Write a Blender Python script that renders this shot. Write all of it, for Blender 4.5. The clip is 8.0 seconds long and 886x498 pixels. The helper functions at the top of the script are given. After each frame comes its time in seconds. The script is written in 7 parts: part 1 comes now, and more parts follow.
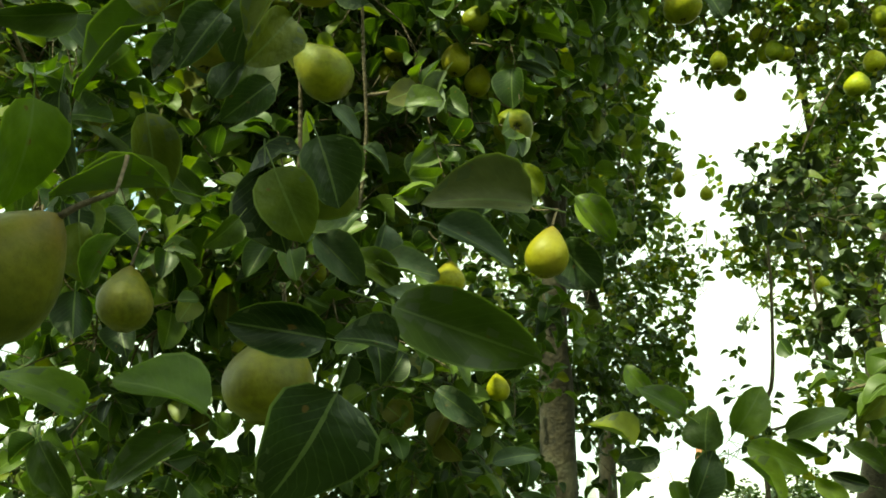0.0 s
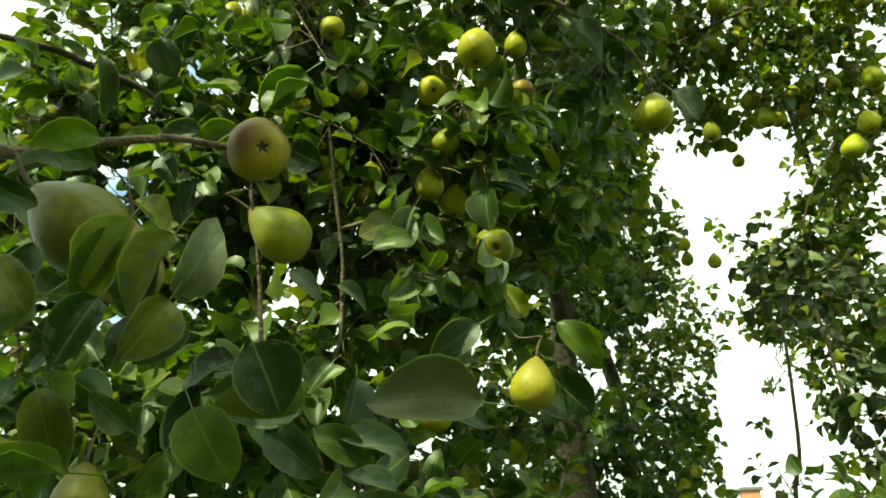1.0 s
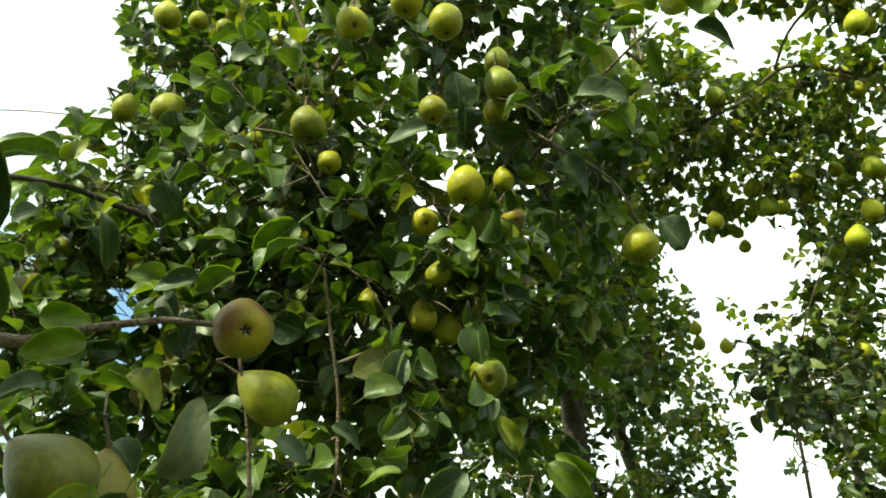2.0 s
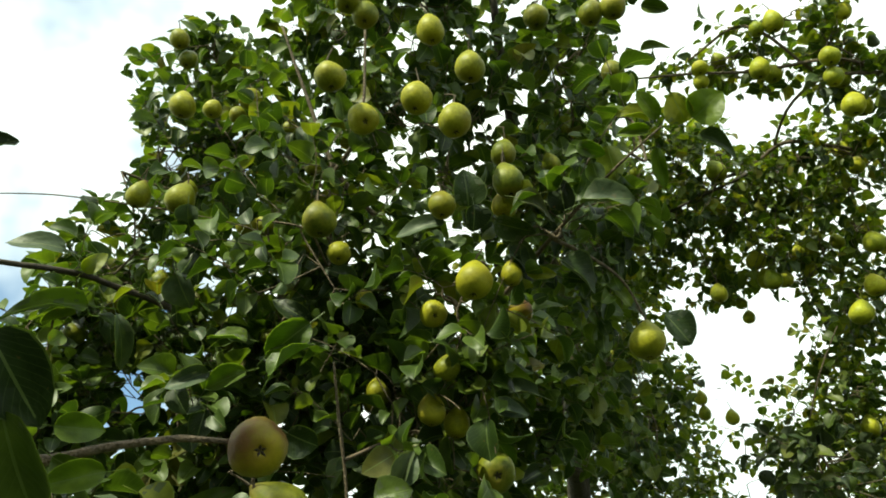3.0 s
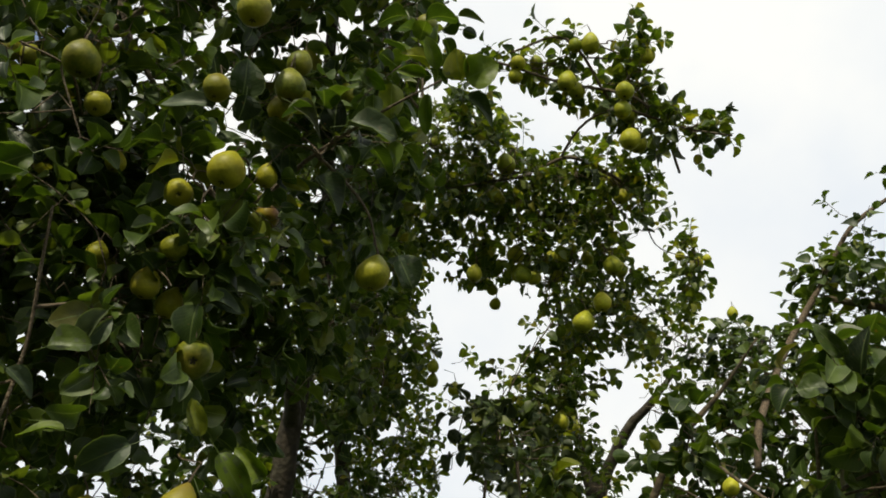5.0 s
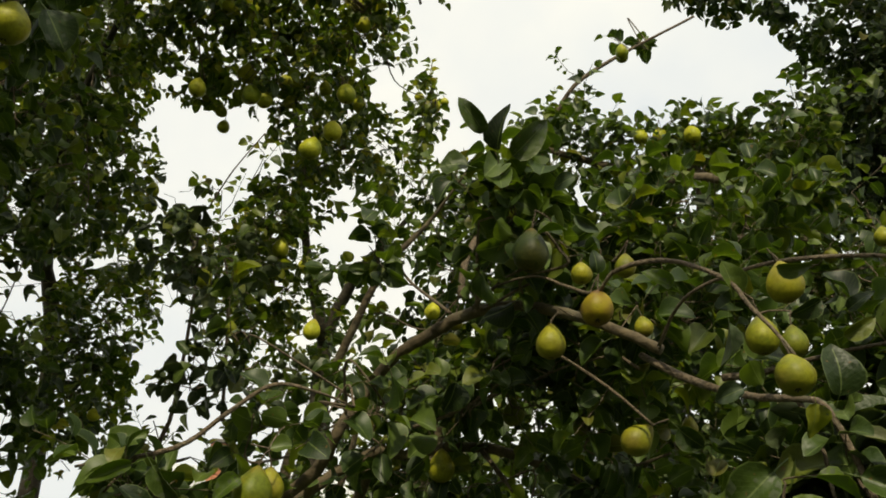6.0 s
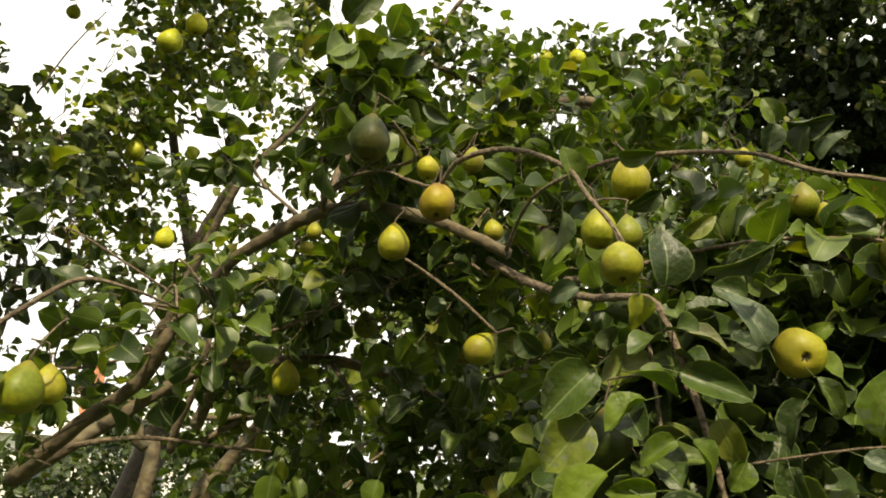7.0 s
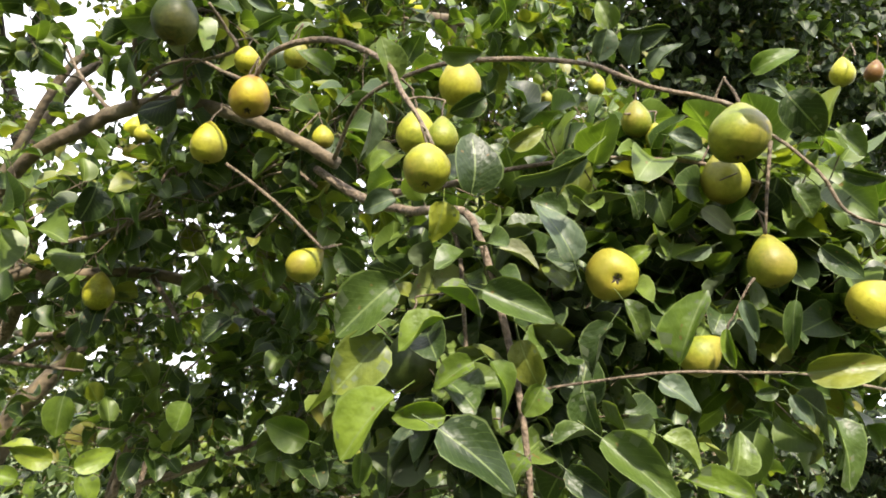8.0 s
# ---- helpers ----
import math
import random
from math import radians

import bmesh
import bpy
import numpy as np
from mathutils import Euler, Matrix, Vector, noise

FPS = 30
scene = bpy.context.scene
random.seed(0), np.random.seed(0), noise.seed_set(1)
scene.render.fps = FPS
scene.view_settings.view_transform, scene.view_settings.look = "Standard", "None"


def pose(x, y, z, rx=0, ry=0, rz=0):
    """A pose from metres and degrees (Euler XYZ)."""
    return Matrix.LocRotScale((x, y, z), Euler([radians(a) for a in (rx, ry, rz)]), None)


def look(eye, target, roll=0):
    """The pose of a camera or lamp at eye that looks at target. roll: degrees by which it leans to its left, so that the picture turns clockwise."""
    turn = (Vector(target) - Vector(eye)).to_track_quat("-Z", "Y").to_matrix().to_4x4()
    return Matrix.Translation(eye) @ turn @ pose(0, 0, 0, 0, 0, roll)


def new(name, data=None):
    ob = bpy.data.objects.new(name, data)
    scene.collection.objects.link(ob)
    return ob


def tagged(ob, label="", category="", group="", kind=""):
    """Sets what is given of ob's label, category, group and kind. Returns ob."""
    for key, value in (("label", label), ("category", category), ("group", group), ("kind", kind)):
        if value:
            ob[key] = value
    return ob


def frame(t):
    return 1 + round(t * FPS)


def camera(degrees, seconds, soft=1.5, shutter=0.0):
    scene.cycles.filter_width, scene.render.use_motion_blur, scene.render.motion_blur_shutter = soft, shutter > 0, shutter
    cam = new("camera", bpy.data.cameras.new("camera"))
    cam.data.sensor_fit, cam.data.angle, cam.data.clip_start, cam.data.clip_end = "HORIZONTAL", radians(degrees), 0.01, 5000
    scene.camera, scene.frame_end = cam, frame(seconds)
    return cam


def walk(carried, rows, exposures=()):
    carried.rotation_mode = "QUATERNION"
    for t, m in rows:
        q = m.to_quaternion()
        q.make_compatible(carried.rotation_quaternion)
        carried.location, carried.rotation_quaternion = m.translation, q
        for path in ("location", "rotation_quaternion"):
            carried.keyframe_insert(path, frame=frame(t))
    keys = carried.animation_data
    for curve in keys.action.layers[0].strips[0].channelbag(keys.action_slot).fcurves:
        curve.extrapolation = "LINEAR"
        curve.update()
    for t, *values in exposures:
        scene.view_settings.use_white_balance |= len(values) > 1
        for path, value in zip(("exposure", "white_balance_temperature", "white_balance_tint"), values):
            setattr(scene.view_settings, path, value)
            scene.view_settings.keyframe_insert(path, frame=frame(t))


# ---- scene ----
cam = camera(60.2, 8.0, soft=1.8)
PATH = [
    (0, (0.264, 0.119, 1.481), (0.079, 1.982, 2.185), 2.7),
    (0.5, (0.274, 0.096, 1.542), (0.061, 1.927, 2.317), 1.7),
    (1, (0.334, 0.111, 1.609), (0.098, 1.908, 2.453), -0.8),
    (1.5, (0.349, 0.072, 1.656), (0.083, 1.835, 2.562), -1.2),
    (2, (0.4, 0.032, 1.715), (0.122, 1.753, 2.696), -1.2),
    (2.2, (0.415, 0.011, 1.737), (0.135, 1.718, 2.741), -1.2),
    (3.3, (0.394, -0.042, 1.78), (0.13, 1.606, 2.882), -0.9),
    (3.5, (0.398, -0.05, 1.776), (0.118, 1.597, 2.876), 0.2),
    (4, (0.404, -0.027, 1.747), (0.19, 1.623, 2.858), 2.1),
    (4.2, (0.408, -0.024, 1.747), (0.277, 1.635, 2.856), 2.8),
    (5.3, (0.583, -0.025, 1.675), (1.006, 1.678, 2.635), 6.0),
    (5.5, (0.639, -0.008, 1.662), (1.21, 1.682, 2.567), 4.3),
    (5.7, (0.665, 0.012, 1.642), (1.397, 1.682, 2.463), 2.9),
    (6, (0.718, 0.044, 1.627), (1.583, 1.689, 2.367), 2.3),
    (6.5, (0.761, 0.074, 1.617), (1.714, 1.689, 2.314), 3.1),
    (7, (0.853, 0.098, 1.611), (1.983, 1.642, 2.192), 2.0),
    (7.5, (0.918, 0.1, 1.617), (2.222, 1.542, 2.088), 1.2),
    (8, (0.958, 0.116, 1.614), (2.369, 1.473, 2.023), 2.3),
]
EXPOSURES = [(0.0, 0.98, 7500, -31), (1.5, 1.14, 6900, -19), (3.5, 0.40, 6500, -6), (4.2, 0.35, 6500, 0), (5.5, -0.50, 6500, 10), (6.0, -0.25, 7000, 5), (6.5, 0.08, 7550, 4), (7.0, 0.74, 7450, 8), (7.5, 1.37, 6650, 14), (8.0, 1.72, 6150, 18)]
walk(cam, [(t, look(eye, target, roll)) for t, eye, target, roll in PATH], EXPOSURES)

# ---- sky and sun ----
SUN_FROM = Vector((-0.36, -0.58, 0.75)).normalized()
world = bpy.data.worlds.new("sky")
scene.world = world
world.use_nodes = True
wt = world.node_tree
wt.nodes.clear()
sky = wt.nodes.new("ShaderNodeTexSky")
sky.sky_type, sky.sun_disc = "NISHITA", False
sky.sun_elevation = math.asin(SUN_FROM.z)
sky.sun_rotation = math.atan2(SUN_FROM.x, SUN_FROM.y)
blue = wt.nodes.new("ShaderNodeBackground")
blue.inputs["Strength"].default_value = 0.15
wt.links.new(sky.outputs[0], blue.inputs["Color"])
cloud = wt.nodes.new("ShaderNodeBackground")
cloud.inputs["Strength"].default_value = 1.22
where = wt.nodes.new("ShaderNodeTexCoord")
puffs = wt.nodes.new("ShaderNodeTexNoise")
puffs.inputs["Scale"].default_value, puffs.inputs["Detail"].default_value = 2.2, 5.0
puffs.inputs["Roughness"].default_value = 0.55
cover = wt.nodes.new("ShaderNodeValToRGB")
cover.color_ramp.elements[0].position, cover.color_ramp.elements[1].position = 0.18, 0.34
greys = wt.nodes.new("ShaderNodeValToRGB")
greys.color_ramp.elements[0].position, greys.color_ramp.elements[1].position = 0.35, 0.65
greys.color_ramp.elements[0].color, greys.color_ramp.elements[1].color = (0.80, 0.84, 0.90, 1), (1.0, 0.985, 0.95, 1)
veil = wt.nodes.new("ShaderNodeMixShader")
sky_out = wt.nodes.new("ShaderNodeOutputWorld")
wt.links.new(where.outputs["Generated"], puffs.inputs["Vector"])
BREAK = (-0.62, 0.60, 0.50)
aim = wt.nodes.new("ShaderNodeVectorMath")
aim.operation = "DOT_PRODUCT"
aim.inputs[1].default_value = Vector(BREAK).normalized()
wt.links.new(where.outputs["Generated"], aim.inputs[0])
thin = wt.nodes.new("ShaderNodeMapRange")
thin.inputs["From Min"].default_value, thin.inputs["From Max"].default_value = 0.80, 1.0
thin.inputs["To Min"].default_value, thin.inputs["To Max"].default_value = 0.0, 0.28
wt.links.new(aim.outputs["Value"], thin.inputs["Value"])
spread = wt.nodes.new("ShaderNodeMath")
spread.operation = "SUBTRACT"
wt.links.new(puffs.outputs["Fac"], spread.inputs[0])
wt.links.new(thin.outputs["Result"], spread.inputs[1])
wt.links.new(spread.outputs[0], cover.inputs["Fac"])
wt.links.new(puffs.outputs["Fac"], greys.inputs["Fac"])
wt.links.new(greys.outputs["Color"], cloud.inputs["Color"])
wt.links.new(cover.outputs["Color"], veil.inputs["Fac"])
wt.links.new(blue.outputs[0], veil.inputs[1])
wt.links.new(cloud.outputs[0], veil.inputs[2])
wt.links.new(veil.outputs[0], sky_out.inputs["Surface"])

sun_data = bpy.data.lights.new("sun", "SUN")
sun_data.energy, sun_data.angle, sun_data.color = 5.0, radians(1.5), (1.0, 0.91, 0.70)
sun = new("sun", sun_data)
sun.matrix_world = look(SUN_FROM * 30, (0, 0, 0))


# ---- materials ----
def material(name):
    m = bpy.data.materials.new(name)
    m.use_nodes = True
    nt = m.node_tree
    return m, nt, nt.nodes["Principled BSDF"], nt.nodes["Material Output"]


def node(nt, kind, **values):
    n = nt.nodes.new(kind)
    for key, value in values.items():
        n.inputs[key.replace("_", " ")].default_value = value
    return n


def ramp(nt, source, stops):
    r = nt.nodes.new("ShaderNodeValToRGB")
    while len(r.color_ramp.elements) < len(stops):
        r.color_ramp.elements.new(0.5)
    for e, (at, colour) in zip(r.color_ramp.elements, stops):
        e.position, e.color = at, (*colour, 1)
    nt.links.new(source, r.inputs["Fac"])
    return r


def mix(nt, fac, a, b, how="MIX"):
    m = nt.nodes.new("ShaderNodeMix")
    m.data_type, m.blend_type = "RGBA", how
    for value, slot in ((fac, m.inputs[0]), (a, m.inputs[6]), (b, m.inputs[7])):
        if hasattr(value, "is_linked"):
            nt.links.new(value, slot)
        elif isinstance(value, tuple):
            slot.default_value = (*value, 1)
        else:
            slot.default_value = value
    return m.outputs[2]


def maths(nt, how, a, b=0.0, c=0.0):
    m = nt.nodes.new("ShaderNodeMath")
    m.operation = how
    for value, slot in zip((a, b, c), m.inputs):
        if hasattr(value, "is_linked"):
            nt.links.new(value, slot)
        else:
            slot.default_value = value
    return m.outputs[0]


def leaf_material(name, dark, mid, light, joined, gloss=0.45, through_light=0.31):
    """A leaf with a pale midrib, side veins, blotches and light that comes through it."""
    m, nt, bsdf, out = material(name)
    if joined:
        chance = nt.nodes.new("ShaderNodeNewGeometry").outputs["Random Per Island"]
    else:
        chance = nt.nodes.new("ShaderNodeObjectInfo").outputs["Random"]
    base = ramp(nt, chance, [(0.0, dark), (0.45, mid), (0.86, light), (0.97, (light[0] * 1.5, light[1] * 1.15, light[2])), (1.0, (0.095, 0.085, 0.02) if joined else (light[0] * 1.5, light[1] * 1.15, light[2]))])
    uv = nt.nodes.new("ShaderNodeUVMap")
    split = nt.nodes.new("ShaderNodeSeparateXYZ")
    nt.links.new(uv.outputs[0], split.inputs[0])
    u, v = split.outputs[0], split.outputs[1]
    under = maths(nt, "GREATER_THAN", v, 1.5)
    off = maths(nt, "ABSOLUTE", maths(nt, "SUBTRACT", u, 0.5))
    rib = maths(nt, "LESS_THAN", off, 0.022)
    slant = maths(nt, "SUBTRACT", maths(nt, "MULTIPLY", v, 9.0), maths(nt, "MULTIPLY", off, 8.0))
    side = maths(nt, "LESS_THAN", maths(nt, "FRACT", slant), 0.10)
    margin = maths(nt, "GREATER_THAN", off, 0.468)
    veins = maths(nt, "MAXIMUM", maths(nt, "MULTIPLY", rib, 0.55), maths(nt, "MULTIPLY", side, 0.14))
    veins = maths(nt, "MAXIMUM", veins, maths(nt, "MULTIPLY", margin, 0.40))
    place = nt.nodes.new("ShaderNodeTexCoord")
    blot = node(nt, "ShaderNodeTexNoise", Scale=38.0 if joined else 2.6, Detail=3.0)
    if joined:
        away = place.outputs["Object"]
    else:
        moved = nt.nodes.new("ShaderNodeVectorMath")
        moved.operation = "ADD"
        nt.links.new(place.outputs["Object"], moved.inputs[0])
        nt.links.new(maths(nt, "MULTIPLY", chance, 31.0), moved.inputs[1])
        away = moved.outputs[0]
    nt.links.new(away, blot.inputs["Vector"])
    tone = ramp(nt, blot.outputs["Fac"], [(0.35, (0.72, 0.74, 0.70)), (0.65, (1.15, 1.12, 1.05))])
    mottled = mix(nt, 1.0, base.outputs["Color"], tone.outputs["Color"], "MULTIPLY")
    spots = node(nt, "ShaderNodeTexNoise", Scale=95.0 if joined else 6.5, Detail=1.0)
    nt.links.new(away, spots.inputs["Vector"])
    rust = ramp(nt, spots.outputs["Fac"], [(0.73, (0, 0, 0)), (0.77, (1, 1, 1))])
    spotted = mix(nt, maths(nt, "MULTIPLY", rust.outputs["Color"], 0.7), mottled, (0.13, 0.075, 0.025))
    veined = mix(nt, veins, spotted, (0.17, 0.22, 0.08))
    veined = mix(nt, maths(nt, "MULTIPLY", under, 0.75), veined, (0.085, 0.105, 0.060))
    nt.links.new(veined, bsdf.inputs["Base Color"])
    bsdf.inputs["Roughness"].default_value = gloss
    bsdf.inputs["Specular IOR Level"].default_value = 0.38
    bump = node(nt, "ShaderNodeBump", Strength=0.18, Distance=0.002 if joined else 0.03)
    relief = maths(nt, "ADD", maths(nt, "MULTIPLY", veins, -1.0), blot.outputs["Fac"])
    nt.links.new(relief, bump.inputs["Height"])
    nt.links.new(bump.outputs[0], bsdf.inputs["Normal"])
    glow = nt.nodes.new("ShaderNodeBsdfTranslucent")
    nt.links.new(mix(nt, 1.0, veined, (1.9, 2.0, 0.5), "MULTIPLY"), glow.inputs["Color"])
    both = nt.nodes.new("ShaderNodeMixShader")
    both.inputs[0].default_value = through_light
    nt.links.new(bsdf.outputs[0], both.inputs[1])
    nt.links.new(glow.outputs[0], both.inputs[2])
    nt.links.new(both.outputs[0], out.inputs["Surface"])
    return m


def bark_material(name, dark, light, scale=1.0):
    m, nt, bsdf, out = material(name)
    place = nt.nodes.new("ShaderNodeTexCoord")
    grain = node(nt, "ShaderNodeTexNoise", Scale=38.0 * scale, Detail=6.0, Roughness=0.65)
    patches = node(nt, "ShaderNodeTexNoise", Scale=9.0 * scale, Detail=3.0)
    cracks = node(nt, "ShaderNodeTexVoronoi", Scale=60.0 * scale)
    for n in (grain, patches, cracks):
        nt.links.new(place.outputs["Object"], n.inputs["Vector"])
    base = ramp(nt, grain.outputs["Fac"], [(0.3, dark), (0.7, light)])
    lichen = ramp(nt, patches.outputs["Fac"], [(0.56, (0, 0, 0)), (0.68, (1, 1, 1))])
    col = mix(nt, maths(nt, "MULTIPLY", lichen.outputs["Color"], 0.25), base.outputs["Color"], (0.20, 0.19, 0.13))
    nt.links.new(col, bsdf.inputs["Base Color"])
    bsdf.inputs["Roughness"].default_value = 0.82
    bump = node(nt, "ShaderNodeBump", Strength=0.7, Distance=0.006)
    nt.links.new(maths(nt, "ADD", grain.outputs["Fac"], maths(nt, "MULTIPLY", cracks.outputs["Distance"], 0.6)), bump.inputs["Height"])
    nt.links.new(bump.outputs[0], bsdf.inputs["Normal"])
    return m


def skin_material(name, low, high, blush, blush_amount):
    """Pear skin: green to yellow, speckled, with a russet or sun-side blush."""
    m, nt, bsdf, out = material(name)
    place = nt.nodes.new("ShaderNodeTexCoord")
    info = nt.nodes.new("ShaderNodeObjectInfo")
    shift = nt.nodes.new("ShaderNodeVectorMath")
    shift.operation = "ADD"
    nt.links.new(place.outputs["Object"], shift.inputs[0])
    nt.links.new(maths(nt, "MULTIPLY", info.outputs["Random"], 7.0), shift.inputs[1])
    broad = node(nt, "ShaderNodeTexNoise", Scale=1.7, Detail=4.0)
    fine = node(nt, "ShaderNodeTexNoise", Scale=11.0, Detail=5.0)
    dots = node(nt, "ShaderNodeTexVoronoi", Scale=30.0)
    for n in (broad, fine, dots):
        nt.links.new(shift.outputs[0], n.inputs["Vector"])
    lots = maths(nt, "ADD", maths(nt, "MULTIPLY", broad.outputs["Fac"], 0.7), maths(nt, "MULTIPLY", info.outputs["Random"], 0.35))
    base = ramp(nt, lots, [(0.30, low), (0.72, high)])
    cheek = node(nt, "ShaderNodeTexNoise", Scale=0.95, Detail=2.0)
    nt.links.new(shift.outputs[0], cheek.inputs["Vector"])
    worn = ramp(nt, maths(nt, "ADD", maths(nt, "MULTIPLY", cheek.outputs["Fac"], 0.75), maths(nt, "MULTIPLY", fine.outputs["Fac"], 0.25)), [(0.58 - blush_amount * 0.25, (0, 0, 0)), (0.74 - blush_amount * 0.2, (1, 1, 1))])
    russet = mix(nt, maths(nt, "MULTIPLY", worn.outputs["Color"], 0.35 + 0.6 * blush_amount), base.outputs["Color"], blush)
    height = nt.nodes.new("ShaderNodeSeparateXYZ")
    nt.links.new(place.outputs["Object"], height.inputs[0])
    ends = maths(nt, "ADD", maths(nt, "ABSOLUTE", maths(nt, "SUBTRACT", height.outputs[2], 0.08)), maths(nt, "MULTIPLY", fine.outputs["Fac"], 0.35))
    rusty = ramp(nt, ends, [(0.58, (0, 0, 0)), (0.80, (1, 1, 1))])
    russet = mix(nt, maths(nt, "MULTIPLY", rusty.outputs["Color"], 0.50), russet, (0.13, 0.075, 0.02))
    speck = ramp(nt, dots.outputs["Distance"], [(0.10, (0.62, 0.55, 0.42)), (0.22, (1, 1, 1))])
    speckled = mix(nt, 0.55, russet, speck.outputs["Color"], "MULTIPLY")
    grime = ramp(nt, fine.outputs["Fac"], [(0.36, (0.80, 0.77, 0.70)), (0.62, (1.06, 1.06, 1.0))])
    nt.links.new(mix(nt, 1.0, speckled, grime.outputs["Color"], "MULTIPLY"), bsdf.inputs["Base Color"])
    bsdf.inputs["Roughness"].default_value = 0.48
    bsdf.inputs["Specular IOR Level"].default_value = 0.22
    bsdf.inputs["Subsurface Weight"].default_value = 0.08
    bsdf.inputs["Subsurface Radius"].default_value = (0.006, 0.005, 0.001)
    bump = node(nt, "ShaderNodeBump", Strength=0.06, Distance=0.02)
    nt.links.new(maths(nt, "ADD", fine.outputs["Fac"], broad.outputs["Fac"]), bump.inputs["Height"])
    nt.links.new(bump.outputs[0], bsdf.inputs["Normal"])
    return m


def rough_material(name, dark, light, scale, roughness=0.85, relief=0.01):
    m, nt, bsdf, out = material(name)
    place = nt.nodes.new("ShaderNodeTexCoord")
    a = node(nt, "ShaderNodeTexNoise", Scale=scale, Detail=6.0, Roughness=0.6)
    b = node(nt, "ShaderNodeTexNoise", Scale=scale * 0.13, Detail=3.0)
    for n in (a, b):
        nt.links.new(place.outputs["Object"], n.inputs["Vector"])
    both = maths(nt, "ADD", maths(nt, "MULTIPLY", a.outputs["Fac"], 0.5), maths(nt, "MULTIPLY", b.outputs["Fac"], 0.5))
    nt.links.new(ramp(nt, both, [(0.38, dark), (0.62, light)]).outputs["Color"], bsdf.inputs["Base Color"])
    bsdf.inputs["Roughness"].default_value = roughness
    bump = node(nt, "ShaderNodeBump", Strength=0.5, Distance=relief)
    nt.links.new(a.outputs["Fac"], bump.inputs["Height"])
    nt.links.new(bump.outputs[0], bsdf.inputs["Normal"])
    return m


GREENS = ((0.012, 0.025, 0.005), (0.034, 0.062, 0.011), (0.084, 0.124, 0.019))
LEAF_ONE = leaf_material("pear_leaf", *GREENS, joined=False)
LEAF_MANY = leaf_material("pear_foliage", *GREENS, joined=True)
# lighter copy of the foliage, with one crown's sunlight put into the colour
LEAF_SUNLIT = leaf_material("sunlit_foliage", (0.018, 0.036, 0.006), (0.050, 0.080, 0.012), (0.125, 0.155, 0.022), joined=True, through_light=0.40)
# leaf greens lowered so that the colour itself carries the shade
LEAF_SHADE = leaf_material("shade_foliage", (0.007, 0.015, 0.005), (0.014, 0.029, 0.007), (0.026, 0.046, 0.010), joined=True, gloss=0.55)
# grey-green undersides, and sky sheen on near leaves put into the colour
LEAF_PALE = leaf_material("pale_leaf", (0.045, 0.07, 0.042), (0.065, 0.095, 0.055), (0.085, 0.12, 0.065), joined=False, gloss=0.5)
# yellow-green leaf, raised in colour to look lit through by the sky
LEAF_LIT = leaf_material("lit_leaf", (0.075, 0.125, 0.015), (0.112, 0.170, 0.020), (0.16, 0.225, 0.026), joined=False, through_light=0.50)
BARK = bark_material("bark", (0.020, 0.015, 0.008), (0.125, 0.092, 0.048))
# darker copy of the bark: shade on two trees' trunks put into the colour
BARK_SHADED = bark_material("shaded_bark", (0.010, 0.008, 0.005), (0.055, 0.042, 0.026))
TWIG = bark_material("twig_bark", (0.036, 0.026, 0.016), (0.165, 0.120, 0.076), 3.0)
SKINS = {
    "green": skin_material("green_skin", (0.085, 0.108, 0.007), (0.310, 0.300, 0.020), (0.150, 0.100, 0.018), 0.22),
    # darker green skin: the shade on the nearest pears is in the colour
    "shaded": skin_material("shaded_green_skin", (0.036, 0.048, 0.006), (0.150, 0.142, 0.014), (0.075, 0.055, 0.014), 0.4),
    # skin lowered in colour to stand for a leaf's shade on the pear
    "dark": skin_material("leaf_shade_skin", (0.018, 0.030, 0.005), (0.055, 0.066, 0.009), (0.060, 0.050, 0.012), 0.25),
    "yellow": skin_material("yellow_skin", (0.100, 0.125, 0.009), (0.285, 0.268, 0.021), (0.115, 0.085, 0.018), 0.5),
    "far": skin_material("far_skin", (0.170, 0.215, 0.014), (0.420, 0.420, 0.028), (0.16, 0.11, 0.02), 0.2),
    "russet": skin_material("russet_skin", (0.16, 0.16, 0.008), (0.33, 0.27, 0.016), (0.085, 0.034, 0.013), 0.95),
}
CALYX = rough_material("dried_calyx", (0.012, 0.008, 0.005), (0.05, 0.035, 0.02), 400.0, 0.9, 0.001)


# ---- mesh helpers ----
def mesh_from(name, verts, faces, mat, smooth=True, uvs=None):
    """A mesh from an array of places and an array of quads or triangles."""
    verts, faces = np.asarray(verts, dtype=np.float32), np.asarray(faces, dtype=np.int32)
    n, k = faces.shape
    me = bpy.data.meshes.new(name)
    me.vertices.add(len(verts))
    me.vertices.foreach_set("co", verts.ravel())
    me.loops.add(n * k)
    me.loops.foreach_set("vertex_index", faces.ravel())
    me.polygons.add(n)
    me.polygons.foreach_set("loop_start", np.arange(0, n * k, k, dtype=np.int32))
    me.polygons.foreach_set("use_smooth", np.full(n, smooth))
    if uvs is not None:
        layer = me.uv_layers.new(name="UVMap")
        layer.data.foreach_set("uv", np.asarray(uvs, dtype=np.float32)[faces.ravel()].ravel())
    me.update(calc_edges=True)
    me.materials.append(mat)
    return me


def link(name, me, parent, label=""):
    ob = new(name, me)
    ob.parent = parent
    if label:
        tagged(ob, label)
    return ob


def part(name, bm, mat, parent, label=""):
    me = bpy.data.meshes.new(name)
    bm.to_mesh(me)
    bm.free()
    me.materials.append(mat)
    return link(name, me, parent, label)


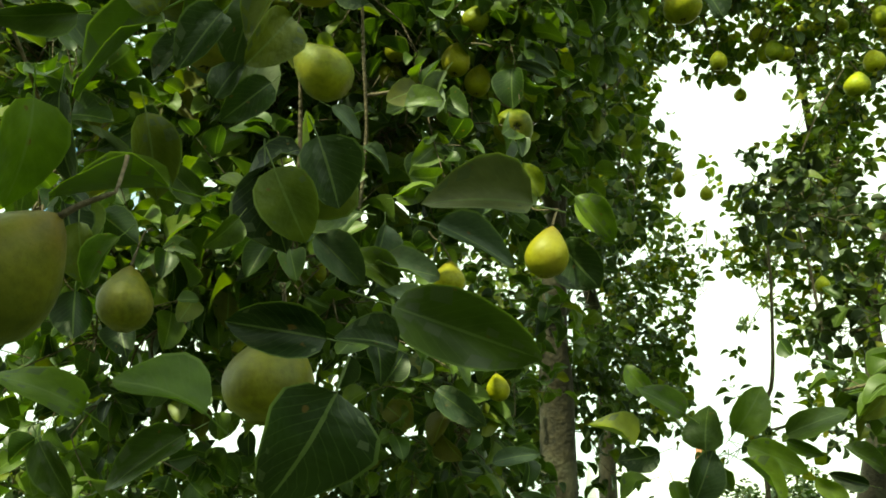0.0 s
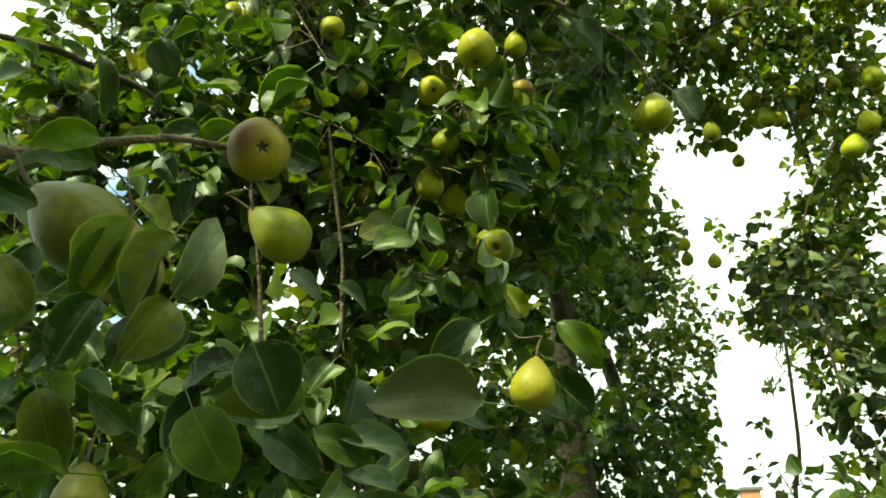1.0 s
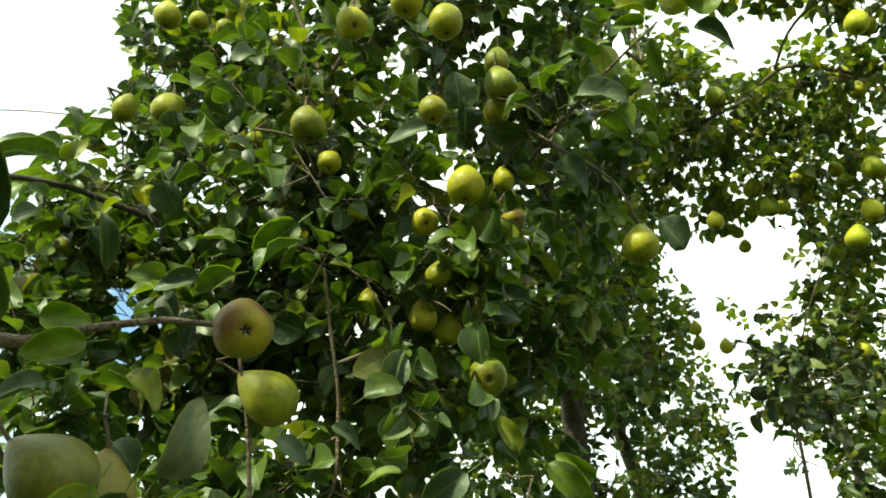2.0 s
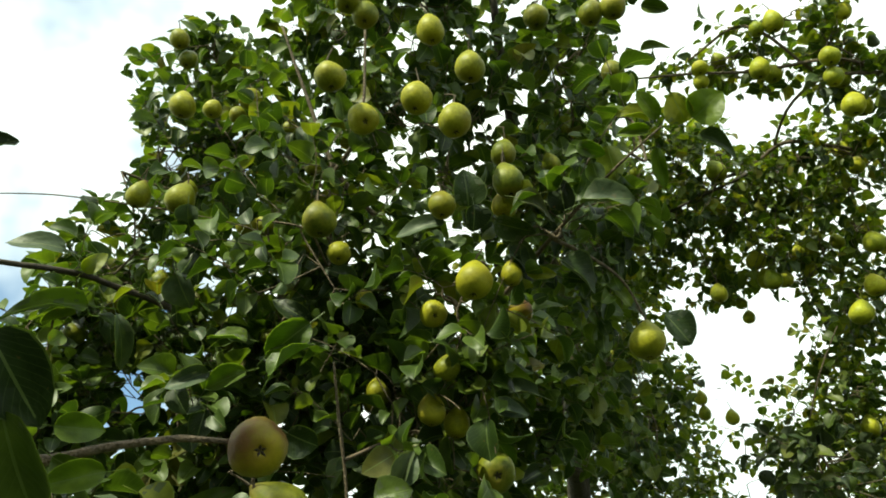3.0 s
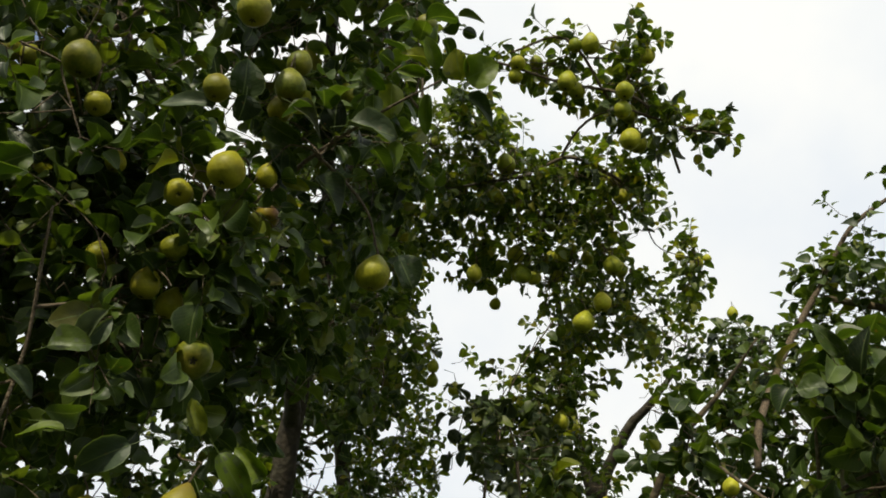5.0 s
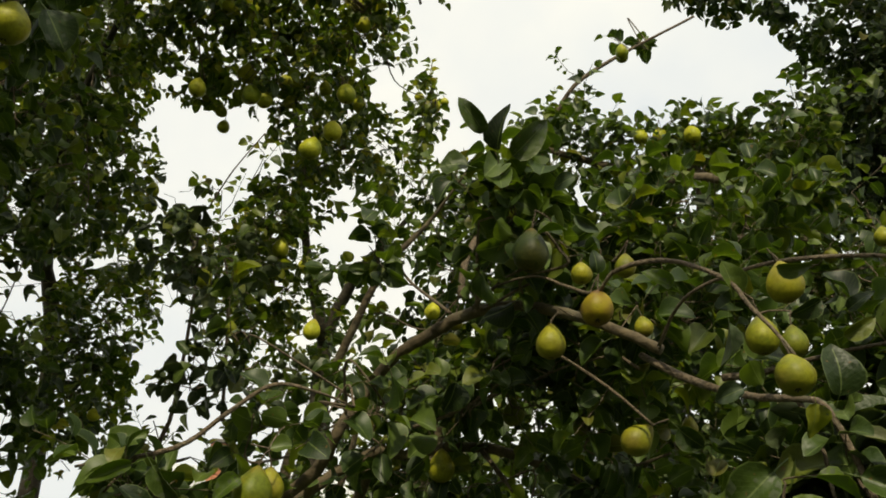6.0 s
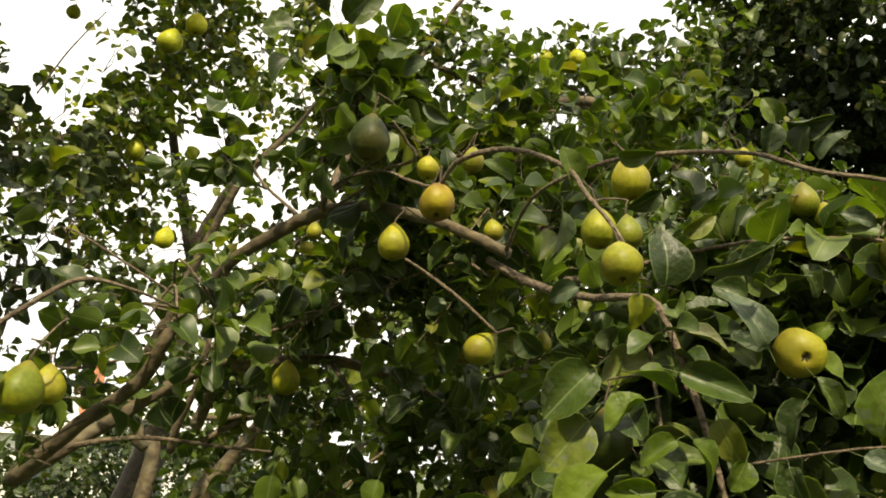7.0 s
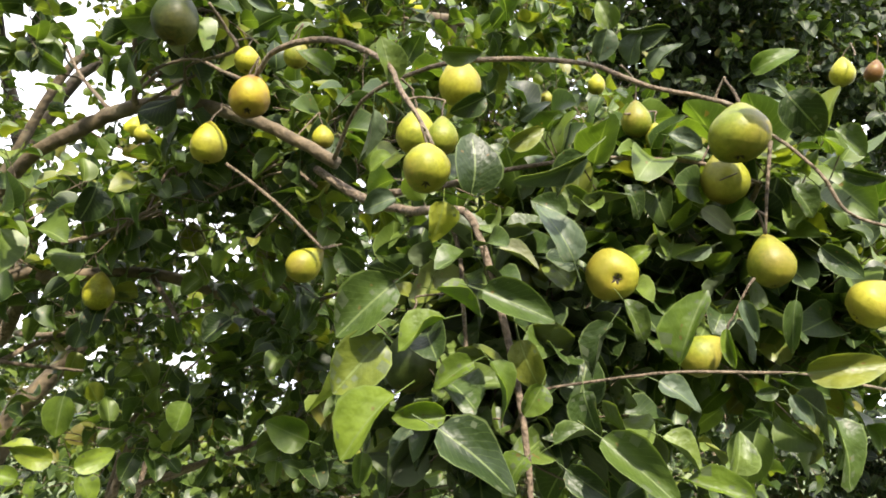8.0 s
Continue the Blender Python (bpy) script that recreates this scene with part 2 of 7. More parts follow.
def unit(a):
    a = np.asarray(a, dtype=float)
    return a / np.maximum(np.linalg.norm(a, axis=-1, keepdims=True), 1e-9)


def smooth_line(points, steps):
    """A curve through the points (Catmull-Rom)."""
    p = np.asarray(points, dtype=float)
    p = np.vstack([2 * p[0] - p[1], p, 2 * p[-1] - p[-2]])
    out = []
    for i in range(1, len(p) - 2):
        for s in np.linspace(0, 1, steps, endpoint=False):
            a, b, c, d = p[i - 1:i + 3]
            out.append(0.5 * (2 * b + (c - a) * s + (2 * a - 5 * b + 4 * c - d) * s * s + (3 * b - a - 3 * c + d) * s ** 3))
    out.append(p[-2])
    return np.array(out)


def tube(line, radii, sides, rng=None, rough=0.0):
    """Places and quads of a round, tapering, slightly knobbly tube along a line."""
    line, radii = np.asarray(line), np.asarray(radii)
    along = unit(np.gradient(line, axis=0))
    first = np.cross(along[0], (0.3, 0.2, 1.0))
    a = np.empty_like(line)
    a[0] = unit(first)
    for i in range(1, len(line)):
        a[i] = unit(a[i - 1] - along[i] * np.dot(a[i - 1], along[i]))
    b = np.cross(along, a)
    turn = np.linspace(0, 2 * np.pi, sides, endpoint=False)
    r = np.repeat(radii[:, None], sides, axis=1)
    if rng is not None and rough:
        slow = np.interp(np.arange(len(line)), np.arange(0, len(line) + 4, 4), rng.normal(0, 1, len(np.arange(0, len(line) + 4, 4))))
        ridge = np.cos(turn * 3 + rng.uniform(0, 6)) * 0.5 + np.cos(turn * 2 + rng.uniform(0, 6)) * 0.5
        r = r * (1 + rough * slow[:, None] + rough * 0.8 * ridge[None] + rough * 0.25 * rng.normal(0, 1, r.shape))
    verts = line[:, None] + r[..., None] * (np.cos(turn)[None, :, None] * a[:, None] + np.sin(turn)[None, :, None] * b[:, None])
    i, j = np.meshgrid(np.arange(len(line) - 1), np.arange(sides), indexing="ij")
    k = (j + 1) % sides
    quads = np.stack([i * sides + j, i * sides + k, (i + 1) * sides + k, (i + 1) * sides + j], axis=-1).reshape(-1, 4)
    verts = np.vstack([verts.reshape(-1, 3), line[:1], line[-1:]])
    n = len(line) * sides
    caps = [(n, (q + 1) % sides, q, q) for q in range(sides)]
    caps += [(n + 1, (len(line) - 1) * sides + q, (len(line) - 1) * sides + (q + 1) % sides, n + 1) for q in range(sides)]
    caps = np.array([(c[0], c[1], c[2], c[2]) for c in caps])
    return verts, quads, caps[:, :3]


def tube_mesh(name, line, radii, sides, mat, rng=None, rough=0.0):
    verts, quads, caps = tube(line, radii, sides, rng, rough)
    me = bpy.data.meshes.new(name)
    me.from_pydata(verts.tolist(), [], quads.tolist() + caps.tolist())
    me.polygons.foreach_set("use_smooth", np.ones(len(me.polygons), dtype=bool))
    me.update()
    me.materials.append(mat)
    return me


def leaf_shape(rows, cols, wide, fold, curl, twist, wave, stalk=0.32, under=False):
    """A pear leaf one unit long: broad oval blade with a short point, folded along its rib, on a thin stalk.
    It lies along +y with its upper side to +z. A sheet of its own forms the pale underside (uvs from 2 up)."""
    v = 0.5 - 0.5 * np.cos(np.pi * np.linspace(0, 1, rows)) * (0.75 + 0.25 * np.abs(np.cos(np.pi * np.linspace(0, 1, rows))))
    half = wide / 2 * (4 * v * (1 - v)) ** 0.47 * (1.06 - 0.16 * v)
    half = half + 0.004
    s = np.linspace(-1, 1, cols)
    x = half[:, None] * s[None, :]
    y = v[:, None] + 0 * x - 0.05 * np.abs(s[None, :]) ** 2 * np.sin(np.pi * v)[:, None]
    y[-1] += 0.055
    z = fold * (0.40 * np.abs(x) + 1.35 * x * x) - curl * (v[:, None] - 0.2) ** 2 + twist * x * (v[:, None] - 0.3)
    z = z + wave * np.sin(v[:, None] * 9 + s[None, :] * 2.0) * np.abs(s[None, :])
    verts = np.stack([x, y, z], axis=-1).reshape(-1, 3)
    uv = np.stack([0.5 + 0.5 * s[None, :] + 0 * v[:, None], v[:, None] + 0 * s[None, :]], axis=-1).reshape(-1, 2)
    i, j = np.meshgrid(np.arange(rows - 1), np.arange(cols - 1), indexing="ij")
    a = i * cols + j
    quads = np.stack([a, a + 1, a + cols + 1, a + cols], axis=-1).reshape(-1, 4)
    z0 = -curl * 0.04
    t = 0.012
    stem = np.array([(-t, 0.03, z0), (t, 0.03, z0), (0, 0.03, z0 - 1.6 * t), (-t, -stalk, z0 - 0.10), (t, -stalk, z0 - 0.10), (0, -stalk, z0 - 0.10 - 1.6 * t)])
    n = len(verts)
    sides = np.array([(n, n + 1, n + 4, n + 3), (n + 1, n + 2, n + 5, n + 4), (n + 2, n, n + 3, n + 5)])
    verts = np.vstack([verts, stem])
    verts[:, 1] += stalk
    verts[:, 2] -= z0 - 0.10
    uv = np.vstack([uv, np.full((6, 2), 0.5)])
    if under:
        low = verts[:n] - np.array((0, 0, 0.012))
        low[:, 0] *= 0.992
        back = quads[:, ::-1] + len(verts)
        verts = np.vstack([verts, low])
        uv = np.vstack([uv, uv[:n] + np.array((0, 2.0))])
        return verts, np.vstack([quads, sides, back]), uv
    return verts, np.vstack([quads, sides]), uv


shape_rng = np.random.default_rng(5)
LEAF_FORMS = []
for form in range(14):
    args = (shape_rng.uniform(0.68, 0.94), shape_rng.uniform(0.30, 1.05), shape_rng.uniform(0.02, 0.70), shape_rng.uniform(-1.0, 1.0), shape_rng.uniform(0.012, 0.055))
    LEAF_FORMS.append((leaf_shape(8, 5, *args, under=True), leaf_shape(5, 3, *args), leaf_shape(8, 5, *args)))


def leaf_frames(ahead, up):
    """Turning matrices whose y runs ahead and whose z is as near as can be to up."""
    y = unit(ahead)
    x = unit(np.cross(y, up))
    return np.stack([x, y, np.cross(x, y)], axis=-1)


def foliage_mesh(name, places, frames, sizes, forms, mat, grade=1):
    verts, quads, uvs, base = [], [], [], 0
    for f in range(len(LEAF_FORMS)):
        pick = np.where(forms == f)[0]
        if not len(pick):
            continue
        lv, lq, lu = LEAF_FORMS[f][grade]
        made = np.einsum("nij,vj->nvi", frames[pick], lv) * sizes[pick][:, None, None] + places[pick][:, None]
        verts.append(made.reshape(-1, 3))
        quads.append((lq[None] + base + len(lv) * np.arange(len(pick))[:, None, None]).reshape(-1, 4))
        uvs.append(np.tile(lu, (len(pick), 1)))
        base += len(lv) * len(pick)
    return mesh_from(name, np.vstack(verts), np.vstack(quads), mat, True, np.vstack(uvs))


LEAF_MESHES = {}


def leaf_mesh(form, mat):
    key = (form, mat.name)
    if key not in LEAF_MESHES:
        v, q, u = LEAF_FORMS[form][0]
        LEAF_MESHES[key] = mesh_from("leaf", v, q, mat, True, u)
    return LEAF_MESHES[key]


# gaps cut along the camera's sight lines to fit its view: from, to, and the radius at both ends
VIEW_OPENINGS = [
    ((1.091, 1.938, 2.021), (2.609, 13.654, 4.635), 0.07, 0.54),
    ((1.195, 1.936, 1.949), (3.375, 13.642, 4.102), 0.06, 0.41),
    ((1.283, 1.925, 1.909), (4.025, 13.556, 3.804), 0.06, 0.41),
    ((1.172, 1.958, 1.835), (3.202, 13.801, 3.258), 0.05, 0.35),
    ((1.232, 1.906, 2.055), (3.645, 13.421, 4.884), 0.04, 0.31),
    ((1.09, 1.778, 2.466), (2.598, 12.479, 7.91), 0.08, 0.58),
    ((1.046, 1.827, 2.374), (2.275, 12.84, 7.233), 0.05, 0.37),
    ((1.317, 1.925, 1.848), (4.275, 13.56, 3.359), 0.04, 0.26),
    ((1.496, 1.788, 2.338), (4.921, 12.439, 6.947), 0.11, 0.79),
    ((1.532, 1.748, 2.399), (5.188, 12.142, 7.401), 0.06, 0.47),
    ((1.482, 1.906, 1.978), (4.821, 13.302, 4.296), 0.08, 0.58),
    ((1.593, 1.99, 1.905), (5.403, 13.235, 3.649), 0.04, 0.31),
    ((1.436, 1.341, 2.095), (5.734, 12.364, 6.427), 0.04, 0.35),
    ((1.603, 1.838, 2.092), (5.714, 12.804, 5.136), 0.03, 0.25),
    ((1.577, 2.009, 1.798), (5.292, 13.366, 2.902), 0.06, 0.41),
    ((1.011, 2.125, 2.451), (1.859, 12.998, 6.956), 0.07, 0.41),
    ((1.151, 2.247, 1.976), (2.75, 13.773, 3.931), 0.07, 0.41),
    ((0.842, 1.907, 2.677), (2.821, 10.627, 6.689), 0.08, 0.43),
    ((0.912, 1.913, 2.625), (3.2, 10.66, 6.407), 0.07, 0.37),
    ((0.771, 1.894, 2.735), (2.43, 10.556, 7.008), 0.07, 0.35),
    ((1.099, 1.679, 3.285), (3.026, 6.435, 7.436), 0.06, 0.23),
    ((0.997, 1.719, 3.283), (2.646, 6.584, 7.427), 0.08, 0.30),
    ((0.823, 1.392, 3.382), (2.138, 5.85, 8.346), 0.09, 0.37),
    ((0.73, 1.427, 3.373), (1.756, 5.991, 8.308), 0.06, 0.23),
    ((-0.276, 0.592, 2.533), (-6.346, 6.373, 9.344), 0.17, 1.69),
    ((-0.21, 0.574, 2.601), (-5.68, 6.191, 10.029), 0.13, 1.33),
    ((-0.241, 0.658, 2.504), (-5.993, 7.029, 9.059), 0.06, 0.62),
    ((-0.009, 0.84, 2.913), (-2.041, 5.292, 8.596), 0.03, 0.20),
    ((0.738, 2.007, 2.648), (2.535, 10.455, 7.279), 0.07, 0.37),
    ((0.866, 1.979, 2.643), (3.235, 10.298, 7.25), 0.06, 0.34),
    ((0.937, 1.999, 2.565), (3.621, 10.407, 6.824), 0.03, 0.18),
    ((0.843, 2.2, 2.073), (4.966, 19.105, 5.823), 0.08, 0.71),
    ((0.873, 2.157, 2.212), (5.233, 18.71, 7.093), 0.06, 0.50),
    ((0.839, 2.228, 1.932), (4.927, 19.354, 4.544), 0.07, 0.59),
    ((1.699, 1.434, 2.941), (4.974, 5.893, 6.896), 0.18, 0.73),
    ((1.694, 1.282, 3.098), (4.954, 5.27, 7.538), 0.18, 0.73),
    ((1.604, 1.594, 2.821), (4.585, 6.545, 6.404), 0.08, 0.33),
    ((1.531, 1.323, 3.169), (4.289, 5.438, 7.828), 0.11, 0.47),
    ((1.55, 1.513, 2.965), (4.367, 6.213, 6.992), 0.10, 0.40),
    ((1.852, 1.194, 3.049), (5.601, 4.91, 7.335), 0.10, 0.40),
    ((1.008, 1.949, 2.596), (2.652, 10.669, 6.756), 0.06, 0.34),
    ((1.056, 1.892, 2.69), (2.916, 10.353, 7.271), 0.05, 0.25),
    ((0.917, 1.987, 2.546), (2.153, 10.875, 6.485), 0.04, 0.20),
    ((1.518, 2.002, 2.36), (4.889, 10.588, 5.669), 0.05, 0.25),
    ((1.607, 1.618, 2.936), (4.224, 6.39, 7.013), 0.10, 0.40),
    ((1.787, 1.521, 2.918), (4.96, 5.994, 6.939), 0.15, 0.60),
    ((2.128, 1.269, 2.859), (6.355, 4.963, 6.697), 0.11, 0.47),
    ((2.209, 1.149, 2.876), (6.686, 4.473, 6.769), 0.08, 0.33),
    ((1.087, 2.021, 2.589), (2.538, 10.693, 6.917), 0.06, 0.31),
]


def blocked(points):
    """Which of the points lie in the gaps cut to fit the camera's view."""
    hit = np.zeros(len(points), dtype=bool)
    edge = np.array([noise.noise(Vector(p) * 3.4) for p in points.tolist()])
    for start, end, r0, r1 in VIEW_OPENINGS:
        start = np.array(start)
        axis = np.array(end) - start
        f = (points - start) @ axis / (axis @ axis)
        gap = np.linalg.norm(points - start - f[:, None] * axis, axis=1)
        hit |= (f > 0) & (f < 1) & (gap < (r0 + (r1 - r0) * f) * (0.90 + 1.2 * edge))
    return hit


def grow_shoots(masses, nodes, leaf, rng, per_shoot, twig_radius):
    """Shoots with leaves through the masses of a crown, each joined to the nearest wood. Gives leaves and twigs."""
    places, aheads, ups, sizes, twigs = [], [], [], [], []
    for centre, radii, yaw, count in masses:
        centre = np.array(centre)
        radii = np.maximum(np.array(radii) - leaf * 1.5, np.array(radii) * 0.4)
        c, s = math.cos(radians(yaw)), math.sin(radians(yaw))
        turn = np.array([[c, -s, 0], [s, c, 0], [0, 0, 1]])
        root = nodes[np.argmin(np.linalg.norm(nodes - centre, axis=1))]
        spine = smooth_line([root, root * 0.55 + centre * 0.45 + rng.normal(0, 0.05, 3), centre, centre + turn @ (radii * rng.normal(0, 0.4, 3))], 6)
        if np.linalg.norm(centre - root) < 0.5 and blocked(spine).mean() < 0.3:
            twigs.append((spine, np.linspace(twig_radius * 2.1, twig_radius * 1.2, len(spine))))
        wood = [spine]
        spots = unit(rng.normal(0, 1, (count, 3))) * rng.uniform(0.15, 1, (count, 1)) ** 0.5
        for spot in spots[:max(2, count // 6)]:
            end = centre + turn @ (spot * radii * 0.8)
            known = np.vstack(wood)
            near = known[np.argmin(np.linalg.norm(known - end, axis=1) + 0.15 * rng.uniform(0, 1, len(known)))]
            span = np.linalg.norm(end - near)
            line = smooth_line([near, near * 0.6 + end * 0.4 + rng.normal(0, 0.12, 3) * span + np.array((0, 0, 0.06 * span)), end], 5)
            if span < 0.35 and blocked(line).mean() < 0.3:
                twigs.append((line, np.linspace(twig_radius * 1.7, twig_radius, len(line))))
            wood.append(line)
        known = np.vstack(wood)
        reach = (spots * radii) @ turn.T
        outs = unit(reach + 1e-6)
        ways = unit(outs * 0.7 + np.array((0, 0, 0.45)) + rng.normal(0, 0.55, (count, 3)))
        longs = leaf * rng.uniform(1.2, 3.2, count)
        clear = (rng.uniform(0, 1, count) < 0.10) | ~(blocked(centre + reach) | blocked(centre + reach + ways * longs[:, None]) | blocked(centre + reach + ways * longs[:, None] * 0.5))
        for start, out, ahead, long in zip(centre + reach[clear], outs[clear], ways[clear], longs[clear]):
            bend = rng.normal(0, 0.16, 3) - np.array((0, 0, 0.10))
            line = np.array([start + ahead * long * q + bend * long * q * q for q in (0, 0.35, 0.7, 1.0)])
            near = known[np.argmin(np.linalg.norm(known - start, axis=1))]
            if np.linalg.norm(near - start) < 0.16:
                sag = near * 0.5 + start * 0.5 + rng.normal(0, 0.015, 3)
                twigs.append((np.vstack([near, sag, line]), np.linspace(twig_radius * 1.0, twig_radius * 0.5, 6)))
            else:
                twigs.append((line, np.linspace(twig_radius * 0.8, twig_radius * 0.5, 4)))
            k = int(rng.integers(per_shoot[0], per_shoot[1] + 1))
            spin = rng.uniform(0, 6.28)
            side = unit(np.cross(ahead, (0.1, 0.2, 1.0)))
            other = np.cross(ahead, side)
            for q in range(k):
                f = (q + 0.6) / k
                at = line[0] + ahead * long * f + bend * long * f * f
                spin += 2.4 + rng.normal(0, 0.3)
                away = side * math.cos(spin) + other * math.sin(spin)
                way = unit(away + ahead * (0.35 + 0.5 * f) + np.array((0, 0, -0.35)) + rng.normal(0, 0.25, 3))
                places.append(at)
                aheads.append(way)
                ups.append(unit(np.array((0, 0, 0.8)) + out * 0.45 + ahead * 0.3 + rng.normal(0, 0.45, 3)))
                sizes.append(leaf * rng.uniform(0.50, 1.15) * (1.0 if f < 0.8 else 0.8))
    return np.array(places), np.array(aheads), np.array(ups), np.array(sizes), twigs


def joined_tubes(name, tubes, sides, mat):
    verts, quads, base = [], [], 0
    for line, radii in tubes:
        v, q, _ = tube(line, radii, sides)
        verts.append(v)
        quads.append(q + base)
        base += len(v)
    return mesh_from(name, np.vstack(verts), np.vstack(quads), mat)


WOOD = {}
# a point near the camera's path, towards which fruit is cleared of leaves
CAMERA_SIDE = np.array((0.6, 0.0, 1.8))


def tree(name, label, limbs, masses, leaf, seed, near=None, single=0, per_shoot=(6, 9), foliage=None, twig_radius=0.0018, grade=1, bark=None, fruit=()):
    """A tree with trunk, limbs, twigs and foliage. The leaves nearest to the stretch near are parts of their own."""
    rng = np.random.default_rng(seed)
    foot = limbs[0][1][0][:3]
    root = tagged(new(name), label, "tree", "pear trees" if name == "pear_tree" else "")
    root.location = foot
    shift = Matrix.Translation(-Vector(foot))
    nodes = []
    for kind, points in limbs:
        p = np.array(points)
        line = smooth_line(p, 5)
        if kind != "twig":
            line[1:-1] += rng.normal(0, 0.12, (len(line) - 2, 1)) * line[1:-1, 3:4] * unit(rng.normal(0, 1, (len(line) - 2, 3))) @ np.eye(3, 4)
        thick = line[:, 3].max() > 0.015
        me = tube_mesh(kind, line[:, :3], np.maximum(line[:, 3], 0.001), 12 if thick else 8, (bark or BARK) if thick else TWIG, rng, 0.06)
        me.transform(shift)
        link(kind, me, root)
        nodes.append(line[:, :3])
    nodes = np.vstack(nodes)
    places, aheads, ups, sizes, twigs = grow_shoots(masses, nodes, leaf, rng, per_shoot, twig_radius)
    WOOD[root.name] = np.vstack([nodes, *[line for line, radii in twigs if len(line) > 6]])
    me = joined_tubes("brushwood", twigs, 4, TWIG)
    me.transform(shift)
    tagged(link("brushwood", me, root), "many thin brown twigs", kind="stuff")
    middles = places + aheads * sizes[:, None] * 0.7
    free = np.ones(len(places), dtype=bool)
    for place, wide, down, skin in fruit:
        # leaves between a pear and the camera's place are left out so it shows
        out = unit(CAMERA_SIDE - np.array(place))
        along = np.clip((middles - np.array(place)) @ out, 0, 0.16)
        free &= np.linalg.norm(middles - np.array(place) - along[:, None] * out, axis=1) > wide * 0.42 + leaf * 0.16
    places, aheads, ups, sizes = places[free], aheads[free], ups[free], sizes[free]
    frames = leaf_frames(aheads, ups)
    forms = rng.integers(0, len(LEAF_FORMS), len(places))
    alone = np.zeros(len(places), dtype=bool)
    if single:
        gap = np.min([np.linalg.norm(places - np.array(p), axis=1) for p in near], axis=0)
        alone[np.argsort(gap)[:single]] = True
    for i in np.where(alone)[0]:
        ob = link("leaf", leaf_mesh(int(forms[i]), LEAF_ONE), root)
        m = Matrix(frames[i].tolist()).to_4x4()
        ob.matrix_basis = shift @ Matrix.Translation(places[i].tolist()) @ m @ Matrix.Scale(float(sizes[i]), 4)
    rest = ~alone
    me = foliage_mesh("foliage", places[rest], frames[rest], sizes[rest], forms[rest], foliage or LEAF_MANY, grade)
    me.transform(shift)
    tagged(link("foliage", me, root), "dense green leaves", kind="stuff")
    return root


SINGLE = {"leaf": LEAF_ONE, "pale": LEAF_PALE, "bright": LEAF_LIT}
NOTES = {"leaf": "", "pale": "pale grey-green leaf", "bright": "yellow-green leaf with light through it put into the colour"}
leaf_count = 0


def set_leaves(root, rows):
    """Large single leaves of a tree: foot of the blade, tip, upper side, width over length, and kind."""
    global leaf_count
    for foot, tip, up, wide, kind in rows:
        foot, tip = np.array(foot), np.array(tip)
        size = float(np.linalg.norm(tip - foot))
        # bright leaves are tilted to the sun so that they come out lighter
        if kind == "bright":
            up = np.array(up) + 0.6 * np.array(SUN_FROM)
        frame3 = leaf_frames((tip - foot)[None], np.array(up)[None])[0]
        form = leaf_count % len(LEAF_FORMS)
        roll = 0.65 * math.sin(leaf_count * 2.4)
        frame3 = frame3 @ np.array(Matrix.Rotation(roll, 3, "Y"))
        own = LEAF_FORMS[form][0][0]
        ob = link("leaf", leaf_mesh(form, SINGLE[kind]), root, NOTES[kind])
        start = foot - (tip - foot) * 0.30 - frame3[:, 2] * size * 0.06
        widen = float(wide / (own[:, 0].max() - own[:, 0].min()) * (1 + 0.25 * roll * roll))
        ob.matrix_basis = Matrix.Translation(-root.location) @ Matrix.Translation(start.tolist()) @ Matrix(frame3.tolist()).to_4x4() @ Matrix.Diagonal((size * widen, size, size, 1))
        leaf_count += 1


# ---- ground ----
def sheet(name, size, cells, height, mat):
    g = np.linspace(-1, 1, cells)
    g = np.sign(g) * np.abs(g) ** 3 * size
    x, y = np.meshgrid(g, g, indexing="ij")
    z = height(x, y)
    a = (np.arange(cells - 1)[:, None] * cells + np.arange(cells - 1)[None]).reshape(-1)
    quads = np.stack([a, a + cells, a + cells + 1, a + 1], axis=-1)
    return mesh_from(name, np.stack([x, y, z], axis=-1).reshape(-1, 3), quads, mat)


GRASS = rough_material("grass", (0.025, 0.045, 0.010), (0.08, 0.10, 0.022), 14.0, 0.9, 0.03)
ground = new("ground", sheet("ground", 1500, 121, lambda x, y: 0.05 * np.sin(x * 0.9) * np.cos(y * 0.7) * np.exp(-(x * x + y * y) / 800) - 0.02, GRASS))
tagged(ground, "rough green orchard grass reaching to the horizon", "ground", kind="structure")

BLADE = leaf_material("grass_blades", (0.025, 0.05, 0.010), (0.05, 0.085, 0.016), (0.10, 0.13, 0.03), joined=True, gloss=0.6, through_light=0.3)


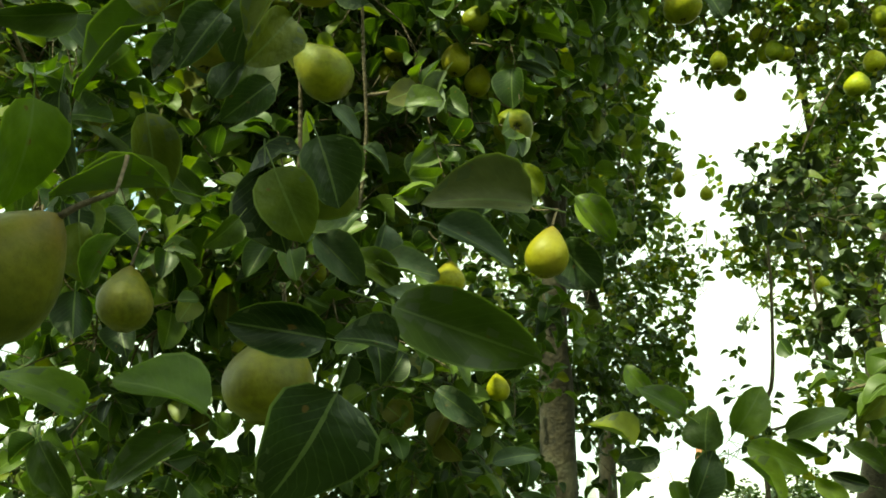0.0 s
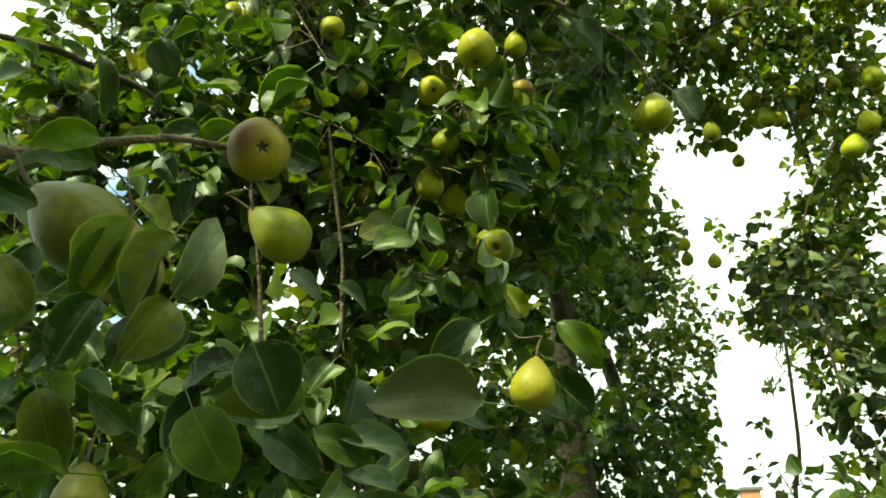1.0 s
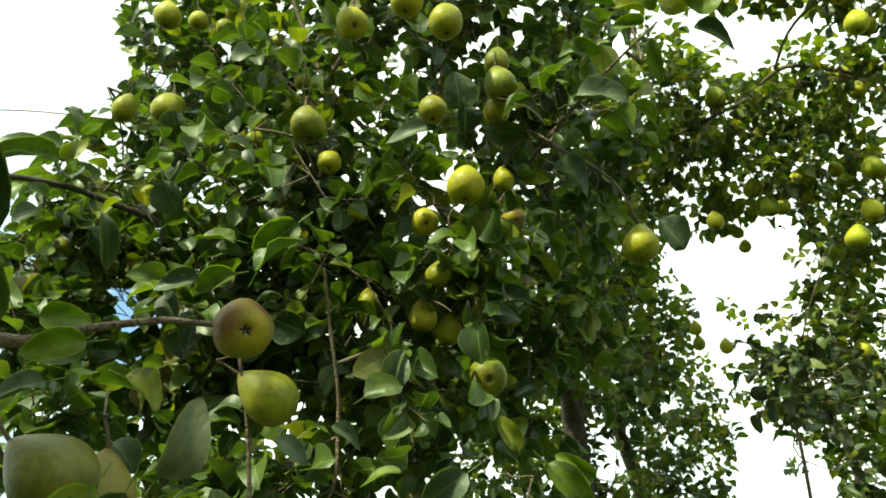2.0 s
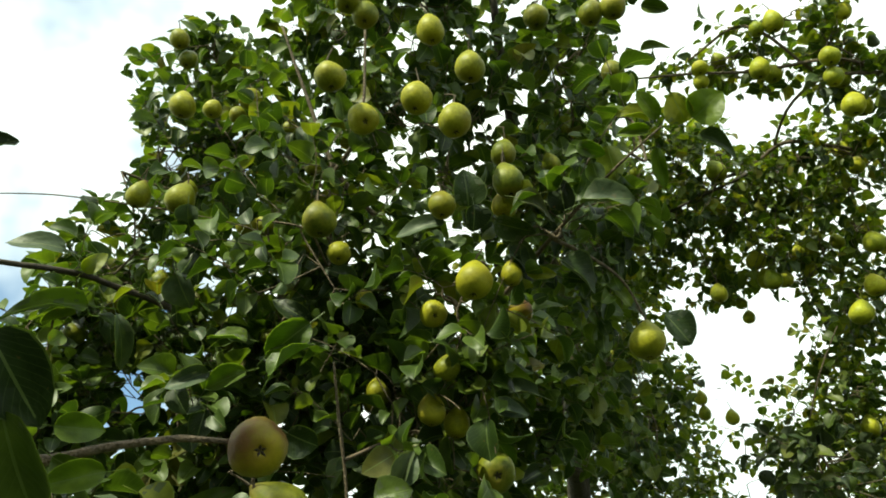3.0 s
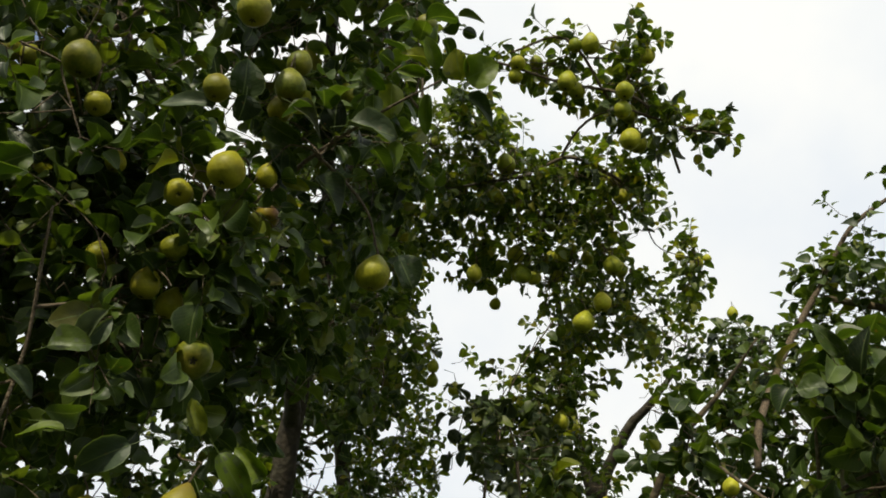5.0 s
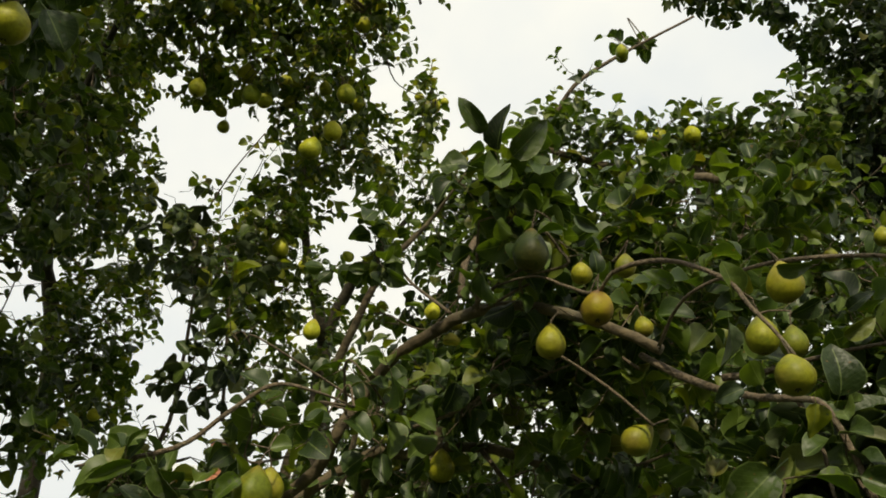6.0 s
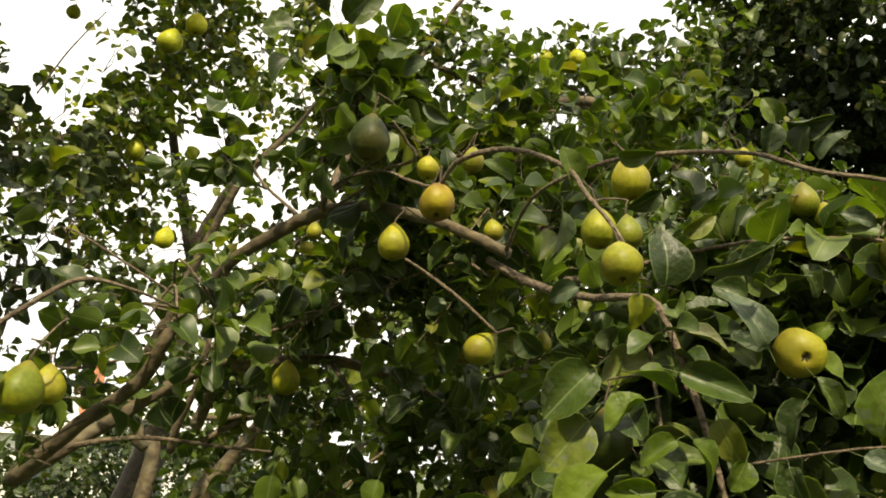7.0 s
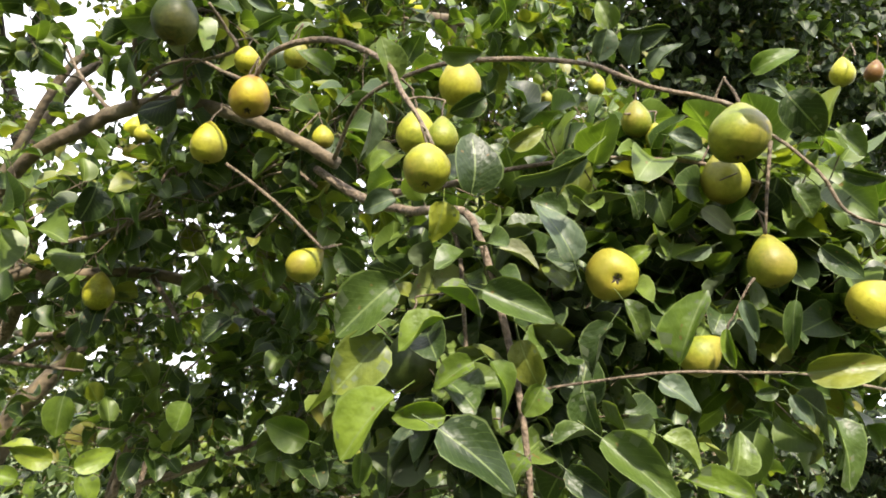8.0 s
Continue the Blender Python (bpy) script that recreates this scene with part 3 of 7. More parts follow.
def grass_mesh(count, reach, rng):
    """Bent blades of rough grass round the orchard's middle."""
    r = reach * rng.uniform(0, 1, count) ** 0.6
    a = rng.uniform(0, 2 * np.pi, count)
    foot = np.stack([1.2 + r * np.cos(a), 2.0 + r * np.sin(a), np.full(count, -0.04)], axis=-1)
    lean = rng.normal(0, 0.35, (count, 2))
    tall = rng.uniform(0.10, 0.34, count)
    side = unit(np.stack([-lean[:, 1], lean[:, 0], np.zeros(count)], axis=-1)) * 0.004
    rows = []
    for f, w in ((0.0, 1.0), (0.5, 0.8), (1.0, 0.05)):
        mid = foot + np.stack([lean[:, 0] * tall * f * f, lean[:, 1] * tall * f * f, tall * f], axis=-1)
        rows += [mid - side * w, mid + side * w]
    verts = np.stack(rows, axis=1).reshape(-1, 3)
    base = (np.arange(count) * 6)[:, None]
    quads = np.vstack([base + np.array([0, 1, 3, 2]), base + np.array([2, 3, 5, 4])])
    uvs = np.tile(np.array([(0, 0), (1, 0), (0, 0.5), (1, 0.5), (0, 1), (1, 1)]), (count, 1))
    return mesh_from("grass", verts, quads, BLADE, True, uvs)


grass = tagged(new("grass", grass_mesh(26000, 11.0, np.random.default_rng(3))), "long rough green grass between the trees", "grass", kind="stuff")

# ---- where the pears hang ----
FRUIT = {}


def pears_at(where, rows):
    """Pears of one tree: middle, width, the way the calyx points, and the kind of skin."""
    FRUIT.setdefault(where, []).extend(rows)


pears_at('middle', [
    ((0.03, 0.817, 2.082), 0.076, (0.498, -0.756, -0.426), 'russet'),
    ((0.017, 0.956, 2.041), 0.075, (0.716, 0.402, -0.571), 'green'),
    ((0.259, 1.381, 2.202), 0.080, (0.234, -0.876, -0.422), 'green'),
    ((0.316, 1.285, 1.91), 0.075, (-0.115, 0.117, -0.987), 'yellow'),
    ((0.559, 1.277, 2.388), 0.072, (0.021, 0.069, -0.997), 'green'),
    ((0.256, 1.195, 2.506), 0.075, (-0.027, -0.103, -0.994), 'green'),
    ((0.333, 1.338, 2.51), 0.053, (0.02, -0.422, -0.906), 'russet'),
    ((0.326, 1.23, 2.532), 0.044, (-0.085, 0.087, -0.993), 'green'),
    ((-0.415, 1.18, 3.057), 0.066, (-0.065, 0.11, -0.992), 'green'),
    ((-0.374, 1.24, 3.094), 0.050, (0.019, -0.098, -0.995), 'green'),
    ((-0.287, 1.255, 3.127), 0.062, (0.154, -0.293, -0.944), 'green'),
    ((-0.338, 1.302, 3.124), 0.048, (0.021, -0.067, -0.998), 'green'),
])
pears_at('middle', [
    ((0.051, 1.107, 2.867), 0.070, (0.329, -0.572, -0.752), 'green'),
    ((0.041, 1.106, 3.189), 0.066, (0.084, -0.272, -0.959), 'green'),
    ((0.19, 1.133, 3.134), 0.067, (0.092, 0.044, -0.995), 'green'),
    ((0.278, 1.11, 2.977), 0.069, (-0.027, 0.067, -0.997), 'green'),
    ((0, 1.032, 2.924), 0.070, (0.086, 0.112, -0.99), 'green'),
    ((0.168, 1.083, 2.881), 0.069, (-0.099, -0.082, -0.992), 'green'),
    ((0.247, 1.058, 2.785), 0.069, (0.111, -0.017, -0.994), 'green'),
    ((-0.374, 1.184, 2.778), 0.068, (-0.089, -0.079, -0.993), 'green'),
    ((-0.538, 1.268, 2.872), 0.061, (-0.112, 0.117, -0.987), 'green'),
    ((-0.474, 1.373, 2.959), 0.045, (0.017, -0.018, -1), 'green'),
    ((-0.027, 1.113, 2.623), 0.071, (0.111, 0.07, -0.991), 'green'),
    ((-0.032, 1.258, 2.644), 0.053, (0.124, -0.376, -0.918), 'green'),
])
pears_at('middle', [
    ((0.208, 1.14, 2.649), 0.057, (-0.021, -0.11, -0.994), 'yellow'),
    ((0.338, 1.145, 2.691), 0.065, (0.096, 0.048, -0.994), 'green'),
    ((0.323, 1.194, 2.672), 0.054, (-0.116, -0.092, -0.989), 'yellow'),
    ((0.161, 1.293, 2.499), 0.059, (0.286, -0.757, -0.588), 'green'),
    ((0.185, 1.294, 2.377), 0.055, (-0.098, 0.112, -0.989), 'green'),
    ((0.021, 1.408, 2.393), 0.046, (0.051, 0.079, -0.996), 'green'),
    ((0.153, 1.319, 2.305), 0.057, (-0.088, -0.022, -0.996), 'yellow'),
    ((0.191, 1.378, 2.298), 0.054, (-0.116, -0.008, -0.993), 'green'),
    ((0.431, 1.48, 2.99), 0.049, (0.118, 0.118, -0.986), 'green'),
    ((-0.022, 1.438, 2.632), 0.047, (-0.047, -0.043, -0.998), 'green'),
    ((-0.263, 1.49, 2.583), 0.044, (-0.103, -0.066, -0.992), 'yellow'),
    ((-0.655, 1.449, 2.687), 0.045, (-0.112, -0.04, -0.993), 'green'),
])
pears_at('middle', [
    ((-0.544, 1.614, 2.503), 0.042, (0.063, -0.118, -0.991), 'green'),
    ((-0.154, 1.378, 2.989), 0.046, (-0.116, 0.11, -0.987), 'green'),
    ((0.323, 1.276, 2.87), 0.059, (-0.042, -0.104, -0.994), 'green'),
    ((0.588, 1.273, 3.069), 0.058, (-0.066, -0.106, -0.992), 'green'),
    ((0.426, 1.053, 3.035), 0.057, (-0.061, -0.008, -0.998), 'green'),
    ((0.535, 1.055, 3.026), 0.054, (-0.114, 0.083, -0.99), 'green'),
    ((0.58, 1.046, 3.028), 0.057, (-0.063, 0.074, -0.995), 'green'),
    ((-0.468, 1.18, 3.297), 0.054, (0.118, 0.039, -0.992), 'green'),
    ((-0.46, 1.223, 3.266), 0.051, (0, -0.09, -0.996), 'green'),
    ((-0.223, 1.367, 3.115), 0.045, (0.095, 0.108, -0.99), 'green'),
    ((0.008, 1.074, 3.206), 0.061, (0.046, -0.113, -0.992), 'green'),
    ((0.028, 0.542, 1.845), 0.067, (0.716, 0.402, -0.571), 'shaded'),
])
pears_at('middle', [
    ((0.023, 0.614, 1.845), 0.059, (-0.115, 0.112, -0.987), 'shaded'),
    ((0.001, 0.467, 1.591), 0.067, (-0.77, 0.157, -0.619), 'shaded'),
    ((-0.177, 0.928, 1.713), 0.066, (-0.097, 0.058, -0.994), 'shaded'),
    ((0.151, 1.397, 1.901), 0.060, (-0.021, -0.013, -1), 'yellow'),
    ((0.075, 0.7, 1.586), 0.076, (-0.069, -0.054, -0.996), 'shaded'),
    ((0.238, 1.583, 1.748), 0.048, (0.084, -0.113, -0.99), 'green'),
    ((-0.031, 1.574, 2.438), 0.050, (0.117, 0.067, -0.991), 'green'),
    ((0.159, 1.669, 2.503), 0.050, (-0.073, -0.102, -0.992), 'green'),
    ((0.234, 1.643, 2.463), 0.051, (-0.095, -0.106, -0.99), 'green'),
    ((-0.499, 1.373, 2.692), 0.052, (-0.116, -0.001, -0.993), 'green'),
    ((-0.663, 1.345, 2.559), 0.055, (-0.055, 0.029, -0.998), 'green'),
    ((-0.099, 1.476, 1.933), 0.049, (-0.116, 0.089, -0.989), 'green'),
])
pears_at('middle', [
    ((0.018, 1.606, 2.239), 0.045, (-0.017, 0.114, -0.993), 'green'),
    ((-0.018, 1.6, 2.464), 0.047, (0.118, -0.039, -0.992), 'green'),
    ((-0.336, 1.434, 2.876), 0.058, (0.046, 0.118, -0.992), 'green'),
    ((-0.297, 1.451, 2.879), 0.055, (-0.022, -0.115, -0.993), 'green'),
])
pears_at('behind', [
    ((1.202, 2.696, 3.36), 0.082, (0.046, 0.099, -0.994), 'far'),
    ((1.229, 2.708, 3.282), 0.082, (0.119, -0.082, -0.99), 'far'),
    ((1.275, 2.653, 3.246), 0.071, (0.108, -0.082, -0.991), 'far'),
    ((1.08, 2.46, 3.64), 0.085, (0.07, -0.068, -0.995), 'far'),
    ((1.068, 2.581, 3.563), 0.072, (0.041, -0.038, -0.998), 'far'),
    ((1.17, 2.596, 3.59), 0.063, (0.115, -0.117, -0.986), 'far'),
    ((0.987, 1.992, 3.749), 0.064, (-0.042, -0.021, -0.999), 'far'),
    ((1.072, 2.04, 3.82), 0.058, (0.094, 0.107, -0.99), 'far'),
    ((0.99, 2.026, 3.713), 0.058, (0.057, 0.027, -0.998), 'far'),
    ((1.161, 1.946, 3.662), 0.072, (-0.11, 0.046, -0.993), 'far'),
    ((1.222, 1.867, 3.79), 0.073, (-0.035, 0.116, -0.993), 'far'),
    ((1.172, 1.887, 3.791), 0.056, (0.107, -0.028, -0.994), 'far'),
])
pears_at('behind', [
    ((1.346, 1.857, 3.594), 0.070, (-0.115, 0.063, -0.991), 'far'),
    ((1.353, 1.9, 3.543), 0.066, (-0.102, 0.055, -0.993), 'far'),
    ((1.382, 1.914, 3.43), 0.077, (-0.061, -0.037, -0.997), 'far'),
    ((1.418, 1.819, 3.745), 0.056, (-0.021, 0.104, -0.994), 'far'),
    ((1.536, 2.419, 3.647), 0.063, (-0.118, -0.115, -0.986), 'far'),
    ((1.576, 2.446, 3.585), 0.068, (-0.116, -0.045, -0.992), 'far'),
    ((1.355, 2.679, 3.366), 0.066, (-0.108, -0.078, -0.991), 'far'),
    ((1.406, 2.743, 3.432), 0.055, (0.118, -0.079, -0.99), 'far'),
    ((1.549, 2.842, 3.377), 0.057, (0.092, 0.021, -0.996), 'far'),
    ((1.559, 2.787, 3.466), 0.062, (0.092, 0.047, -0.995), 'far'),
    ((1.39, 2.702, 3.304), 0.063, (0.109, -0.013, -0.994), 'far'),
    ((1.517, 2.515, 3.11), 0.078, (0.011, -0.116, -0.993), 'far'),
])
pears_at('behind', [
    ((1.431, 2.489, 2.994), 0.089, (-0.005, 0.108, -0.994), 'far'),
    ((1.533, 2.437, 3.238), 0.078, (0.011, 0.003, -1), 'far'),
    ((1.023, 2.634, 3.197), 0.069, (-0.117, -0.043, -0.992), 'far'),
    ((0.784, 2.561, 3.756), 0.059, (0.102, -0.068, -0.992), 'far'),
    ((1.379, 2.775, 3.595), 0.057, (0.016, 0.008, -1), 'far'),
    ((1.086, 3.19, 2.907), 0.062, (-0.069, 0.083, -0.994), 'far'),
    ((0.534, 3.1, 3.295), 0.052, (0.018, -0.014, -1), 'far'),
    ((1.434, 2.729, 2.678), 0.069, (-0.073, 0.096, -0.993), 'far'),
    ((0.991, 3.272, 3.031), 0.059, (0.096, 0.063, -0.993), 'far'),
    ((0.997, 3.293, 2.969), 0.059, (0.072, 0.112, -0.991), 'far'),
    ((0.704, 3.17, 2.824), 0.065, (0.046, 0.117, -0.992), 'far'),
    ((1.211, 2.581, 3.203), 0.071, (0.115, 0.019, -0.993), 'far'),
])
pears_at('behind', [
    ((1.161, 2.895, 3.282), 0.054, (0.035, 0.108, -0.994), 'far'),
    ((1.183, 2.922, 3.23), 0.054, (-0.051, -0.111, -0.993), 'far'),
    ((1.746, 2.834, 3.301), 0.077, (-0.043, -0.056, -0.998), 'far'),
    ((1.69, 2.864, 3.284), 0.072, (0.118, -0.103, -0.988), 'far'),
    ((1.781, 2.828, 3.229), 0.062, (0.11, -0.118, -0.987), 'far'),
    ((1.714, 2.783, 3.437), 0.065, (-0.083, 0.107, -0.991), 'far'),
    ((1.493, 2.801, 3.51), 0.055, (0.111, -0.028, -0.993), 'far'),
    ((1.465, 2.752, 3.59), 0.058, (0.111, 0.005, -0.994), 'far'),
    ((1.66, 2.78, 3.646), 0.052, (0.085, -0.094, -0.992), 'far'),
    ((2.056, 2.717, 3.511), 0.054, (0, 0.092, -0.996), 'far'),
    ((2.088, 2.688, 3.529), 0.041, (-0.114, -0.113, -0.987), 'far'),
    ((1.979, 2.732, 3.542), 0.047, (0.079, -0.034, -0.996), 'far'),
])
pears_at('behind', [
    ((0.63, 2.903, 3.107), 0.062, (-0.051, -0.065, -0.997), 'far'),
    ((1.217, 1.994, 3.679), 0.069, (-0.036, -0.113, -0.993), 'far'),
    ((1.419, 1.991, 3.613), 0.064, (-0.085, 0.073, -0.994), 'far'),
    ((1.468, 2.03, 3.52), 0.068, (-0.116, 0.063, -0.991), 'far'),
    ((1.091, 2.656, 4.04), 0.075, (-0.098, -0.085, -0.991), 'far'),
    ((1.101, 2.635, 3.583), 0.063, (0.118, 0.052, -0.992), 'far'),
    ((1.197, 2.69, 3.654), 0.050, (-0.102, -0.037, -0.994), 'far'),
    ((1.174, 3.091, 3.414), 0.059, (0.116, -0.032, -0.993), 'far'),
    ((1.882, 3.858, 3.053), 0.093, (0.012, -0.116, -0.993), 'far'),
    ((1.502, 2.468, 2.308), 0.062, (-0.093, 0.118, -0.989), 'far'),
    ((1.115, 2.42, 2.404), 0.059, (-0.021, -0.044, -0.999), 'far'),
    ((1.869, 2.293, 2.396), 0.058, (-0.108, 0.087, -0.99), 'far'),
])
pears_at('behind', [
    ((1.248, 2.538, 2.287), 0.050, (-0.051, -0.058, -0.997), 'far'),
    ((0.965, 3.633, 2.117), 0.059, (-0.107, 0.012, -0.994), 'far'),
])
pears_at('farther', [
    ((2.793, 2.198, 3.325), 0.070, (-0.049, 0.061, -0.997), 'far'),
    ((2.866, 2.158, 3.327), 0.071, (0.099, 0.03, -0.995), 'far'),
    ((2.914, 2.022, 3.288), 0.074, (0.06, -0.075, -0.995), 'far'),
    ((2.653, 1.941, 3.007), 0.075, (-0.015, 0.116, -0.993), 'far'),
    ((2.755, 2.322, 3.208), 0.060, (-0.076, -0.117, -0.99), 'far'),
    ((2.545, 2.504, 3.395), 0.062, (-0.116, 0.106, -0.988), 'far'),
    ((2.619, 2.507, 3.314), 0.052, (0.115, -0.1, -0.988), 'far'),
    ((2.275, 2.837, 3.358), 0.053, (0.015, -0.05, -0.999), 'far'),
    ((2.676, 2.157, 3.692), 0.059, (0.082, 0.108, -0.991), 'far'),
    ((2.732, 2.219, 3.731), 0.059, (0.018, -0.095, -0.995), 'far'),
    ((2.705, 1.954, 3.028), 0.063, (0.036, 0.115, -0.993), 'far'),
])
pears_at('low', [
    ((1.366, 0.53, 1.799), 0.040, (-0.338, -0.343, -0.876), 'yellow'),
    ((1.415, 0.563, 1.846), 0.031, (0.092, -0.101, -0.991), 'yellow'),
    ((1.437, 0.619, 1.869), 0.040, (-0.016, -0.1, -0.995), 'green'),
    ((1.397, 0.86, 1.957), 0.050, (-0.233, -0.396, -0.888), 'russet'),
    ((1.449, 1.041, 1.952), 0.052, (-0.05, -0.062, -0.997), 'yellow'),
    ((1.44, 0.944, 2.043), 0.036, (-0.115, -0.117, -0.986), 'yellow'),
    ((1.463, 0.869, 2.037), 0.034, (0.072, -0.003, -0.997), 'yellow'),
    ((1.585, 0.966, 1.986), 0.033, (0.027, -0.115, -0.993), 'yellow'),
    ((1.33, 0.924, 2.048), 0.058, (-0.099, 0.074, -0.992), 'dark'),
    ((1.617, 1.037, 1.813), 0.053, (-0.427, 0.637, -0.642), 'yellow'),
    ((1.525, 0.647, 1.958), 0.049, (0.118, -0.106, -0.987), 'yellow'),
    ((1.63, 0.388, 1.873), 0.060, (-0.112, -0.113, -0.987), 'yellow'),
])
pears_at('low', [
    ((1.681, 0.423, 1.848), 0.050, (0.112, -0.005, -0.994), 'yellow'),
    ((1.691, 0.526, 1.938), 0.036, (0.115, 0.101, -0.988), 'yellow'),
    ((1.706, 0.511, 1.921), 0.025, (-0.081, -0.119, -0.99), 'yellow'),
    ((1.565, 0.482, 1.74), 0.051, (-0.725, -0.609, -0.321), 'yellow'),
    ((1.659, 0.373, 1.754), 0.045, (-0.047, -0.1, -0.994), 'yellow'),
    ((1.678, 0.299, 1.715), 0.044, (-0.427, 0.637, -0.642), 'yellow'),
    ((1.608, 0.421, 1.667), 0.038, (-0.427, 0.637, -0.642), 'yellow'),
    ((1.457, 0.633, 1.652), 0.053, (0.077, -0.095, -0.992), 'dark'),
    ((2.272, 0.946, 2.301), 0.040, (-0.065, -0.106, -0.992), 'green'),
    ((2.665, 0.512, 2.347), 0.042, (-0.073, 0.108, -0.991), 'russet'),
    ((2.293, 0.473, 2.198), 0.044, (0.092, 0.117, -0.989), 'green'),
])
pears_at('low', [
    ((2.222, 1.04, 2.276), 0.035, (-0.068, 0.119, -0.991), 'yellow'),
    ((2.214, 0.943, 2.159), 0.035, (-0.051, -0.08, -0.996), 'yellow'),
    ((1.684, 1.507, 1.924), 0.054, (0.077, -0.112, -0.991), 'green'),
    ((1.549, 1.591, 1.801), 0.062, (-0.025, 0.01, -1), 'green'),
    ((1.758, 1.355, 1.889), 0.042, (-0.113, -0.062, -0.992), 'green'),
    ((1.675, 1.775, 2.201), 0.042, (0.074, 0.09, -0.993), 'yellow'),
    ((1.903, 0.821, 1.84), 0.028, (0.112, -0.113, -0.987), 'yellow'),
    ((0.981, 1.026, 1.686), 0.052, (-0.051, 0.031, -0.998), 'yellow'),
    ((1.016, 1.069, 1.697), 0.040, (-0.017, 0.117, -0.993), 'yellow'),
    ((1.96, 1.247, 1.893), 0.038, (-0.092, 0.079, -0.993), 'yellow'),
    ((1.892, 1.54, 2.045), 0.034, (-0.073, 0.118, -0.99), 'yellow'),
    ((1.92, 0.745, 2.025), 0.035, (-0.118, -0.097, -0.988), 'yellow'),
])


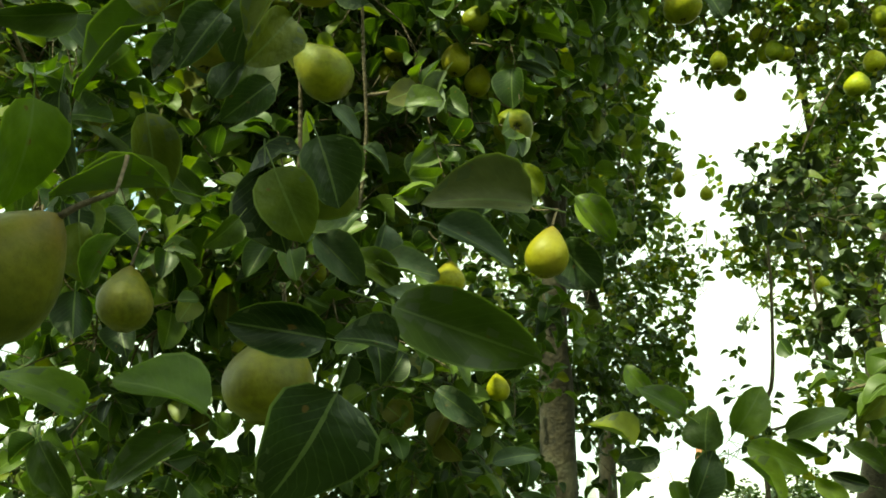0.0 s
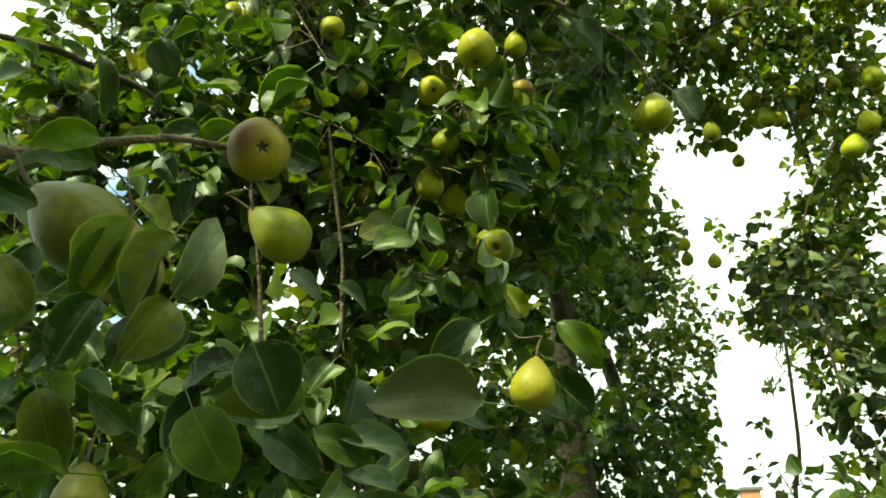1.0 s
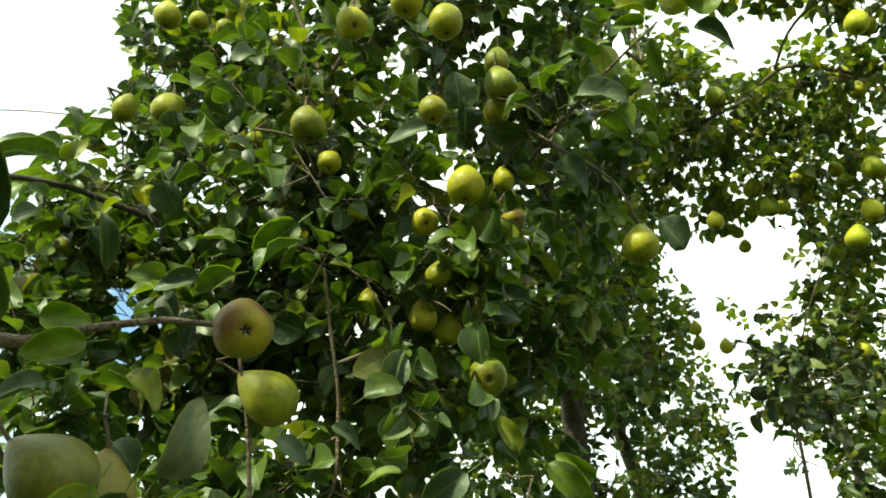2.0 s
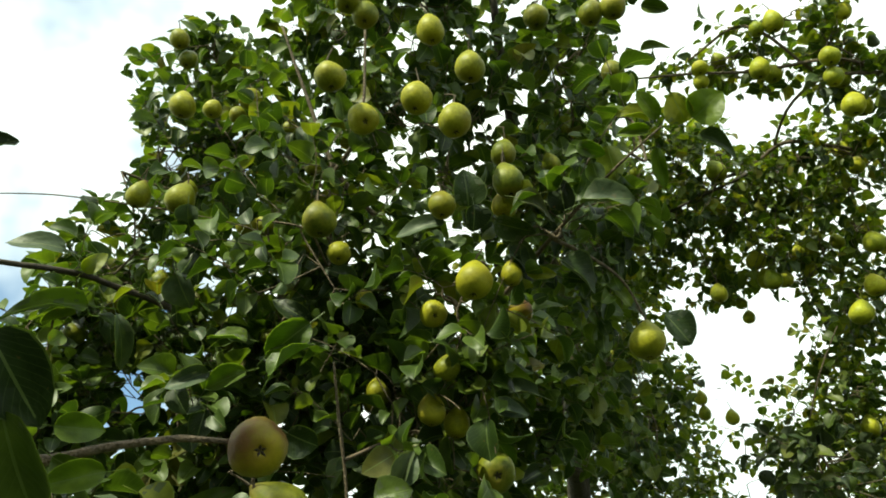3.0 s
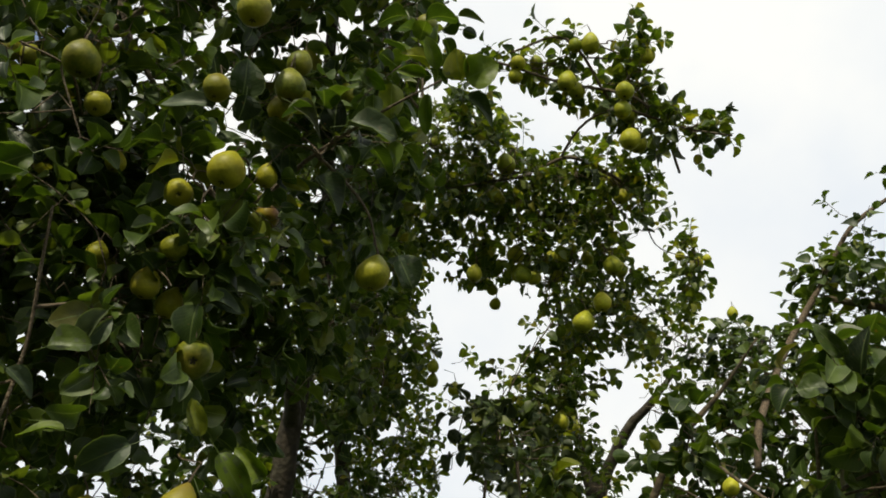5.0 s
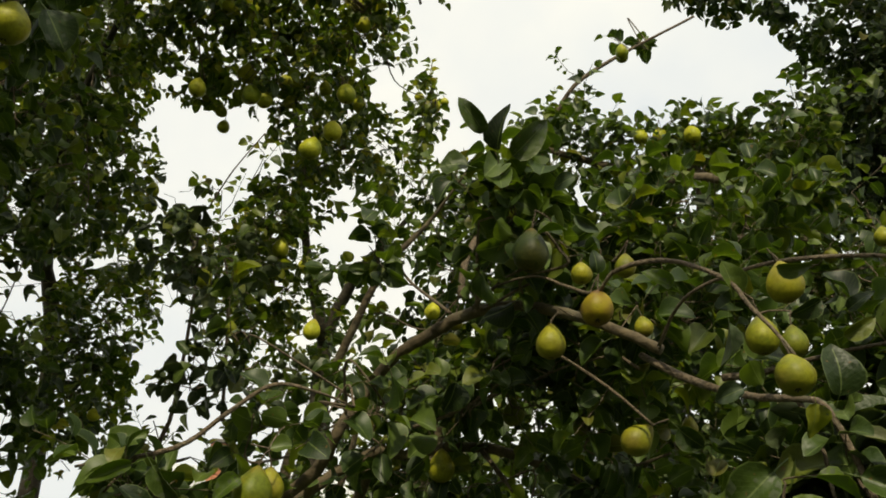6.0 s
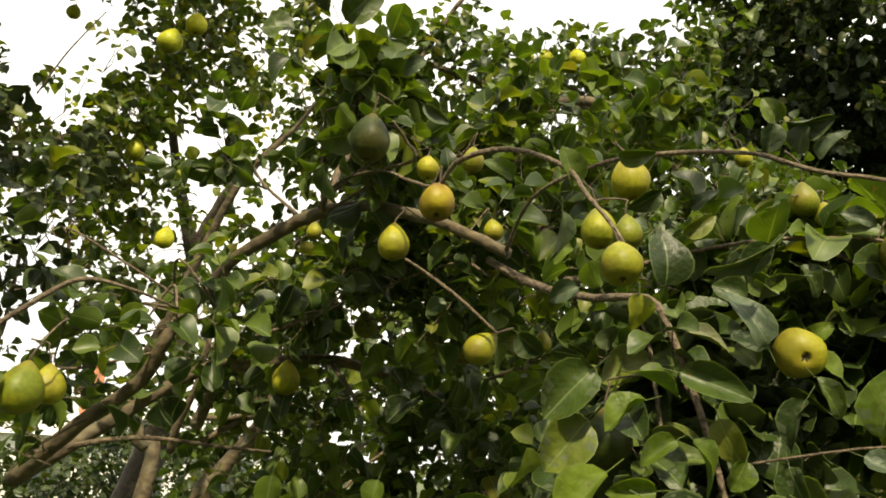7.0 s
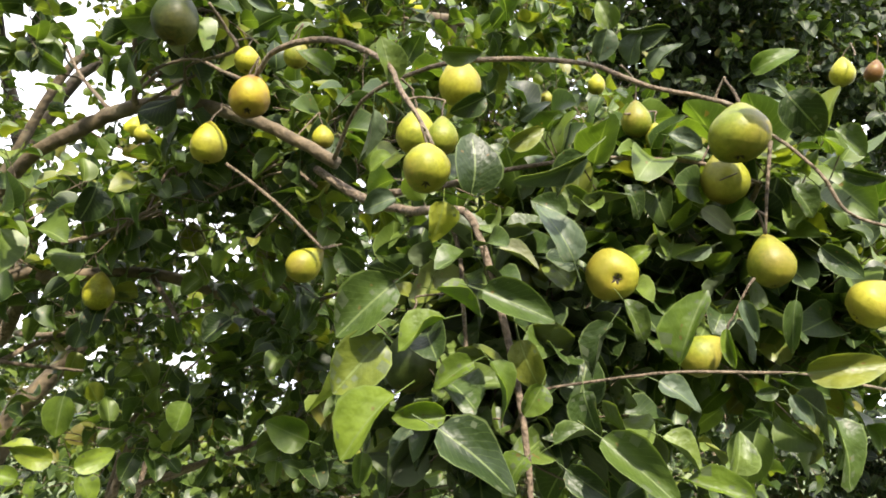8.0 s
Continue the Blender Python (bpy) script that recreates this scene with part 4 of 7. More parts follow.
# ---- the trees ----
EYE_STRETCH = [(0.3, 0.1, 1.6), (0.4, 0.0, 1.75), (0.7, 0.05, 1.65), (0.95, 0.12, 1.62)]
tree_a = tree("pear_tree", "tall pear tree with glossy leaves and green pears", [
    ('trunk', [(0.520, 3.500, 0.000, 0.0850), (0.455, 3.290, 1.700, 0.0660), (0.431, 3.097, 2.184, 0.0580), (0.418, 2.921, 2.520, 0.0440), (0.435, 2.714, 2.896, 0.0350), (0.420, 2.380, 3.150, 0.0280), (0.345, 2.000, 3.380, 0.0210), (0.315, 1.668, 3.640, 0.0150), (0.315, 1.439, 3.906, 0.0090)]),
    ('limb', [(0.422, 2.900, 2.560, 0.0330), (0.402, 2.677, 2.608, 0.0280), (0.334, 2.508, 2.713, 0.0240), (0.293, 2.305, 2.847, 0.0190), (0.257, 2.131, 3.019, 0.0140), (0.175, 1.766, 3.181, 0.0090)]),
    ('limb', [(0.425, 2.800, 2.750, 0.0124), (0.340, 2.250, 2.640, 0.0109), (0.226, 1.846, 2.661, 0.0087), (0.086, 1.579, 2.801, 0.0071), (-0.076, 1.376, 2.938, 0.0069), (-0.157, 1.290, 3.153, 0.0046), (-0.213, 1.218, 3.335, 0.0029)]),
    ('limb', [(0.425, 2.820, 2.700, 0.0240), (0.250, 2.250, 2.560, 0.0190), (-0.051, 1.838, 2.578, 0.0140), (-0.365, 1.619, 2.570, 0.0111), (-0.407, 1.464, 2.595, 0.0098), (-0.493, 1.386, 2.643, 0.0084), (-0.556, 1.314, 2.650, 0.0076), (-0.621, 1.236, 2.653, 0.0069), (-0.743, 1.128, 2.633, 0.0055), (-0.831, 1.045, 2.620, 0.0034)]),
    # first stretch of this branch is unseen, added to carry the overhead masses
    ('branch', [(-0.250, -0.400, 2.620, 0.0080), (-0.550, -0.150, 2.500, 0.0100), (-0.660, 0.200, 2.250, 0.0130), (-0.455, 0.730, 2.100, 0.0133), (-0.320, 0.727, 2.077, 0.0130), (-0.272, 0.744, 2.073, 0.0120), (-0.210, 0.757, 2.062, 0.0078), (-0.144, 0.772, 2.078, 0.0057), (-0.061, 0.793, 2.090, 0.0045), (-0.008, 0.830, 2.095, 0.0038)]),
    ('twig', [(-0.006, 1.331, 2.095, 0.0040), (-0.002, 1.304, 2.170, 0.0033), (-0.007, 1.250, 2.280, 0.0030), (-0.007, 1.199, 2.368, 0.0020)]),
    ('twig', [(-0.012, 1.012, 1.871, 0.0035), (-0.016, 1.006, 1.891, 0.0032), (-0.017, 0.968, 2.008, 0.0027), (-0.018, 0.919, 2.091, 0.0022)]),
    ('twig', [(0.408, 1.208, 2.593, 0.0043), (0.483, 1.215, 2.539, 0.0032), (0.530, 1.227, 2.492, 0.0028), (0.559, 1.255, 2.433, 0.0021)]),
    ('twig', [(0.266, 1.443, 2.579, 0.0053), (0.337, 1.369, 2.616, 0.0052), (0.408, 1.208, 2.593, 0.0043), (0.525, 1.101, 2.649, 0.0032), (0.613, 1.009, 2.666, 0.0020)]),
    ('twig', [(-0.111, 1.339, 2.888, 0.0062), (-0.017, 1.259, 2.940, 0.0052), (0.019, 1.206, 3.009, 0.0035), (0.021, 1.177, 3.244, 0.0028)]),
    ('twig', [(-0.487, 1.358, 2.887, 0.0029), (-0.788, 1.362, 2.976, 0.0021), (-0.912, 1.328, 2.979, 0.0017), (-1.061, 1.276, 2.961, 0.0017)]),
    ('twig', [(-0.632, 1.444, 2.832, 0.0025), (-0.621, 1.384, 2.922, 0.0025), (-0.657, 1.346, 3.025, 0.0021)]),
], [
    ((-0.024, 1.628, 3.085), (0.53, 0.45, 0.51), 14, 130),
    ((0.005, 1.422, 3.526), (0.41, 0.45, 0.31), 15, 85),
    ((0.498, 1.688, 3.457), (0.23, 0.35, 0.30), -3, 45),
    ((0.519, 3.558, 3.240), (0.30, 0.30, 0.55), -4, 44),
    ((0.880, 3.930, 2.260), (0.34, 0.30, 0.36), -4, 40),
    # two unseen masses above the camera, added to darken the near leaves
    ((-0.050, -0.050, 2.920), (0.45, 0.28, 0.22), 0, 70),
    ((-0.550, 0.100, 2.780), (0.35, 0.35, 0.28), 0, 55),
    ((0.496, 3.563, 1.945), (0.34, 0.30, 0.36), 4, 56),
    ((0.844, 3.834, 2.315), (0.20, 0.25, 0.42), 0, 30),
    ((0.120, 3.462, 2.581), (0.34, 0.30, 0.50), 6, 60),
    # unseen mass above the view, added to shade the crown's inside
    ((0.250, 1.750, 4.250), (0.60, 0.55, 0.40), 0, 60),
    ((0.229, 1.288, 3.905), (0.48, 0.50, 0.34), 7, 55),
    ((-0.541, 1.559, 3.547), (0.23, 0.25, 0.21), 30, 32),
    ((-0.722, 1.595, 3.322), (0.20, 0.25, 0.13), 34, 22),
    ((-0.491, 1.611, 3.214), (0.35, 0.35, 0.26), 28, 50),
    ((-0.723, 1.575, 2.897), (0.25, 0.30, 0.15), 35, 34),
    ((-0.772, 1.508, 2.611), (0.30, 0.35, 0.19), 37, 48),
    ((-0.684, 1.31, 2.318), (0.20, 0.30, 0.17), 39, 32),
    ((-0.301, 1.597, 2.713), (0.37, 0.35, 0.25), 23, 70),
    ((-0.026, 1.862, 2.587), (0.52, 0.40, 0.30), 12, 115),
    ((-0.332, 1.521, 2.333), (0.34, 0.30, 0.19), 25, 45),
    ((0.456, 1.887, 3.051), (0.26, 0.40, 0.34), -2, 60),
    ((0.485, 2.43, 2.889), (0.22, 0.30, 0.30), -2, 30),
    ((0.579, 1.079, 2.747), (0.10, 0.12, 0.08), -9, 2),
    ((0.383, 1.194, 2.614), (0.17, 0.12, 0.08), 1, 4),
    ((-0.737, 2.408, 1.555), (0.92, 0.30, 0.13), 24, 60),
    ((-0.018, 2.7, 1.616), (0.48, 0.30, 0.15), 6, 40),
    ((0.442, 3.493, 2.075), (0.20, 0.22, 0.61), -4, 32),
    ((0.426, 3.294, 2.886), (0.22, 0.22, 0.49), -2, 34),
    ((0.580, 3.105, 2.498), (0.35, 0.22, 0.54), 3, 24),
    ((0.704, 2.998, 2.957), (0.21, 0.22, 0.58), 4, 28),
    ((-0.527, 1.567, 2.423), (0.46, 0.40, 0.28), 29, 80),
    ((-0.786, 2.383, 2.211), (0.63, 0.40, 0.50), 25, 90),
    ((-0.123, 2.653, 1.915), (0.63, 0.40, 0.42), 9, 70),
    ((-0.809, 2.035, 1.615), (0.41, 0.30, 0.20), 29, 30),
    ((0.064, 1.568, 2.347), (0.31, 0.40, 0.33), 8, 95),
    ((0.134, 1.795, 1.735), (0.29, 0.35, 0.24), 4, 50),
    ((-0.452, 1.511, 1.813), (0.39, 0.35, 0.35), 27, 70),
    ((-0.079, 1.345, 1.932), (0.23, 0.20, 0.26), 16, 30),
    ((-0.373, 1.028, 1.936), (0.12, 0.15, 0.23), 35, 14),
    # three unseen masses overhead and behind the camera, added to cast shade
    ((-0.4, -0.32, 2.6), (0.5, 0.4, 0.35), 0, 180),
    ((0.12, -0.4, 2.75), (0.4, 0.35, 0.3), 0, 110),
    ((1.15, -0.05, 3.2), (0.45, 0.35, 0.25), 0, 18),
    ((-0.345, 2.31, 2.249), (0.46, 0.30, 0.35), 16, 50),
    ((-0.951, 2.064, 2.187), (0.35, 0.30, 0.44), 32, 40),
    # another unseen mass, added to the left for shade
    ((-0.9, -0.1, 2.6), (0.45, 0.4, 0.3), 0, 40),
    ((0.285, 2.098, 2.516), (0.27, 0.30, 0.34), 10, 26),
    ((0.403, 3.451, 2.323), (0.46, 0.45, 0.39), 6, 22),
    ((0.227, 2.058, 2.449), (0.33, 0.30, 0.20), 5, 28),
    ((-0.04, 2.205, 2.029), (0.57, 0.30, 0.20), 10, 50),
    ((-0.393, 1.466, 1.911), (0.30, 0.25, 0.12), 28, 30),
    ((-0.085, 1.208, 2.675), (0.40, 0.08, 0.36), 21, 16),
    ((0.21, 1.301, 2.512), (0.23, 0.08, 0.23), 8, 10),
], 0.062, 11, EYE_STRETCH, 290, grade=2, bark=BARK_SHADED, fruit=FRUIT["middle"])
tree_b = tree("pear_tree", "pear tree with small leaves against the sky", [
    ('trunk', [(1.550, 4.600, 0.000, 0.1000), (2.167, 4.450, 1.811, 0.0748), (2.154, 4.204, 2.738, 0.0433), (2.217, 3.954, 3.096, 0.0293), (2.307, 3.801, 3.243, 0.0209), (2.387, 3.634, 3.398, 0.0127), (2.403, 3.472, 3.461, 0.0062)]),
    ('limb', [(2.154, 4.204, 2.738, 0.0433), (1.886, 3.909, 3.202, 0.0223), (1.465, 3.086, 3.708, 0.0112), (1.133, 2.742, 3.771, 0.0078), (1.183, 2.452, 3.609, 0.0083), (0.863, 2.576, 3.545, 0.0047)]),
    ('limb', [(1.321, 2.793, 3.647, 0.0065), (1.290, 2.257, 3.676, 0.0057), (1.355, 1.999, 3.629, 0.0054), (1.493, 1.953, 3.591, 0.0053), (1.609, 1.910, 3.534, 0.0042), (1.744, 1.865, 3.504, 0.0032)]),
    ('limb', [(1.691, 2.153, 3.533, 0.0057), (1.565, 2.019, 3.608, 0.0055), (1.409, 1.925, 3.643, 0.0054), (1.164, 1.986, 3.694, 0.0054), (0.968, 2.006, 3.740, 0.0054), (0.752, 1.988, 3.736, 0.0032)]),
    ('limb', [(1.330, 1.964, 3.644, 0.0054), (1.134, 1.882, 3.809, 0.0054), (0.951, 1.977, 3.775, 0.0043)]),
    ('limb', [(1.638, 2.407, 3.597, 0.0085), (1.468, 2.341, 3.614, 0.0083), (1.324, 2.359, 3.668, 0.0083), (1.215, 2.424, 3.633, 0.0059)]),
    ('shoot', [(1.130, 2.900, 0.000, 0.0110), (1.127, 2.899, 1.711, 0.0075), (1.152, 2.805, 2.050, 0.0063), (1.142, 2.695, 2.325, 0.0052), (1.132, 2.653, 2.469, 0.0031)]),
    ('shoot', [(1.295, 2.684, 2.010, 0.0062), (1.258, 2.635, 2.321, 0.0052), (1.221, 2.595, 2.500, 0.0041), (1.170, 2.572, 2.614, 0.0031)]),
    ('shoot', [(1.040, 2.073, 2.493, 0.0024), (1.083, 2.015, 2.602, 0.0021), (1.140, 1.948, 2.704, 0.0016)]),
    ('trunk', [(0.860, 4.900, 0.000, 0.0650), (0.800, 4.650, 2.000, 0.0470), (0.780, 4.500, 2.320, 0.0430), (0.722, 4.320, 2.690, 0.0380), (0.641, 4.060, 2.910, 0.0320), (0.600, 3.600, 3.250, 0.0230), (0.726, 2.768, 3.562, 0.0098)]),
], [
    ((1.039, 2.578, 3.666), (0.37, 0.40, 0.32), -14, 70),
    ((1.456, 2.529, 3.634), (0.37, 0.40, 0.22), -22, 58),
    ((1.519, 2.823, 3.208), (0.23, 0.40, 0.40), -21, 58),
    ((1.253, 2.62, 3.319), (0.17, 0.20, 0.14), -18, 19),
    ((1.144, 1.984, 3.778), (0.41, 0.15, 0.09), -20, 21),
    ((1.409, 1.912, 3.657), (0.17, 0.20, 0.21), -27, 16),
    ((1.287, 2.746, 2.776), (0.28, 0.30, 0.23), -18, 35),
    ((1.065, 3.654, 3.132), (0.38, 0.30, 0.21), -10, 30),
    ((0.935, 3.93, 3.004), (0.47, 0.30, 0.28), -8, 33),
    ((0.936, 4.152, 2.582), (0.34, 0.40, 0.62), -8, 58),
    ((0.784, 3.685, 3.348), (0.33, 0.40, 0.59), -7, 46),
    ((0.694, 3.16, 3.848), (0.34, 0.40, 0.42), -7, 54),
    ((1.156, 2.76, 2.265), (0.15, 0.12, 0.38), -17, 21),
    ((1.512, 2.878, 2.702), (0.19, 0.20, 0.40), -23, 30),
    ((1.354, 2.765, 2.181), (0.15, 0.20, 0.32), -21, 25),
    ((0.322, 3.424, 3.262), (0.73, 0.40, 0.65), 5, 80),
    ((0.476, 4.475, 2.681), (1.02, 0.50, 0.61), 2, 46),
    ((1.325, 4.109, 3.055), (0.46, 0.40, 0.46), -9, 49),
    ((1.945, 4.271, 2.733), (0.61, 0.40, 0.44), -17, 53),
    ((1.014, 2.661, 3.735), (0.50, 0.40, 0.38), -8, 85),
    ((1.6, 2.65, 3.552), (0.28, 0.35, 0.33), -20, 53),
    ((1.716, 2.821, 3.209), (0.25, 0.30, 0.25), -21, 36),
    ((1.464, 2.048, 3.685), (0.20, 0.20, 0.13), -22, 17),
    ((2.016, 2.7, 3.4), (0.08, 0.10, 0.23), -27, 12),
    ((2.003, 2.648, 3.488), (0.09, 0.08, 0.16), -27, 14),
    ((1.086, 2.822, 3.3), (0.12, 0.10, 0.11), -9, 16),
    ((0.621, 2.52, 3.783), (0.49, 0.40, 0.29), 0, 64),
    ((1.032, 2.031, 2.329), (0.19, 0.20, 0.17), -8, 17),
    ((1.128, 1.899, 1.998), (0.18, 0.20, 0.14), -11, 19),
    ((0.152, 3.221, 2.61), (0.40, 0.40, 0.63), 9, 38),
    ((0.799, 3.501, 3.112), (0.34, 0.40, 0.56), -3, 18),
    ((0.44, 2.657, 3.422), (0.47, 0.40, 0.40), 4, 69),
    ((0.756, 3.094, 3.179), (0.40, 0.40, 0.50), 0, 36),
    ((1.02, 3.383, 2.354), (0.38, 0.40, 0.55), -4, 36),
    ((1.804, 3.403, 2.505), (0.24, 0.30, 0.48), -17, 25),
    ((2.191, 3.599, 3.147), (0.27, 0.30, 0.24), -22, 22),
    ((2.291, 3.313, 3.397), (0.18, 0.20, 0.24), -25, 15),
    ((1.542, 3.504, 2.033), (0.26, 0.20, 0.21), -11, 19),
    ((1.27, 3.25, 2.495), (0.29, 0.30, 0.39), -8, 32),
    ((2.087, 3.16, 3.395), (0.17, 0.20, 0.28), -23, 13),
    ((1.197, 3.029, 1.902), (0.44, 0.30, 0.22), -8, 25),
    ((1.025, 2.738, 3.511), (0.38, 0.30, 0.18), -16, 39),
    ((1.35, 2.706, 3.019), (0.12, 0.25, 0.47), -23, 28),
    ((1.252, 1.857, 3.787), (0.26, 0.10, 0.09), -24, 9),
    ((1.619, 1.929, 3.539), (0.19, 0.08, 0.06), -27, 16),
    ((1.309, 2.056, 3.66), (0.15, 0.10, 0.13), -18, 16),
    ((1.467, 2.351, 3.601), (0.28, 0.10, 0.07), -24, 19),
    ((1.229, 2.017, 3.633), (0.11, 0.08, 0.17), -22, 7),
    ((1.385, 2.855, 2.684), (0.21, 0.30, 0.28), -19, 28),
    ((0.701, 3.352, 3.575), (0.33, 0.30, 0.30), -6, 46),
    ((0.667, 3.463, 3.365), (0.30, 0.30, 0.42), -4, 40),
    ((0.851, 3.859, 2.769), (0.24, 0.30, 0.30), -4, 16),
], 0.048, 12, EYE_STRETCH, 290, (7, 10), LEAF_SUNLIT, bark=BARK_SHADED, fruit=FRUIT["behind"])
